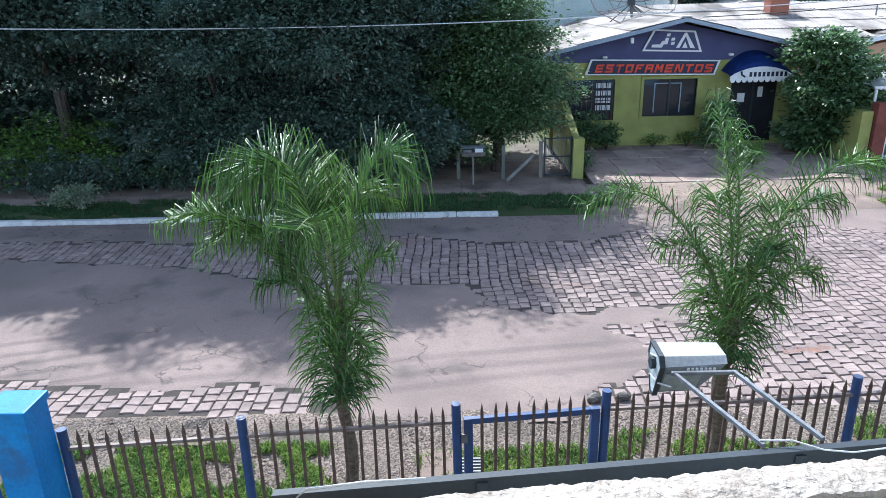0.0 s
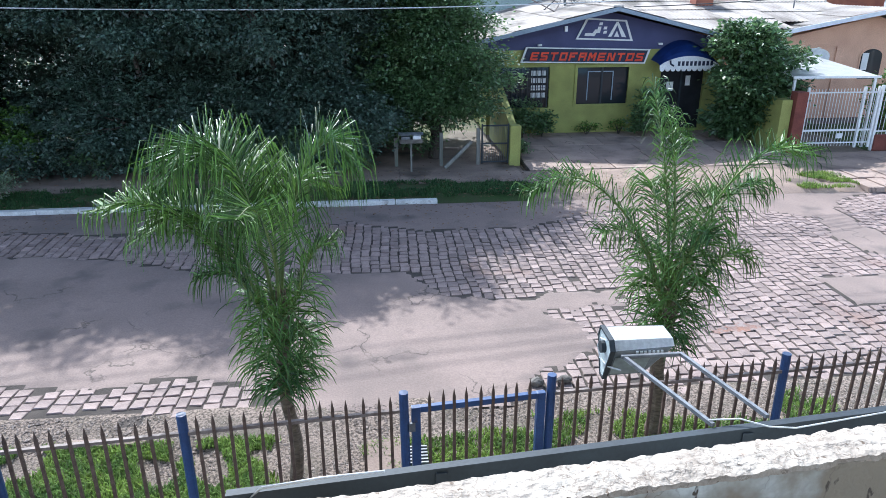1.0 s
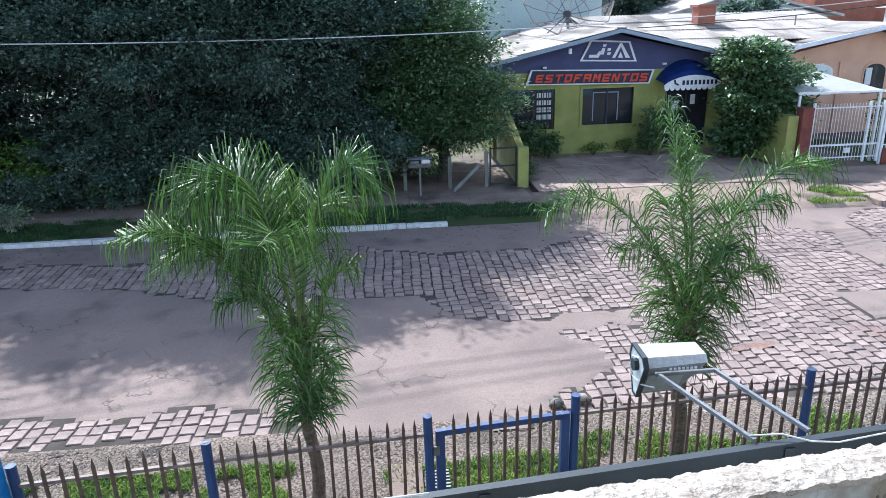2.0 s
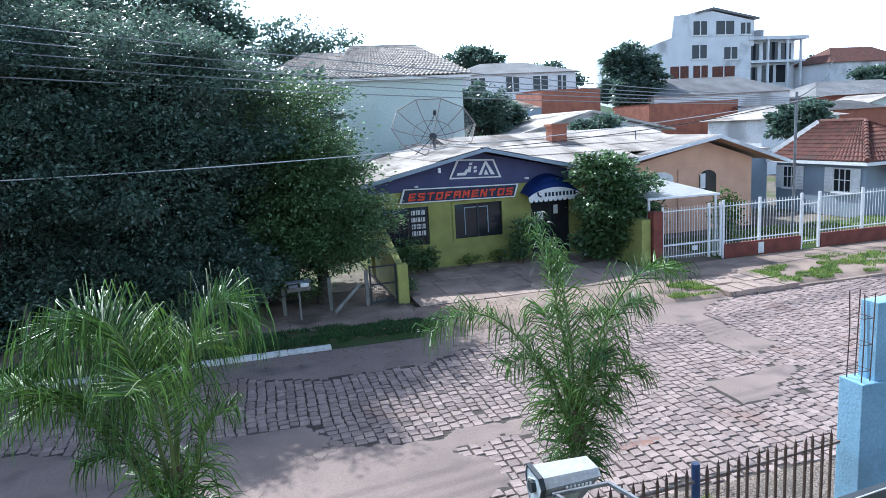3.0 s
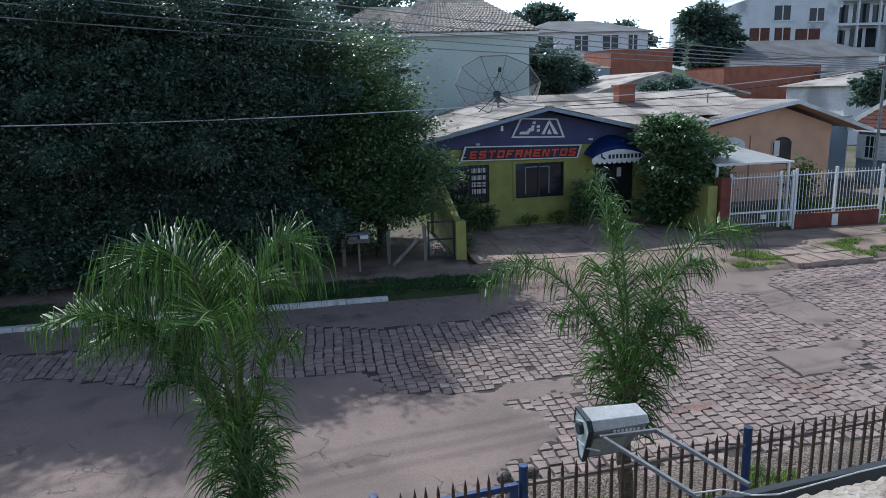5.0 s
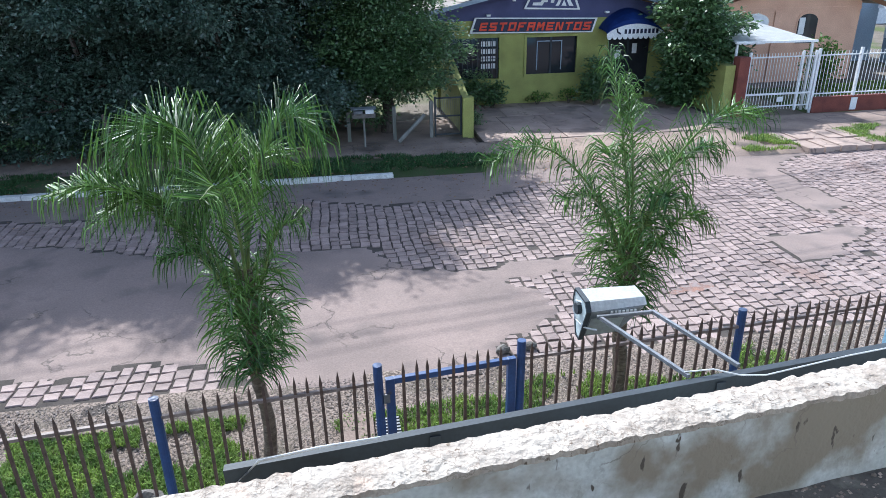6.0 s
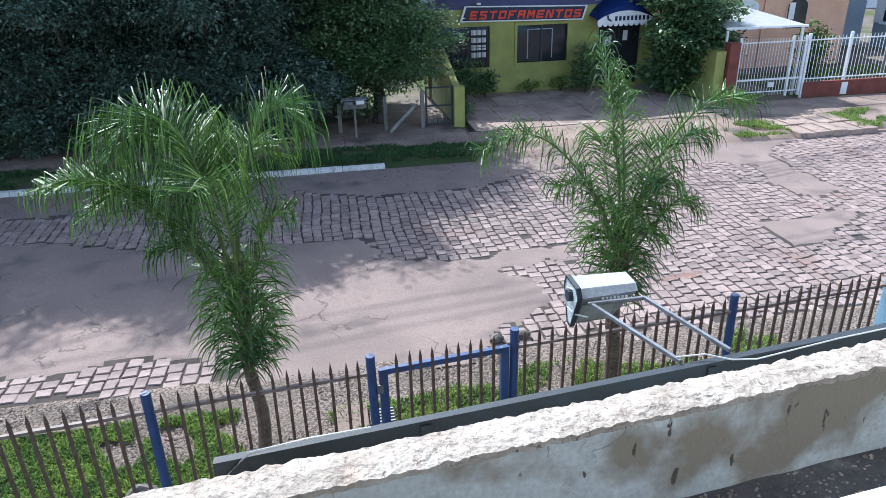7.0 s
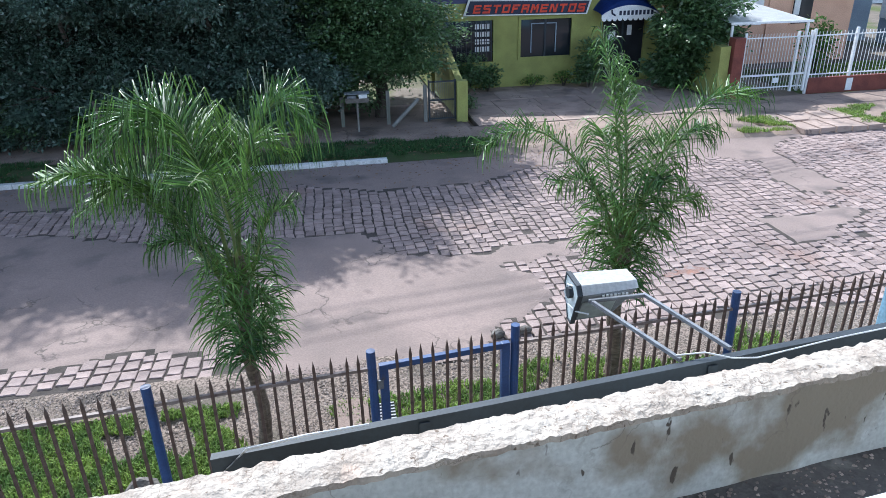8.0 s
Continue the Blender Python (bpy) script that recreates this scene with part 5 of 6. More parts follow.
def build_low_wall():
    wall = thing("yard_wall", (0, 0, 0), "yellow-green low wall ending in a square post", "wall")
    part("post", box(B(), 3.14, 3.42, 17.88, 18.16, 0.08, 1.12, 0.012), OLIVE, wall)
    bm = B()
    prism(bm, [(18.16, 0.08), (21.6, 0.08), (21.6, 1.95), (20.9, 1.9), (18.16, 1.05)], 3.18, 3.36)
    bmesh.ops.transform(bm, matrix=Matrix(((0, 1, 0, 0), (1, 0, 0, 0), (0, 0, 1, 0), (0, 0, 0, 1))), verts=bm.verts)
    part("wall_body", bm, OLIVE, wall)
    gate = thing("garden_gate", (2.42, 18.0, 0.14), "small grey wire mesh garden gate, closed", "gate")
    for x in (0.0, 0.67):
        part("stile", box(B(), x, x + 0.04, -0.02, 0.02, 0, 1.02), STEELGREY, gate)
    for z in (0.03, 0.5, 0.96):
        part("rail", box(B(), 0.04, 0.67, -0.015, 0.015, z, z + 0.035), STEELGREY, gate)
    for k in range(12):
        part("wire", box(B(), 0.06 + k * 0.052, 0.066 + k * 0.052, -0.004, 0.004, 0.06, 0.96), GALV, gate)
    fence = thing("garden_fence", (0, 0, 0), "weathered leaning posts and boards of a garden fence", "fence")
    for k, x in enumerate((2.3, 1.35, 0.2, -1.1, -2.4, -3.8)):
        part("post", box(B(), x, x + 0.09, 18.0, 18.09, 0.05, 1.05 - 0.1 * (k % 3), 0.008), POLEWOOD, fence)
    part("board", tube(B(), [(1.45, 17.6, 0.15), (2.15, 17.85, 0.75)], 0.05, 6), POLEWOOD, fence)
    box_t = thing("mail_box", (0.6, 17.4, 0.1), "grey box on a thin post beside the footpath", "box")
    part("post", tube(B(), [(0, 0, 0), (0, 0, 0.75)], 0.025, 8), POLEWOOD, box_t)
    part("body", box(B(), -0.28, 0.28, -0.12, 0.12, 0.75, 0.86, 0.02), RUBBLE, box_t)
    for k in range(4):
        part("slat", box(B(), -0.3, 0.3, -0.14 + k * 0.08, -0.09 + k * 0.08, 0.96, 0.98), LAMPGREY, box_t)
    part("lid", box(B(), -0.24, -0.02, -0.16, 0.1, 0.86, 0.93, 0.015), GALV, box_t)
    part("lid", box(B(), 0.04, 0.24, -0.16, 0.1, 0.86, 0.95, 0.015), WHITE, box_t)


build_low_wall()


# ---- trees and shrubs ----
def crown(parent, blobs, leaf, count, mat, seed, name="crown", shell=0.62):
    """Leaf by leaf: pointed leaves in sprays on the outside of lumpy blobs, with a looser fill inside."""
    rng = np.random.default_rng(seed)
    verts, faces = [], []
    vol = np.array([b[1][0] * b[1][1] * b[1][2] for b in blobs]) ** 0.7
    share = (vol / vol.sum() * count).astype(int)
    for (c, r), n in zip(blobs, share):
        c, r = np.array(c), np.array(r)
        sprays = max(30, int(13 * (r.prod() ** (1 / 3)) ** 1.4 / max(0.6, (leaf / 0.11) ** 1.2)))
        out = rng.normal(size=(sprays, 3))
        out /= np.linalg.norm(out, axis=1)[:, None]
        reach = shell + (1.16 - shell) * rng.random(sprays) ** 0.6
        mid = c + out * r * reach[:, None]
        size = r.min() * rng.uniform(0.13, 0.27, sprays)
        weight = size ** 2 * rng.uniform(0.5, 1.5, sprays)
        fill = int(n * 0.34)
        pick = rng.choice(sprays, n - fill, p=weight / weight.sum())
        jit = rng.normal(size=(n - fill, 3)) * np.array([1.15, 1.15, 0.5])
        pos = mid[pick] + jit * size[pick][:, None]
        inner = rng.normal(size=(fill, 3))
        inner /= np.linalg.norm(inner, axis=1)[:, None]
        pos = np.concatenate([pos, c + inner * r * (0.3 + 0.6 * rng.random((fill, 1)))])
        way = np.concatenate([out[pick] * 0.6 + jit * 0.35, inner * 0.5])
        keep = pos[:, 2] > 0.12
        pos, way = pos[keep], way[keep]
        m = len(pos)
        d = rng.normal(size=(m, 3)) * np.array([0.8, 0.8, 0.45]) + way * np.array([1, 1, 0.5]) + np.array([0, 0, -0.2])
        d /= np.linalg.norm(d, axis=1)[:, None]
        s = np.cross(d, rng.normal(size=(m, 3)) * 0.7 + np.array([0, 0, 1.0]))
        s /= np.linalg.norm(s, axis=1)[:, None] + 1e-6
        ln = leaf * (0.6 + 0.8 * rng.random((m, 1)))
        w = ln * 0.27
        k = len(verts)
        quad = np.stack([pos, pos + d * ln * 0.45 + s * w, pos + d * ln, pos + d * ln * 0.45 - s * w], axis=1).reshape(-1, 3)
        verts.extend(map(tuple, quad.tolist()))
        faces.extend((k + 4 * i, k + 4 * i + 1, k + 4 * i + 2, k + 4 * i + 3) for i in range(m))
    return tagged(raw(name, verts, faces, [mat], parent), kind="stuff")


def tree(at, label, blobs, leaf, count, mat, seed, trunk=0.16, category="tree", name="tree"):
    t = thing(name, at, label, category, "trees among distant houses" if "distant" in label else "dense trees behind the verge" if "dark" in label or "dense" in label else "")
    rng = random.Random(seed)
    top = min(b[0][2] for b in blobs)
    bm = B()
    pts = [(0, 0, -0.05), (0.05, 0.02, top * 0.4), (-0.03, 0.05, top * 0.75), (0.04, 0.0, top)]
    tube(bm, pts, [trunk * 1.25, trunk, trunk * 0.85, trunk * 0.6], 9)
    body = part("trunk", bm, BARK, t)
    for c, r in blobs:
        bm = B()
        q = Vector(c)
        s = Vector((0.02, 0.02, top * rng.uniform(0.45, 0.8)))
        tube(bm, [s, s.lerp(q, 0.5) + Vector((0, 0, -0.12)), q], [trunk * 0.55, trunk * 0.38, trunk * 0.12], 7)
        part("limb", bm, BARK, t)
        for k in range(5):
            d = Vector((rng.uniform(-1, 1) * r[0], rng.uniform(-1, 1) * r[1], rng.uniform(-0.6, 0.9) * r[2])) * 0.75
            bm = B()
            tube(bm, [s.lerp(q, 0.8), q + d * 0.5, q + d], [trunk * 0.2, trunk * 0.12, trunk * 0.04], 5)
            part("branch", bm, BARK, t)
    crown(t, blobs, leaf, count, mat, seed)
    return t


# the dense row behind the shaded verge
tree((1.3, 18.9, 0.1), "dense broadleaf tree overhanging the garden gate", [((0, 0, 3.0), (1.45, 1.3, 1.7)), ((0.6, -0.3, 1.9), (1.15, 1.0, 1.0)), ((-0.6, 0.3, 4.5), (1.4, 1.3, 1.6)), ((-0.7, -0.3, 1.7), (1.3, 1.0, 1.2)), ((0.2, 0.2, 3.6), (1.2, 1.2, 1.4))], 0.095, 72000, LEAFMID, 41)
tree((-2.2, 18.7, 0.1), "dense dark broadleaf tree with small silvery leaves", [((0, 0, 3.2), (2.1, 1.4, 1.7)), ((1.1, -0.4, 4.8), (1.6, 1.2, 1.6)), ((-1.2, -0.4, 4.6), (1.7, 1.3, 1.6)), ((0.2, -0.9, 1.6), (2.1, 0.9, 1.2)), ((0, 0.2, 6.4), (1.9, 1.2, 1.5)), ((-0.6, -1.9, 3.9), (2.1, 1.1, 1.0)), ((0.9, -1.3, 1.2), (1.3, 0.6, 0.9)), ((-1.2, -1.3, 1.3), (1.5, 0.6, 1.0)), ((0.2, -1.3, 5.6), (1.8, 1.1, 1.2))], 0.09, 185000, LEAFDARK, 42)
shading=tree((-5.8, 18.8, 0.1), "dense dark broadleaf tree shading the street", [((0, 0, 3.4), (2.2, 1.4, 1.7)), ((1.2, -0.5, 5.0), (1.8, 1.3, 1.7)), ((-1.3, -0.3, 5.0), (1.9, 1.4, 1.8)), ((0.1, -0.6, 7.2), (2.3, 1.3, 1.7)), ((0.4, -0.7, 1.9), (2.0, 0.9, 1.1)), ((0.2, -2.0, 4.0), (2.3, 1.1, 1.0)), ((-0.4, -1.2, 1.3), (2.1, 0.6, 1.0)), ((0.2, -1.6, 6.0), (2.2, 1.1, 1.2))], 0.095, 185000, LEAFDARK, 43)
for pts, radii in (([(1.05, -2.75, -0.08), (1.07, -2.75, 0.3), (0.95, -2.65, 0.65), (0.75, -2.2, 1.25)], [0.11, 0.09, 0.07, 0.04]), ([(1.07, -2.75, 0.26), (1.22, -2.65, 0.6), (1.3, -2.2, 1.2)], [0.08, 0.065, 0.04])):
    part("forked_trunk", tube(B(), pts, radii, 9), BARK, shading)
tree((-10.3, 19.2, 0.1), "tall dark tree at the end of the shaded row", [((0, 0, 4.2), (2.4, 1.6, 2.1)), ((1.6, -0.4, 5.2), (1.9, 1.4, 1.8)), ((-1.6, 0, 5.8), (2.3, 1.6, 2.0)), ((0.2, 0, 6.7), (2.3, 1.6, 1.5)), ((0.6, -2.0, 4.4), (2.3, 1.2, 1.1)), ((0.0, -2.0, 6.0), (2.2, 1.2, 1.2))], 0.12, 105000, LEAFDARK, 44)
tree((-15.5, 19.5, 0.1), "tall dark tree at the end of the shaded row", [((0, 0, 4.6), (2.8, 1.8, 2.6)), ((1.6, -0.6, 6.6), (2.3, 1.6, 1.9)), ((-1.6, 0, 6.8), (2.3, 1.6, 2.1)), ((0, -0.8, 2.4), (2.8, 1.2, 1.6))], 0.15, 65000, LEAFDARK, 45)
for x, y, s in ((-0.5, 22.0, 81), (-4.6, 22.2, 82), (-8.4, 21.8, 83), (-13.0, 22.5, 84)):
    tree((x, y, 0), "dense shaded tree deeper in the garden", [((0, 0, 1.6), (2.6, 1.1, 1.5)), ((-0.6, 0, 3.6), (2.4, 1.2, 1.7)), ((0.8, 0, 5.0), (2.0, 1.2, 1.4))], 0.2, 24000, LEAFDARK, s)
tree((-2.6, 24.0, 0), "tall open-crowned tree behind the garden", [((0.9, 0, 7.3), (1.3, 1.2, 1.1)), ((-0.6, 0, 8.0), (1.4, 1.2, 1.3)), ((-2.4, 0, 7.9), (1.5, 1.3, 1.4)), ((2.0, 0, 6.4), (0.9, 1.0, 0.9)), ((0, 0, 5.5), (2.0, 1.3, 1.3)), ((-4.0, 0, 8.4), (1.5, 1.3, 1.5)), ((1.6, 0, 8.3), (0.85, 1.0, 0.9)), ((0.4, 0, 8.7), (0.9, 1.0, 0.8)), ((2.1, 0, 7.3), (0.6, 0.9, 0.9))], 0.14, 62000, LEAFDARK, 46, 0.22)
tree((-8.5, 23.0, 0), "tall open-crowned tree behind the garden", [((0, 0, 8.4), (2.2, 1.6, 1.8)), ((1.8, 0, 7.2), (1.6, 1.4, 1.5)), ((-1.8, 0, 9.4), (2.0, 1.6, 1.8)), ((0.5, 0, 6.0), (2.4, 1.5, 1.6))], 0.17, 38000, LEAFDARK, 47, 0.22)
tree((10.5, 20.2, 0.1), "tall rounded citrus tree with glossy leaves beside the awning", [((0.1, 0, 2.25), (1.0, 0.9, 0.95)), ((0.2, 0, 1.5), (1.05, 0.85, 0.9)), ((-0.15, 0.1, 2.8), (0.75, 0.65, 0.55)), ((0.15, 0.1, 0.85), (0.95, 0.75, 0.75))], 0.14, 26000, LEAFMID, 48, 0.09)


def shrub(at, label, size, leaf, count, mat, seed, name="shrub"):
    t = thing(name, at, label, "shrub", "hedge shrubs under the trees" if "hedge" in label else "")
    rng = random.Random(seed)
    for k in range(6):
        a = rng.uniform(0, 6.28)
        bm = B()
        tube(bm, [(0, 0, -0.02), (size[0] * 0.3 * math.cos(a), size[1] * 0.3 * math.sin(a), size[2] * 0.8), (size[0] * 0.6 * math.cos(a), size[1] * 0.6 * math.sin(a), size[2] * 1.3)], [0.018, 0.012, 0.005], 5)
        part("stem", bm, BARK, t)
    crown(t, [((0, 0, size[2]), size), ((size[0] * 0.35, 0, size[2] * 1.15), tuple(s * 0.7 for s in size)), ((-size[0] * 0.4, 0.1, size[2] * 0.85), tuple(s * 0.7 for s in size))], leaf, count, mat, seed, shell=0.4)


shrub((-8.65, 15.95, 0.1), "rounded shrub with pale leaves on the verge", (0.55, 0.4, 0.3), 0.06, 2800, LEAFPALE, 61)
shrub((-10.0, 17.9, 0.1), "leafy green hedge shrub under the trees", (2.0, 0.8, 0.9), 0.09, 6000, LEAFBRIGHT, 62)
shrub((-6.6, 18.0, 0.1), "leafy green hedge shrub under the trees", (1.7, 0.7, 0.7), 0.09, 4500, LEAFMID, 63)
shrub((-3.0, 18.1, 0.1), "low dark shrub in the garden", (1.6, 0.6, 0.6), 0.08, 3500, LEAFDARK, 64)
for x, y, k in ((-12.4, 17.3, 0), (-9.2, 17.2, 1), (-6.9, 17.6, 2), (-3.6, 17.4, 3), (-1.6, 17.5, 4)):
    shrub((x, y, 0.1), "dark leafy hedge shrub at the edge of the verge", (1.6, 0.5, 0.55), 0.085, 5200, LEAFDARK, 110 + k)
for x, y, s in ((-14.0, 20.6, 91), (-10.6, 20.4, 92), (-7.2, 20.6, 93), (-3.9, 20.5, 94), (-0.6, 20.7, 95)):
    shrub((x, y, 0.05), "tall shaded hedge shrub deep in the garden", (2.1, 0.7, 1.1), 0.17, 6500, LEAFDARK, s)
shrub((4.1, 21.1, 0.11), "leafy shrub under the barred window", (0.55, 0.4, 0.55), 0.09, 2200, LEAFMID, 65)
shrub((4.75, 21.3, 0.11), "leafy shrub against the green wall", (0.35, 0.3, 0.45), 0.09, 1100, LEAFMID, 66)
shrub((3.62, 18.9, 0.11), "small flowering shrub beside the yellow wall", (0.22, 0.4, 0.25), 0.06, 900, LEAFMID, 67)
shrub((6.2, 21.5, 0.11), "thin weeds below the shop window", (0.4, 0.15, 0.2), 0.07, 350, LEAFBRIGHT, 68)
shrub((7.2, 21.45, 0.11), "thin weeds below the shop window", (0.35, 0.15, 0.25), 0.07, 350, LEAFBRIGHT, 69)
shrub((7.85, 21.0, 0.11), "green climbing shrub between window and awning", (0.42, 0.35, 0.7), 0.1, 2400, LEAFMID, 70)
shrub((8.0, 18.6, 0.11), "clipped bright yellow-green shrub in the yard", (0.32, 0.3, 0.4), 0.05, 2200, LEAFBRIGHT, 71)
shrub((15.75, 21.4, 0.1), "bright yellow-green shrub before the orange house", (0.5, 0.45, 0.9), 0.12, 1700, LEAFBRIGHT, 72)


# ---- houses beyond the white fence ----
def window_at(parent, x0, x1, z0, z1, y, frame_mat=WHITE, shutters=False, bars=1, name="window"):
    w = part(name, box(B(), x0, x1, y - 0.03, y - 0.005, z0, z1), GLASS, parent)
    t = 0.06
    for a, b, c, d in ((x0 - t, x0, z0 - t, z1 + t), (x1, x1 + t, z0 - t, z1 + t), (x0, x1, z0 - t, z0), (x0, x1, z1, z1 + t)):
        part("frame", box(B(), a, b, y - 0.06, y - 0.004, c, d), frame_mat, w)
    for k in range(bars):
        xm = x0 + (x1 - x0) * (k + 1) / (bars + 1)
        part("mullion", box(B(), xm - 0.02, xm + 0.02, y - 0.055, y - 0.03, z0, z1), frame_mat, w)
    if shutters:
        zm = (z0 + z1) / 2
        part("mullion", box(B(), x0, x1, y - 0.052, y - 0.032, zm, zm + 0.03), frame_mat, w)
        for a, b in ((x0 - t - 0.38, x0 - t - 0.02), (x1 + t + 0.02, x1 + t + 0.38)):
            s = part("shutter", box(B(), a, b, y - 0.07, y - 0.03, z0 - t, z1 + t, 0.006), WHITE, w)
    return w


def arch_window(parent, x0, x1, z0, z1, y, leaf):
    n = 10
    r = (x1 - x0) / 2
    out = [(x0, z0), (x1, z0)] + [(x0 + r + r * math.cos(math.pi * k / n), z1 - 0.28 + 0.28 * math.sin(math.pi * k / n)) for k in range(n + 1)]
    w = part("arched_window", prism(B(), out, y - 0.03, y - 0.004), WHITE if leaf else ORANGE, parent)
    inner = [(x0 + (x - x0) * 0.9 + (x1 - x0) * 0.05, z0 + (z - z0) * 0.9 + 0.04) for x, z in out]
    part("pane", prism(B(), inner, y - 0.036, y - 0.03), GLASS if not leaf else PALEWALL, w)
    part("shutter_leaf", box(B(), x0 + 0.08, x0 + 0.3, y - 0.06, y - 0.038, z0 + 0.35, z1 - 0.2), DARK if leaf else WHITE, w)
    return w


def build_orange_house():
    h = thing("orange_house", (0, 0, 0), "salmon orange bungalow with arched windows and low gable", "house")
    y = 24.0
    part("wall", prism(B(), [(13.0, 0), (18.85, 0), (18.85, 2.72), (16.82, 3.42), (13.0, 2.62)], y, y + 0.2), ORANGE, h)
    part("band", box(B(), 13.0, 18.85, y - 0.03, y - 0.001, 2.45, 2.56), ORANGE, h)
    part("side_wall", box(B(), 18.65, 18.85, y + 0.2, 33, 0, 2.6), ORANGE, h)
    part("side_wall", box(B(), 13.0, 13.2, y + 0.2, 33, 0, 2.6), ORANGE, h)
    part("pier", box(B(), 15.5, 15.75, y - 0.05, y - 0.002, 0, 2.45), ORANGE, h)
    arch_window(h, 14.2, 15.3, 1.35, 2.4, y, True)
    arch_window(h, 16.4, 17.25, 1.3, 2.42, y, False)
    y0, y1 = y - 0.75, 33.5
    sheet_roof(h, (16.82, y0, 3.68), (16.82, y1, 3.68), (10.95, y0, 2.6), (10.95, y1, 2.6), across=8, down=4)
    sheet_roof(h, (16.82, y0, 3.68), (16.82, y1, 3.68), (19.95, y0, 2.56), (19.95, y1, 2.56), across=8, down=2)
    for (xa, za), (xb, zb) in (((10.95, 2.5), (16.82, 3.57)), ((16.82, 3.57), (20.0, 2.43))):
        part("barge_board", prism(B(), [(xa, za), (xb, zb), (xb, zb + 0.14), (xa, za + 0.14)], y0 - 0.05, y0), PALEWALL, h)
        part("soffit", prism(B(), [(xa, za + 0.04), (xb, zb + 0.04), (xb, zb + 0.07), (xa, za + 0.07)], y0, y + 0.1), ORANGE, h)
    main = thing("main_roof", (0, 0, 0), "long pale fibre-cement roof joining shop and house", "roof")
    sheet_roof(main, (7.2, 28.6, 4.08), (13.4, 28.6, 4.08), (7.2, 23.2, 3.1), (13.4, 23.2, 3.1), across=6, down=4)
    sheet_roof(main, (7.2, 28.6, 4.08), (16.8, 28.6, 4.08), (7.2, 34.0, 3.0), (16.8, 34.0, 3.0), across=9, down=3)
    sheet_roof(main, (13.4, 28.6, 4.08), (16.8, 28.6, 4.08), (13.4, 24.1, 3.26), (16.8, 24.1, 3.26), across=3, down=3)
    part("under_wall", box(B(), 10.45, 12.95, 24.2, 33.0, 0, 2.9), ORANGE, main)
    chimney = part("chimney", box(B(), 11.4, 12.05, 26.4, 26.95, 2.6, 4.36), RAWBRICK, h)
    part("chimney_cap", box(B(), 11.33, 12.12, 26.33, 27.02, 4.36, 4.44), RAWBRICK, chimney)
    bm = B()
    tube(bm, [(14.9, 26.0, 3.2), (14.9, 26.0, 4.0)], 0.025, 6)
    part("vent_pipe", bm, GALV, h)


build_orange_house()


def corrugated(parent, corners, mat, name, waves, amp, rows):
    """Roof plane of barrel tiles: corners ridge0, ridge1, eave0, eave1."""
    r0, r1, e0, e1 = map(Vector, corners)
    up = (e0 - r0).cross(r1 - r0)
    if up.length < 1e-6:
        up = (e0 - r0).cross(e1 - e0)
    up.normalize()
    if up.z < 0:
        up = -up
    verts, faces = [], []
    n = waves * 4
    for j in range(rows * 2 + 1):
        row, sub = j // 2, j % 2
        v = (row + (0.97 if sub else 0)) / rows if j < rows * 2 else 1.0
        for a in range(n + 1):
            u = a / n
            p = r0.lerp(r1, u).lerp(e0.lerp(e1, u), v)
            verts.append(tuple(p + up * (amp * abs(math.sin(u * waves * math.pi)) + (amp * 0.7 if sub else 0))))
    w = n + 1
    for j in range(rows * 2):
        for a in range(n):
            faces.append((j * w + a, j * w + a + 1, (j + 1) * w + a + 1, (j + 1) * w + a))
    return raw(name, verts, faces, [mat], parent)


def side_window(parent, x, y0, y1, z0, z1):
    """A shuttered window in a wall that faces -x."""
    w = part("window", box(B(), x - 0.03, x - 0.005, y0, y1, z0, z1), GLASS, parent)
    for a, b, c, d in ((y0 - 0.06, y0, z0 - 0.06, z1 + 0.06), (y1, y1 + 0.06, z0 - 0.06, z1 + 0.06), (y0, y1, z0 - 0.06, z0), (y0, y1, z1, z1 + 0.06)):
        part("frame", box(B(), x - 0.06, x - 0.004, a, b, c, d), WHITE, w)
    for k in (1, 2):
        ym = y0 + (y1 - y0) * k / 3
        part("mullion", box(B(), x - 0.055, x - 0.03, ym - 0.018, ym + 0.018, z0, z1), WHITE, w)
    zm = (z0 + z1) / 2
    part("mullion", box(B(), x - 0.053, x - 0.032, y0, y1, zm, zm + 0.03), WHITE, w)
    part("sill", box(B(), x - 0.1, x - 0.062, y0 - 0.1, y1 + 0.1, z0 - 0.1, z0 - 0.05), WHITE, w)
    for a, b in ((y0 - 0.47, y0 - 0.08), (y1 + 0.08, y1 + 0.47)):
        s = part("shutter", box(B(), x - 0.07, x - 0.03, a, b, z0 - 0.06, z1 + 0.06, 0.006), WHITE, w)
        for k in range(6):
            zs = z0 + (z1 - z0) * k / 6
            part("slat", box(B(), x - 0.076, x - 0.07, a + 0.05, b - 0.05, zs, zs + 0.07), PALEWALL, s)


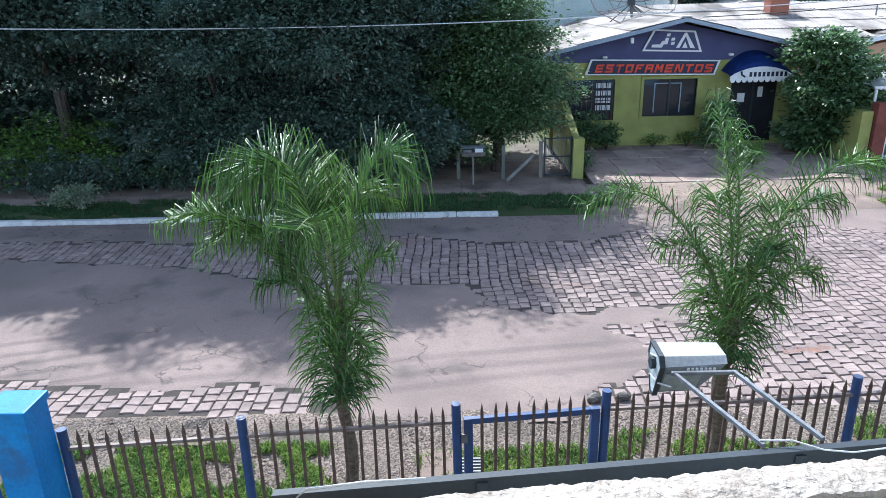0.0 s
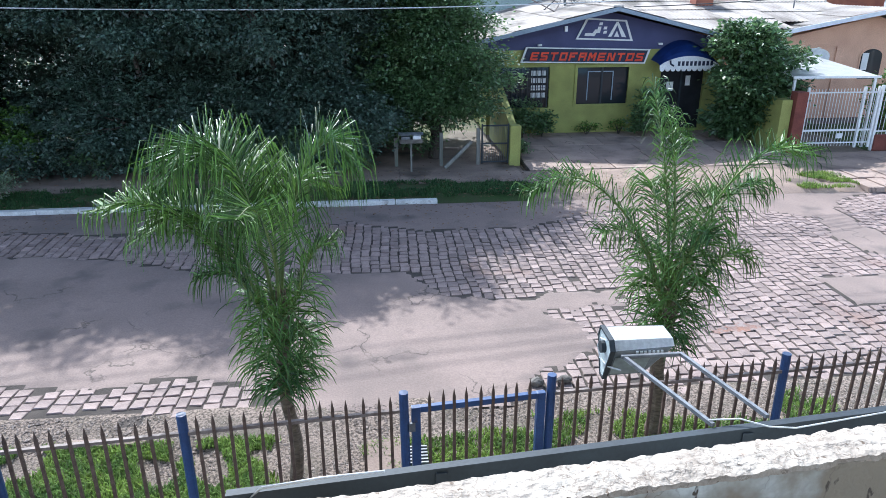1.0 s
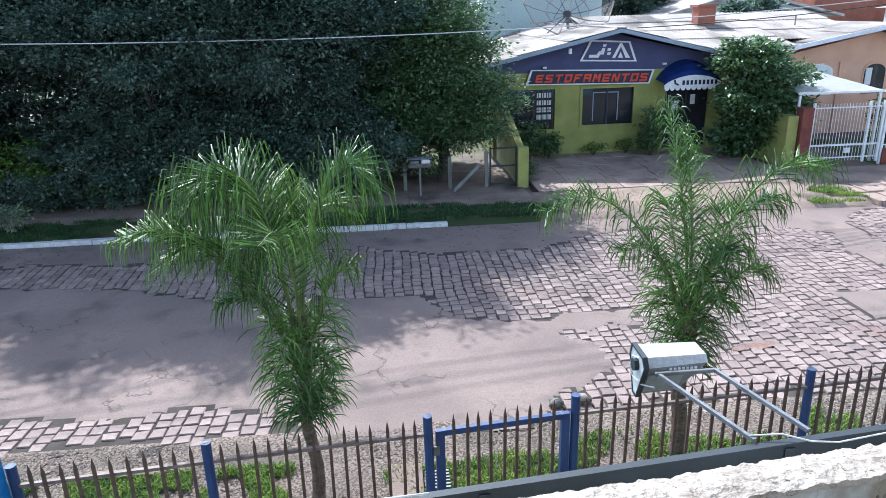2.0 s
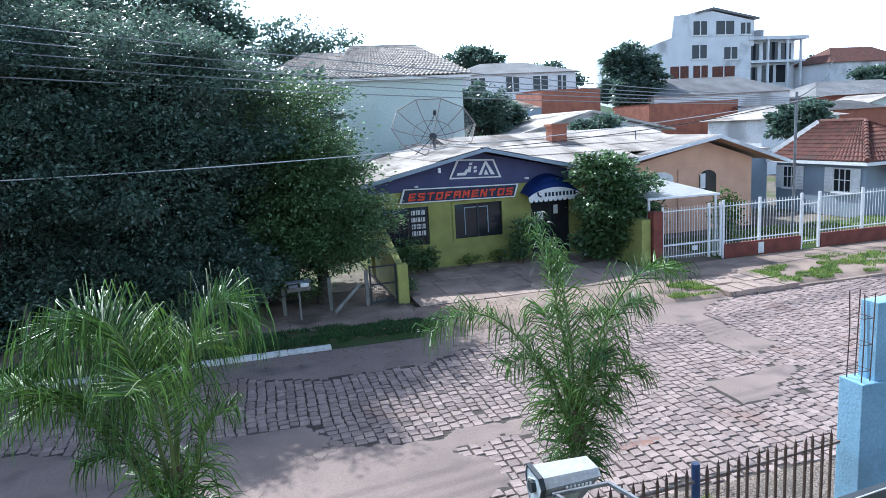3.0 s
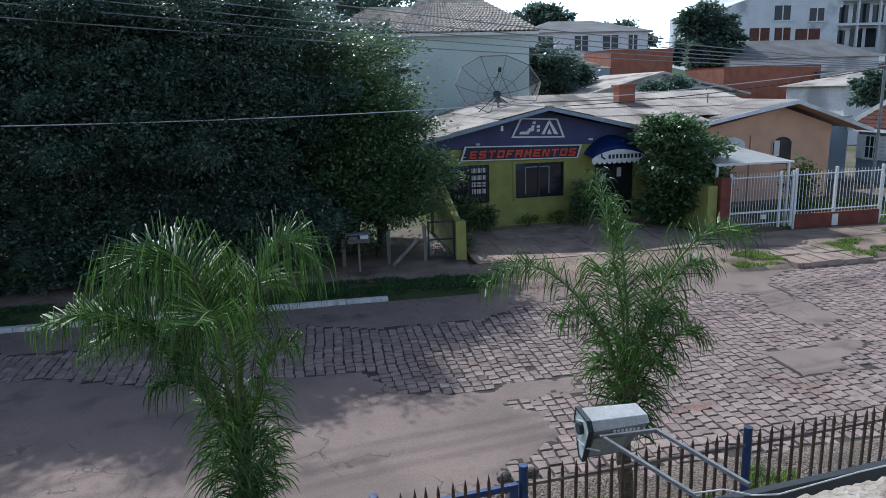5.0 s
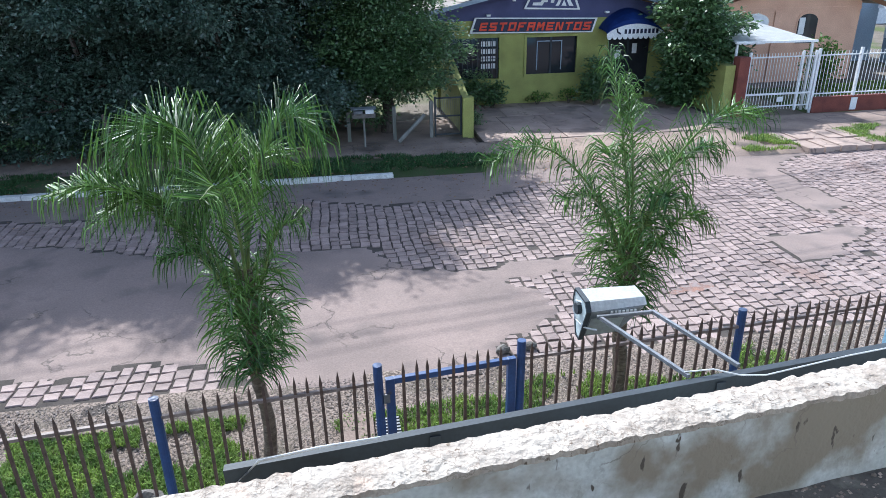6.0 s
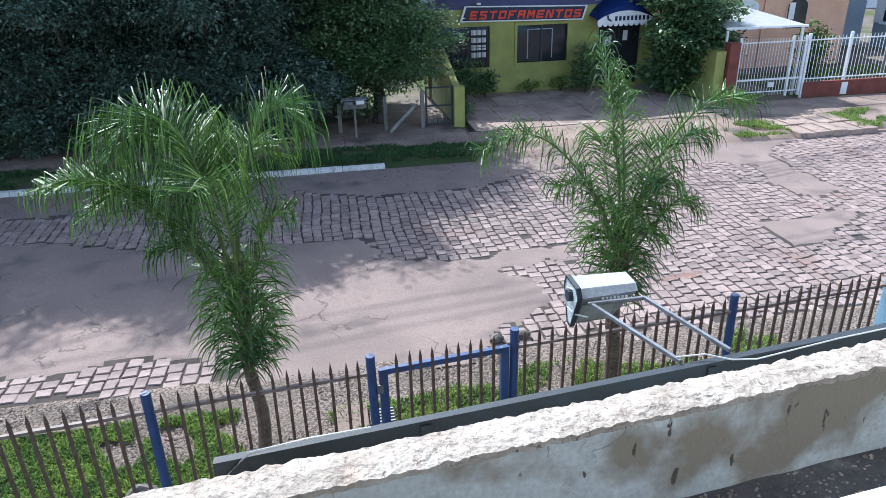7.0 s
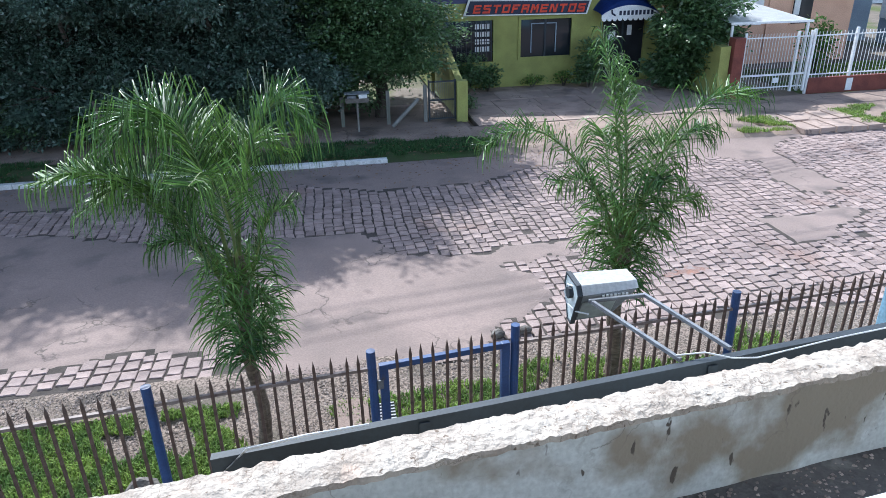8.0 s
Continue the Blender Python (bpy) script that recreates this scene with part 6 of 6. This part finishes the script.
def build_red_house():
    h = thing("grey_house", (0, 0, 0), "grey-blue house with red clay tile hip roof", "house")
    x0, x1, y0, y1, e, top = 22.6, 28.6, 22.15, 27.6, 2.3, 3.78
    part("wall", box(B(), x0 + 0.4, x1 - 0.4, y0 + 0.4, y1 - 0.2, 0, e + 0.04), GREYBLUE, h)
    xm, ya = (x0 + x1) / 2, y0 + 3.0
    front_apex, back_apex = (xm, ya, top), (xm, y1, top)
    corrugated(h, (back_apex, front_apex, (x0, y1, e), (x0, y0, e)), TILE, "roof", 26, 0.045, 10)
    corrugated(h, (front_apex, front_apex, (x0, y0, e), (x1, y0, e)), TILE, "roof", 28, 0.045, 10)
    corrugated(h, (front_apex, back_apex, (x1, y0, e), (x1, y1, e)), TILE, "roof", 26, 0.045, 10)
    for k in range(12):
        u, v = k / 12, (k + 1.15) / 12
        a, b = Vector(front_apex).lerp(Vector((x0, y0, e)), u), Vector(front_apex).lerp(Vector((x0, y0, e)), min(v, 1))
        part("hip_tile", tube(B(), [a + Vector((0, 0, 0.05)), b + Vector((0, 0, 0.075))], [0.085, 0.11], 8), TILE, h)
    for k in range(7):
        a = ya + (y1 - ya) * k / 7
        part("ridge_tile", tube(B(), [(xm, a, top + 0.05), (xm, a + 0.38, top + 0.07)], [0.09, 0.11], 8), TILE, h)
    part("fascia", box(B(), x0 - 0.02, x0 + 0.01, y0, y1, e - 0.14, e - 0.01), WHITE, h)
    part("fascia", box(B(), x0 - 0.02, x1, y0 - 0.025, y0 - 0.001, e - 0.14, e - 0.01), WHITE, h)
    verge = B()
    vs = [verge.verts.new(p) for p in ((x0, y1, e - 0.02), (xm, y1, top - 0.02), (xm, y1 + 0.25, top + 0.14), (x0, y1 + 0.25, e + 0.14))]
    verge.faces.new(vs)
    bmesh.ops.solidify(verge, geom=list(verge.faces), thickness=0.05)
    part("verge_board", verge, WHITE, h, "white painted verge along the gable")
    part("gable", prism(B(), [(x0 + 0.4, e), (x1 - 0.4, e), (xm, top - 0.1)], y1 - 0.4, y1 - 0.2), GREYBLUE, h)
    side_window(h, x0 + 0.4, 23.25, 24.08, 1.05, 1.95)
    side_window(h, x0 + 0.4, 26.2, 26.9, 1.05, 1.95)
    window_at(h, 25.2, 26.0, 1.05, 1.95, y0 + 0.4, WHITE, False, 1)
    bm = B()
    c = [bm.verts.new(p) for p in ((23.2, y0 - 1.5, 1.92), (28.2, y0 - 1.5, 1.92), (28.2, y0 + 0.39, 2.2), (23.2, y0 + 0.39, 2.2))]
    bm.faces.new(c)
    bmesh.ops.solidify(bm, geom=list(bm.faces), thickness=0.08)
    part("porch_roof", bm, TILE, h)
    for x in (23.4, 25.6, 27.8):
        part("porch_post", box(B(), x, x + 0.09, y0 - 1.4, y0 - 1.31, 0, 1.86), WHITE, h)
    wing = thing("grey_annex", (0, 0, 0), "grey plastered annex between two houses", "house")
    part("wall", box(B(), 18.9, 22.9, 27.9, 33, 0, 2.7), GREYBLUE, wing)
    window_at(wing, 20.6, 21.2, 1.2, 2.2, 27.9, WHITE, False, 0)
    part("roof", box(B(), 18.87, 23.0, 27.85, 33.2, 2.7, 2.8), FIBRE, wing)


build_red_house()
patch_sheet("lawn", 13.7, 30, 18.95, 22.6, 0.12, GRASS_SOIL, "short green front lawn behind the white fence", "lawn")
blades("lawn_grass", [(15.8, 28, 19.0, 22.5, 30000, -0.2)], "short sunlit lawn grass", tall=(0.05, 0.12), wide=0.012, seed=8, z=0.12)


def build_white_fence():
    fence = thing("white_fence", (0, 0, 0), "white barred steel fence on a brick-red plinth", "fence")
    y = 18.8
    bm = box(B(), -0.0055, 0.0055, -0.0055, 0.0055, 0, 1.0)
    bar = mesh_of("bar", bm, WHITE)

    def run(owner, x0, x1, z0, z1, gap=0.115):
        for z in (z0 + 0.08, z1 - 0.12):
            part("rail", box(B(), x0, x1, y - 0.015, y + 0.015, z, z + 0.03), WHITE, owner)
        n = max(2, round((x1 - x0) / gap))
        for i in range(n + 1):
            shared("bar", bar, owner, pose(x0 + (x1 - x0) * i / n, y, z0) @ Matrix.Diagonal((1, 1, z1 - z0, 1)))

    for x0, x1 in ((13.62, 16.45), (17.25, 20.6), (20.7, 29.0)):
        part("plinth", box(B(), x0, x1, y - 0.08, y + 0.08, 0.05, 0.5, 0.01), BRICKRED, fence)
        run(fence, x0, x1, 0.5, 1.78)
    for x in (13.6, 14.93, 16.5, 17.2, 18.9, 20.6):
        part("post", box(B(), x - 0.035, x + 0.035, y - 0.035, y + 0.035, 0.05, 1.86, 0.004), WHITE, fence)
    part("plinth_post", box(B(), 14.83, 15.03, y - 0.1, y - 0.085, 0.1, 0.45), WHITE, fence)
    small = thing("pedestrian_gate", (0, 0, 0), "white barred pedestrian gate, closed", "gate")
    run(small, 16.58, 17.12, 0.2, 1.6)
    drive = thing("carport_gate", (0, 0, 0), "white barred sliding carport gate, closed", "gate")
    run(drive, 11.5, 13.5, 0.2, 1.78, 0.09)
    part("mid_rail", box(B(), 11.5, 13.5, y - 0.018, y + 0.018, 0.62, 0.67), WHITE, drive)
    for x in (11.48, 13.1, 13.5):
        part("stile", box(B(), x - 0.03, x + 0.03, y - 0.03, y + 0.03, 0.15, 1.82), WHITE, drive)
    part("name_plate", box(B(), 12.5, 12.68, y - 0.03, y - 0.02, 0.42, 0.56), WHITE, drive)
    pier = thing("gate_pier", (0, 0, 0), "brick-red painted gate pier", "pier")
    part("shaft", box(B(), 11.08, 11.4, y - 0.16, y + 0.16, 0.05, 1.72, 0.012), BRICKRED, pier)
    wall = thing("side_wall", (0, 0, 0), "olive green yard side wall", "wall")
    part("wall_body", box(B(), 10.75, 11.05, y - 0.05, 21.8, 0.05, 1.5, 0.01), OLIVE, wall)
    cp = thing("carport", (0, 0, 0), "white flat carport roof on slim posts", "carport")
    part("roof", prism(B(), [(11.2, 2.02), (13.75, 2.0), (13.75, 2.06), (11.2, 2.08)], 19.15, 19.2), WHITE, cp)
    bm = B()
    c = [bm.verts.new(p) for p in ((11.2, 19.2, 2.06), (13.75, 19.2, 2.04), (13.75, 23.2, 2.36), (11.2, 23.2, 2.38))]
    bm.faces.new(c)
    bmesh.ops.solidify(bm, geom=list(bm.faces), thickness=0.05)
    part("roof_sheet", bm, WHITE, cp)
    for x, yy in ((11.3, 19.25), (13.65, 19.25), (11.3, 22.9), (13.65, 22.9)):
        part("post", box(B(), x - 0.03, x + 0.03, yy - 0.03, yy + 0.03, 0.05, 2.05), WHITE, cp)


build_white_fence()


def hip(parent, x0, x1, y0, y1, z, rise, inset, mat, waves, rows, amp=0.05, name="roof"):
    """A hip roof of barrel tiles in four planes."""
    ym = (y0 + y1) / 2
    a, b = (x0 + inset, ym, z + rise), (x1 - inset, ym, z + rise)
    corrugated(parent, (a, b, (x0, y0, z), (x1, y0, z)), mat, name, waves, amp, rows)
    corrugated(parent, (b, a, (x1, y1, z), (x0, y1, z)), mat, name, waves, amp, rows)
    corrugated(parent, (a, a, (x0, y1, z), (x0, y0, z)), mat, name, waves, amp, rows)
    corrugated(parent, (b, b, (x1, y0, z), (x1, y1, z)), mat, name, waves, amp, rows)
    part("ridge_cap", tube(B(), [(a[0], a[1], a[2] + 0.04), (b[0], b[1], b[2] + 0.04)], 0.11, 6), mat, parent)


def build_mint_house():
    h = thing("mint_house", (0, 0, 0), "tall pale mint house with weathered tile hip roofs", "house")
    h.location.x = -0.58
    part("wall", box(B(), 1.5, 10.4, 33.0, 41.0, -0.1, 6.85), MINT, h)
    part("eave", box(B(), 1.1, 10.75, 32.6, 41.4, 6.85, 6.98), WHITE, h)
    hip(h, 4.0, 10.8, 32.5, 40.5, 6.98, 1.75, 1.7, OLDTILE, 30, 16, 0.07)
    hip(h, 1.0, 7.5, 32.55, 39.5, 6.97, 1.4, 2.2, OLDTILE, 28, 15, 0.07)
    part("vent", box(B(), 1.25, 1.49, 33.2, 33.9, 5.9, 6.5), DARK, h)


build_mint_house()


def simple_house(name, label, x0, x1, y0, y1, z0, z1, wall, roof, rise, wins, style="hip", over=0.4, wz=(0.9, 2.1)):
    h = thing(name, (0, 0, 0), label, "house")
    part("wall", box(B(), x0, x1, y0, y1, z0 - 1.5, z1), wall, h)
    if style == "hip":
        bm = B()
        a = [(x0 - over, y0 - over), (x1 + over, y0 - over), (x1 + over, y1 + over), (x0 - over, y1 + over)]
        low = [bm.verts.new((x, y, z1)) for x, y in a]
        ins = min(x1 - x0, y1 - y0) * 0.45
        top = [bm.verts.new((x0 + ins, (y0 + y1) / 2, z1 + rise)), bm.verts.new((x1 - ins, (y0 + y1) / 2, z1 + rise))]
        for f in ((low[0], low[1], top[1], top[0]), (low[1], low[2], top[1]), (low[2], low[3], top[0], top[1]), (low[3], low[0], top[0])):
            bm.faces.new(f)
        bm.faces.new(low[::-1])
        part("roof", bm, roof, h)
    elif style == "gable":
        xm = (x0 + x1) / 2
        part("roof", prism(B(), [(x0 - over, z1 - 0.1), (xm, z1 + rise), (x1 + over, z1 - 0.1), (x1 + over, z1 + 0.02), (xm, z1 + rise + 0.14), (x0 - over, z1 + 0.02)], y0 - over, y1), roof, h)
        part("gable", prism(B(), [(x0, z1), (x1, z1), (xm, z1 + rise)], y0, y0 + 0.2), wall, h)
    elif style == "shed":
        bm = B()
        c = [bm.verts.new(p) for p in ((x0 - over, y0 - over, z1), (x1 + over, y0 - over, z1), (x1 + over, y1 + over, z1 + rise), (x0 - over, y1 + over, z1 + rise))]
        bm.faces.new(c)
        bmesh.ops.solidify(bm, geom=list(bm.faces), thickness=0.15)
        part("roof", bm, roof, h)
    for a, b, c, d in wins:
        w = part("window", box(B(), a, b, y0 - 0.05, y0 - 0.01, c, d), GLASS, h)
        part("frame", box(B(), a - 0.12, b + 0.12, y0 - 0.08, y0 - 0.055, d, d + 0.12), WHITE, w)
        part("sill", box(B(), a - 0.12, b + 0.12, y0 - 0.12, y0 - 0.055, c - 0.1, c), WHITE, w)
        part("mullion", box(B(), (a + b) / 2 - 0.05, (a + b) / 2 + 0.05, y0 - 0.08, y0 - 0.055, c, d), WHITE, w)
    return h


simple_house("white_villa", "white two-storey villa with grey hip roof on the slope", 17.7, 29.1, 60, 68, 4, 9.0, PALEWALL, GREYROOF, 1.3, [(19.0, 20.3, 7.3, 8.7), (22.3, 23.5, 7.4, 8.7), (24.9, 26.3, 7.5, 8.7), (27.3, 28.1, 6.6, 8.7)])
simple_house("brick_house", "low raw brick house with flat top", 20.0, 24.6, 47, 52, 3, 6.8, RAWBRICK, RAWBRICK, 0.1, [], "shed", 0.05)
simple_house("grey_shed", "grey rendered shed with lean-to roof", 17.0, 19.97, 47, 52, 3, 5.6, GREYBLUE, FIBRE, 0.8, [(18.2, 18.7, 4.0, 5.0)], "shed", 0.2)
simple_house("gabled_house", "pale house with low white gable roof", 14.2, 23.8, 38, 46, 0, 3.75, PALEWALL, FIBRE, 1.2, [], "gable", 0.6)
simple_house("brick_workshop", "raw brick workshop with flat parapet", 31.7, 40.3, 52, 58, 2, 5.55, RAWBRICK, RAWBRICK, 0.05, [], "shed", 0.05)
simple_house("pale_bungalow", "pale bungalow with light metal roof", 34.4, 41.0, 42, 48, 0, 3.9, PALEWALL, FIBRE, 0.9, [], "hip", 0.5)
simple_house("grey_roof_house", "long low house under a grey roof", 38.5, 54.5, 62, 70, 4, 6.4, PALEWALL, GREYROOF, 1.9, [], "hip", 0.5)
simple_house("dark_roof_house", "low house under a dark brown roof", 56, 72, 60, 68, 3, 5.6, RAWBRICK, GREYROOF, 1.6, [], "hip", 0.5)
simple_house("teal_house", "small teal house with pale lean-to roof", 55.5, 62, 54, 59, 2, 4.4, MINT, FIBRE, 0.9, [(58.2, 59.4, 2.9, 4.0)], "gable", 0.6)
simple_house("tile_roof_house", "distant house with red tile roof", 82, 96, 85, 92, 6, 10.8, PALEWALL, TILE, 2.4, [], "hip", 0.6)
simple_house("brick_tower_house", "distant brick house with white gable", 92, 102, 80, 88, 6, 10.0, PALEWALL, RAWBRICK, 3.0, [], "gable", 0.4)
simple_house("low_brick_wall_house", "low brick outbuilding behind the red roof", 40, 52, 48, 52, 2, 4.2, RAWBRICK, GREYROOF, 0.8, [], "shed", 0.3)


def build_white_block():
    h = thing("apartment_building", (2.4, 0, 0), "unfinished white four-storey building on the hill", "building")
    y = 90
    part("wall", prism(B(), [(52.0, 2), (70.0, 2), (70.0, 14.0), (70.5, 14.0), (70.5, 17.6), (63.3, 19.0), (57.0, 18.4), (56.6, 15.4), (52.0, 14.0)], y, y + 14), PALEWALL, h)
    part("wing", box(B(), 70.0, 79.0, y + 1.5, y + 14, 2, 14.8), PALEWALL, h)
    part("slab", box(B(), 69.5, 80.0, y - 0.4, y + 14.2, 14.8, 15.3), PALEWALL, h)
    part("slab", box(B(), 69.8, 79.5, y - 0.3, y + 1.4, 11.5, 11.8), PALEWALL, h)
    part("low_wing", box(B(), 79.0, 85.0, y + 2, y + 12, 2, 11.6), PALEWALL, h)
    part("roof_slab", prism(B(), [(60.5, 18.55), (63.3, 19.15), (71.2, 17.75), (71.2, 18.0), (63.3, 19.5), (60.5, 18.9)], y - 0.3, y + 14), GREYROOF, h)
    for x0, x1, z0, z1 in ((60.2, 62.4, 15.7, 17.6), (64.0, 67.0, 15.7, 17.6), (68.2, 69.8, 15.7, 17.3), (60.0, 62.4, 12.4, 14.3), (65.4, 67.6, 12.2, 13.9), (56.4, 59.4, 9.6, 11.4), (60.2, 62.6, 9.6, 11.4), (63.4, 67.2, 9.4, 11.2)):
        w = part("window", box(B(), x0, x1, y - 0.06, y - 0.01, z0, z1), TILE if z1 < 11.6 else GLASS, h)
        part("mullion", box(B(), (x0 + x1) / 2 - 0.08, (x0 + x1) / 2 + 0.08, y - 0.1, y - 0.062, z0, z1), WHITE, w)
        part("sill", box(B(), x0 - 0.2, x1 + 0.2, y - 0.2, y - 0.062, z0 - 0.2, z0), WHITE, w)
    for x0, x1, z0, z1 in ((71.0, 72.6, 12.0, 14.4), (73.4, 76.0, 12.0, 14.6), (76.6, 78.4, 12.0, 14.4), (73.2, 75.2, 8.6, 11.2), (75.8, 77.6, 8.6, 11.2), (70.8, 72.4, 8.8, 11.0)):
        part("opening", box(B(), x0, x1, y + 1.44, y + 1.49, z0, z1), GLASS, h)
    for x in (72.8, 76.3, 78.7):
        part("column", box(B(), x, x + 0.3, y - 0.2, y + 0.1, 8.0, 14.8), PALEWALL, h)
    part("tank", tube(B(), [(74, y + 4, 15.3), (74, y + 4, 16.6)], 1.2, 12), GALV, h)


build_white_block()

# distant trees
far = random.Random(77)
for x, y, z, r, ht in ((4.5, 60, 5.2, 3.9, 9.5), (22.0, 85, 6, 3.2, 8.0), (27.5, 85, 6, 3.0, 9.0), (38.0, 85, 6, 3.2, 7.0), (38.0, 66, 4, 2.3, 8.6), (38.6, 65, 4, 2.1, 7.0), (37.6, 64, 4, 2.1, 5.4), (13.5, 42, 1, 1.9, 6.8), (15.0, 44, 1, 1.8, 6.2), (80.5, 75, 5, 3.0, 5.4), (88, 92, 7, 4, 6.0), (47.0, 84, 6, 2.2, 4.6), (105, 78, 5, 6.5, 11), (17.9, 34.5, 1, 1.5, 4.6), (30.3, 34, 0.8, 1.5, 5.0)):
    tree((x, y, z - 1), "distant dark green tree among the houses", [((0, 0, ht - r * 0.45), (r, r * 0.8, r * 0.5)), ((r * 0.5, 0, ht - r * 0.9), (r * 0.7, r * 0.6, r * 0.55)), ((-r * 0.5, 0, ht - r * 0.8), (r * 0.7, r * 0.6, r * 0.55))], 0.0042 * math.hypot(x, y) + 0.06, 10000, LEAFDARK, int(x * 13 + y), 0.16)


def poles_and_wires():
    pole = thing("utility_pole", (7.64, 7.15, 0), "thick weathered grey wooden utility pole", "pole")
    part("shaft", tube(B(), [(0, 0, -0.05), (-0.02, 0, 2.5), (-0.05, 0, 5.55)], [0.11, 0.098, 0.082], 14), POLEWOOD, pole)
    part("band", tube(B(), [(-0.045, 0, 4.9), (-0.045, 0, 4.95)], 0.095, 14), GALV, pole)
    far_pole = thing("street_pole", (24.4, 20.0, 0), "grey street pole with wooden crossarm", "pole")
    part("shaft", tube(B(), [(0, 0, -0.05), (0.1, 0, 8.4)], [0.16, 0.11], 10), POLEWOOD, far_pole)
    part("crossarm", box(B(), -1.0, 1.1, -0.06, 0.06, 7.95, 8.08), POLEWOOD, far_pole)
    for x in (-0.9, -0.3, 0.5, 1.0):
        part("insulator", tube(B(), [(x, 0, 8.08), (x, 0, 8.24)], 0.05, 8), GALV, far_pole)
    mast = thing("service_mast", (17.5, 20.25, 0.1), "slim grey steel service mast behind the fence", "pole")
    part("shaft", tube(B(), [(0, 0, 0), (0, 0, 4.95)], 0.045, 8), GALV, mast)
    part("bracket", box(B(), -0.15, 0.15, -0.03, 0.03, 4.7, 4.76), GALV, mast)

    def wire(name, a, b, sag, r, mat, label):
        a, b = Vector(a), Vector(b)
        pts = [a.lerp(b, i / 24) + Vector((0, 0, -sag * 4 * (i / 24) * (1 - i / 24))) for i in range(25)]
        solid(name, tube(B(), pts, r, 5), mat, label, "wire", group="overhead lines" if "line" in name else "", smooth=True)

    for k, (za, xb, zb) in enumerate(((9.5, 23.6, 8.2), (9.25, 24.2, 8.2), (8.9, 24.9, 8.2))):
        wire("power_line", (-16, 15.2 + 0.25 * k, za), (xb, 20, zb), 0.35, 0.012, WIRE, "black overhead power line crossing the street view")
    for k, (za, zb) in enumerate(((7.95, 4.85), (7.55, 4.8), (7.25, 4.75), (6.95, 4.7), (6.6, 4.65))):
        wire("telephone_line", (-16, 13.8 + 0.1 * k, za + 0.45), (17.5, 20.25, zb), 0.3, 0.013, CABLEGREY, "grey telephone line above the gardens")
    wire("service_cable", (17.5, 20.25, 4.7), (7.2, SY - 0.7, 3.85), 0.15, 0.014, WIRE, "black service cable to the shop roof")
    wire("service_cable", (17.5, 20.25, 4.85), (60, 62, 9.5), 0.6, 0.02, WIRE, "service cable rising to the hill")
    wire("pale_cable", (-16, 14.2, 4.5), (24.4, 20.0, 5.6), 1.0, 0.012, PALEWIRE, "pale sunlit cable slung along the street")


poles_and_wires()
build_cobbles()
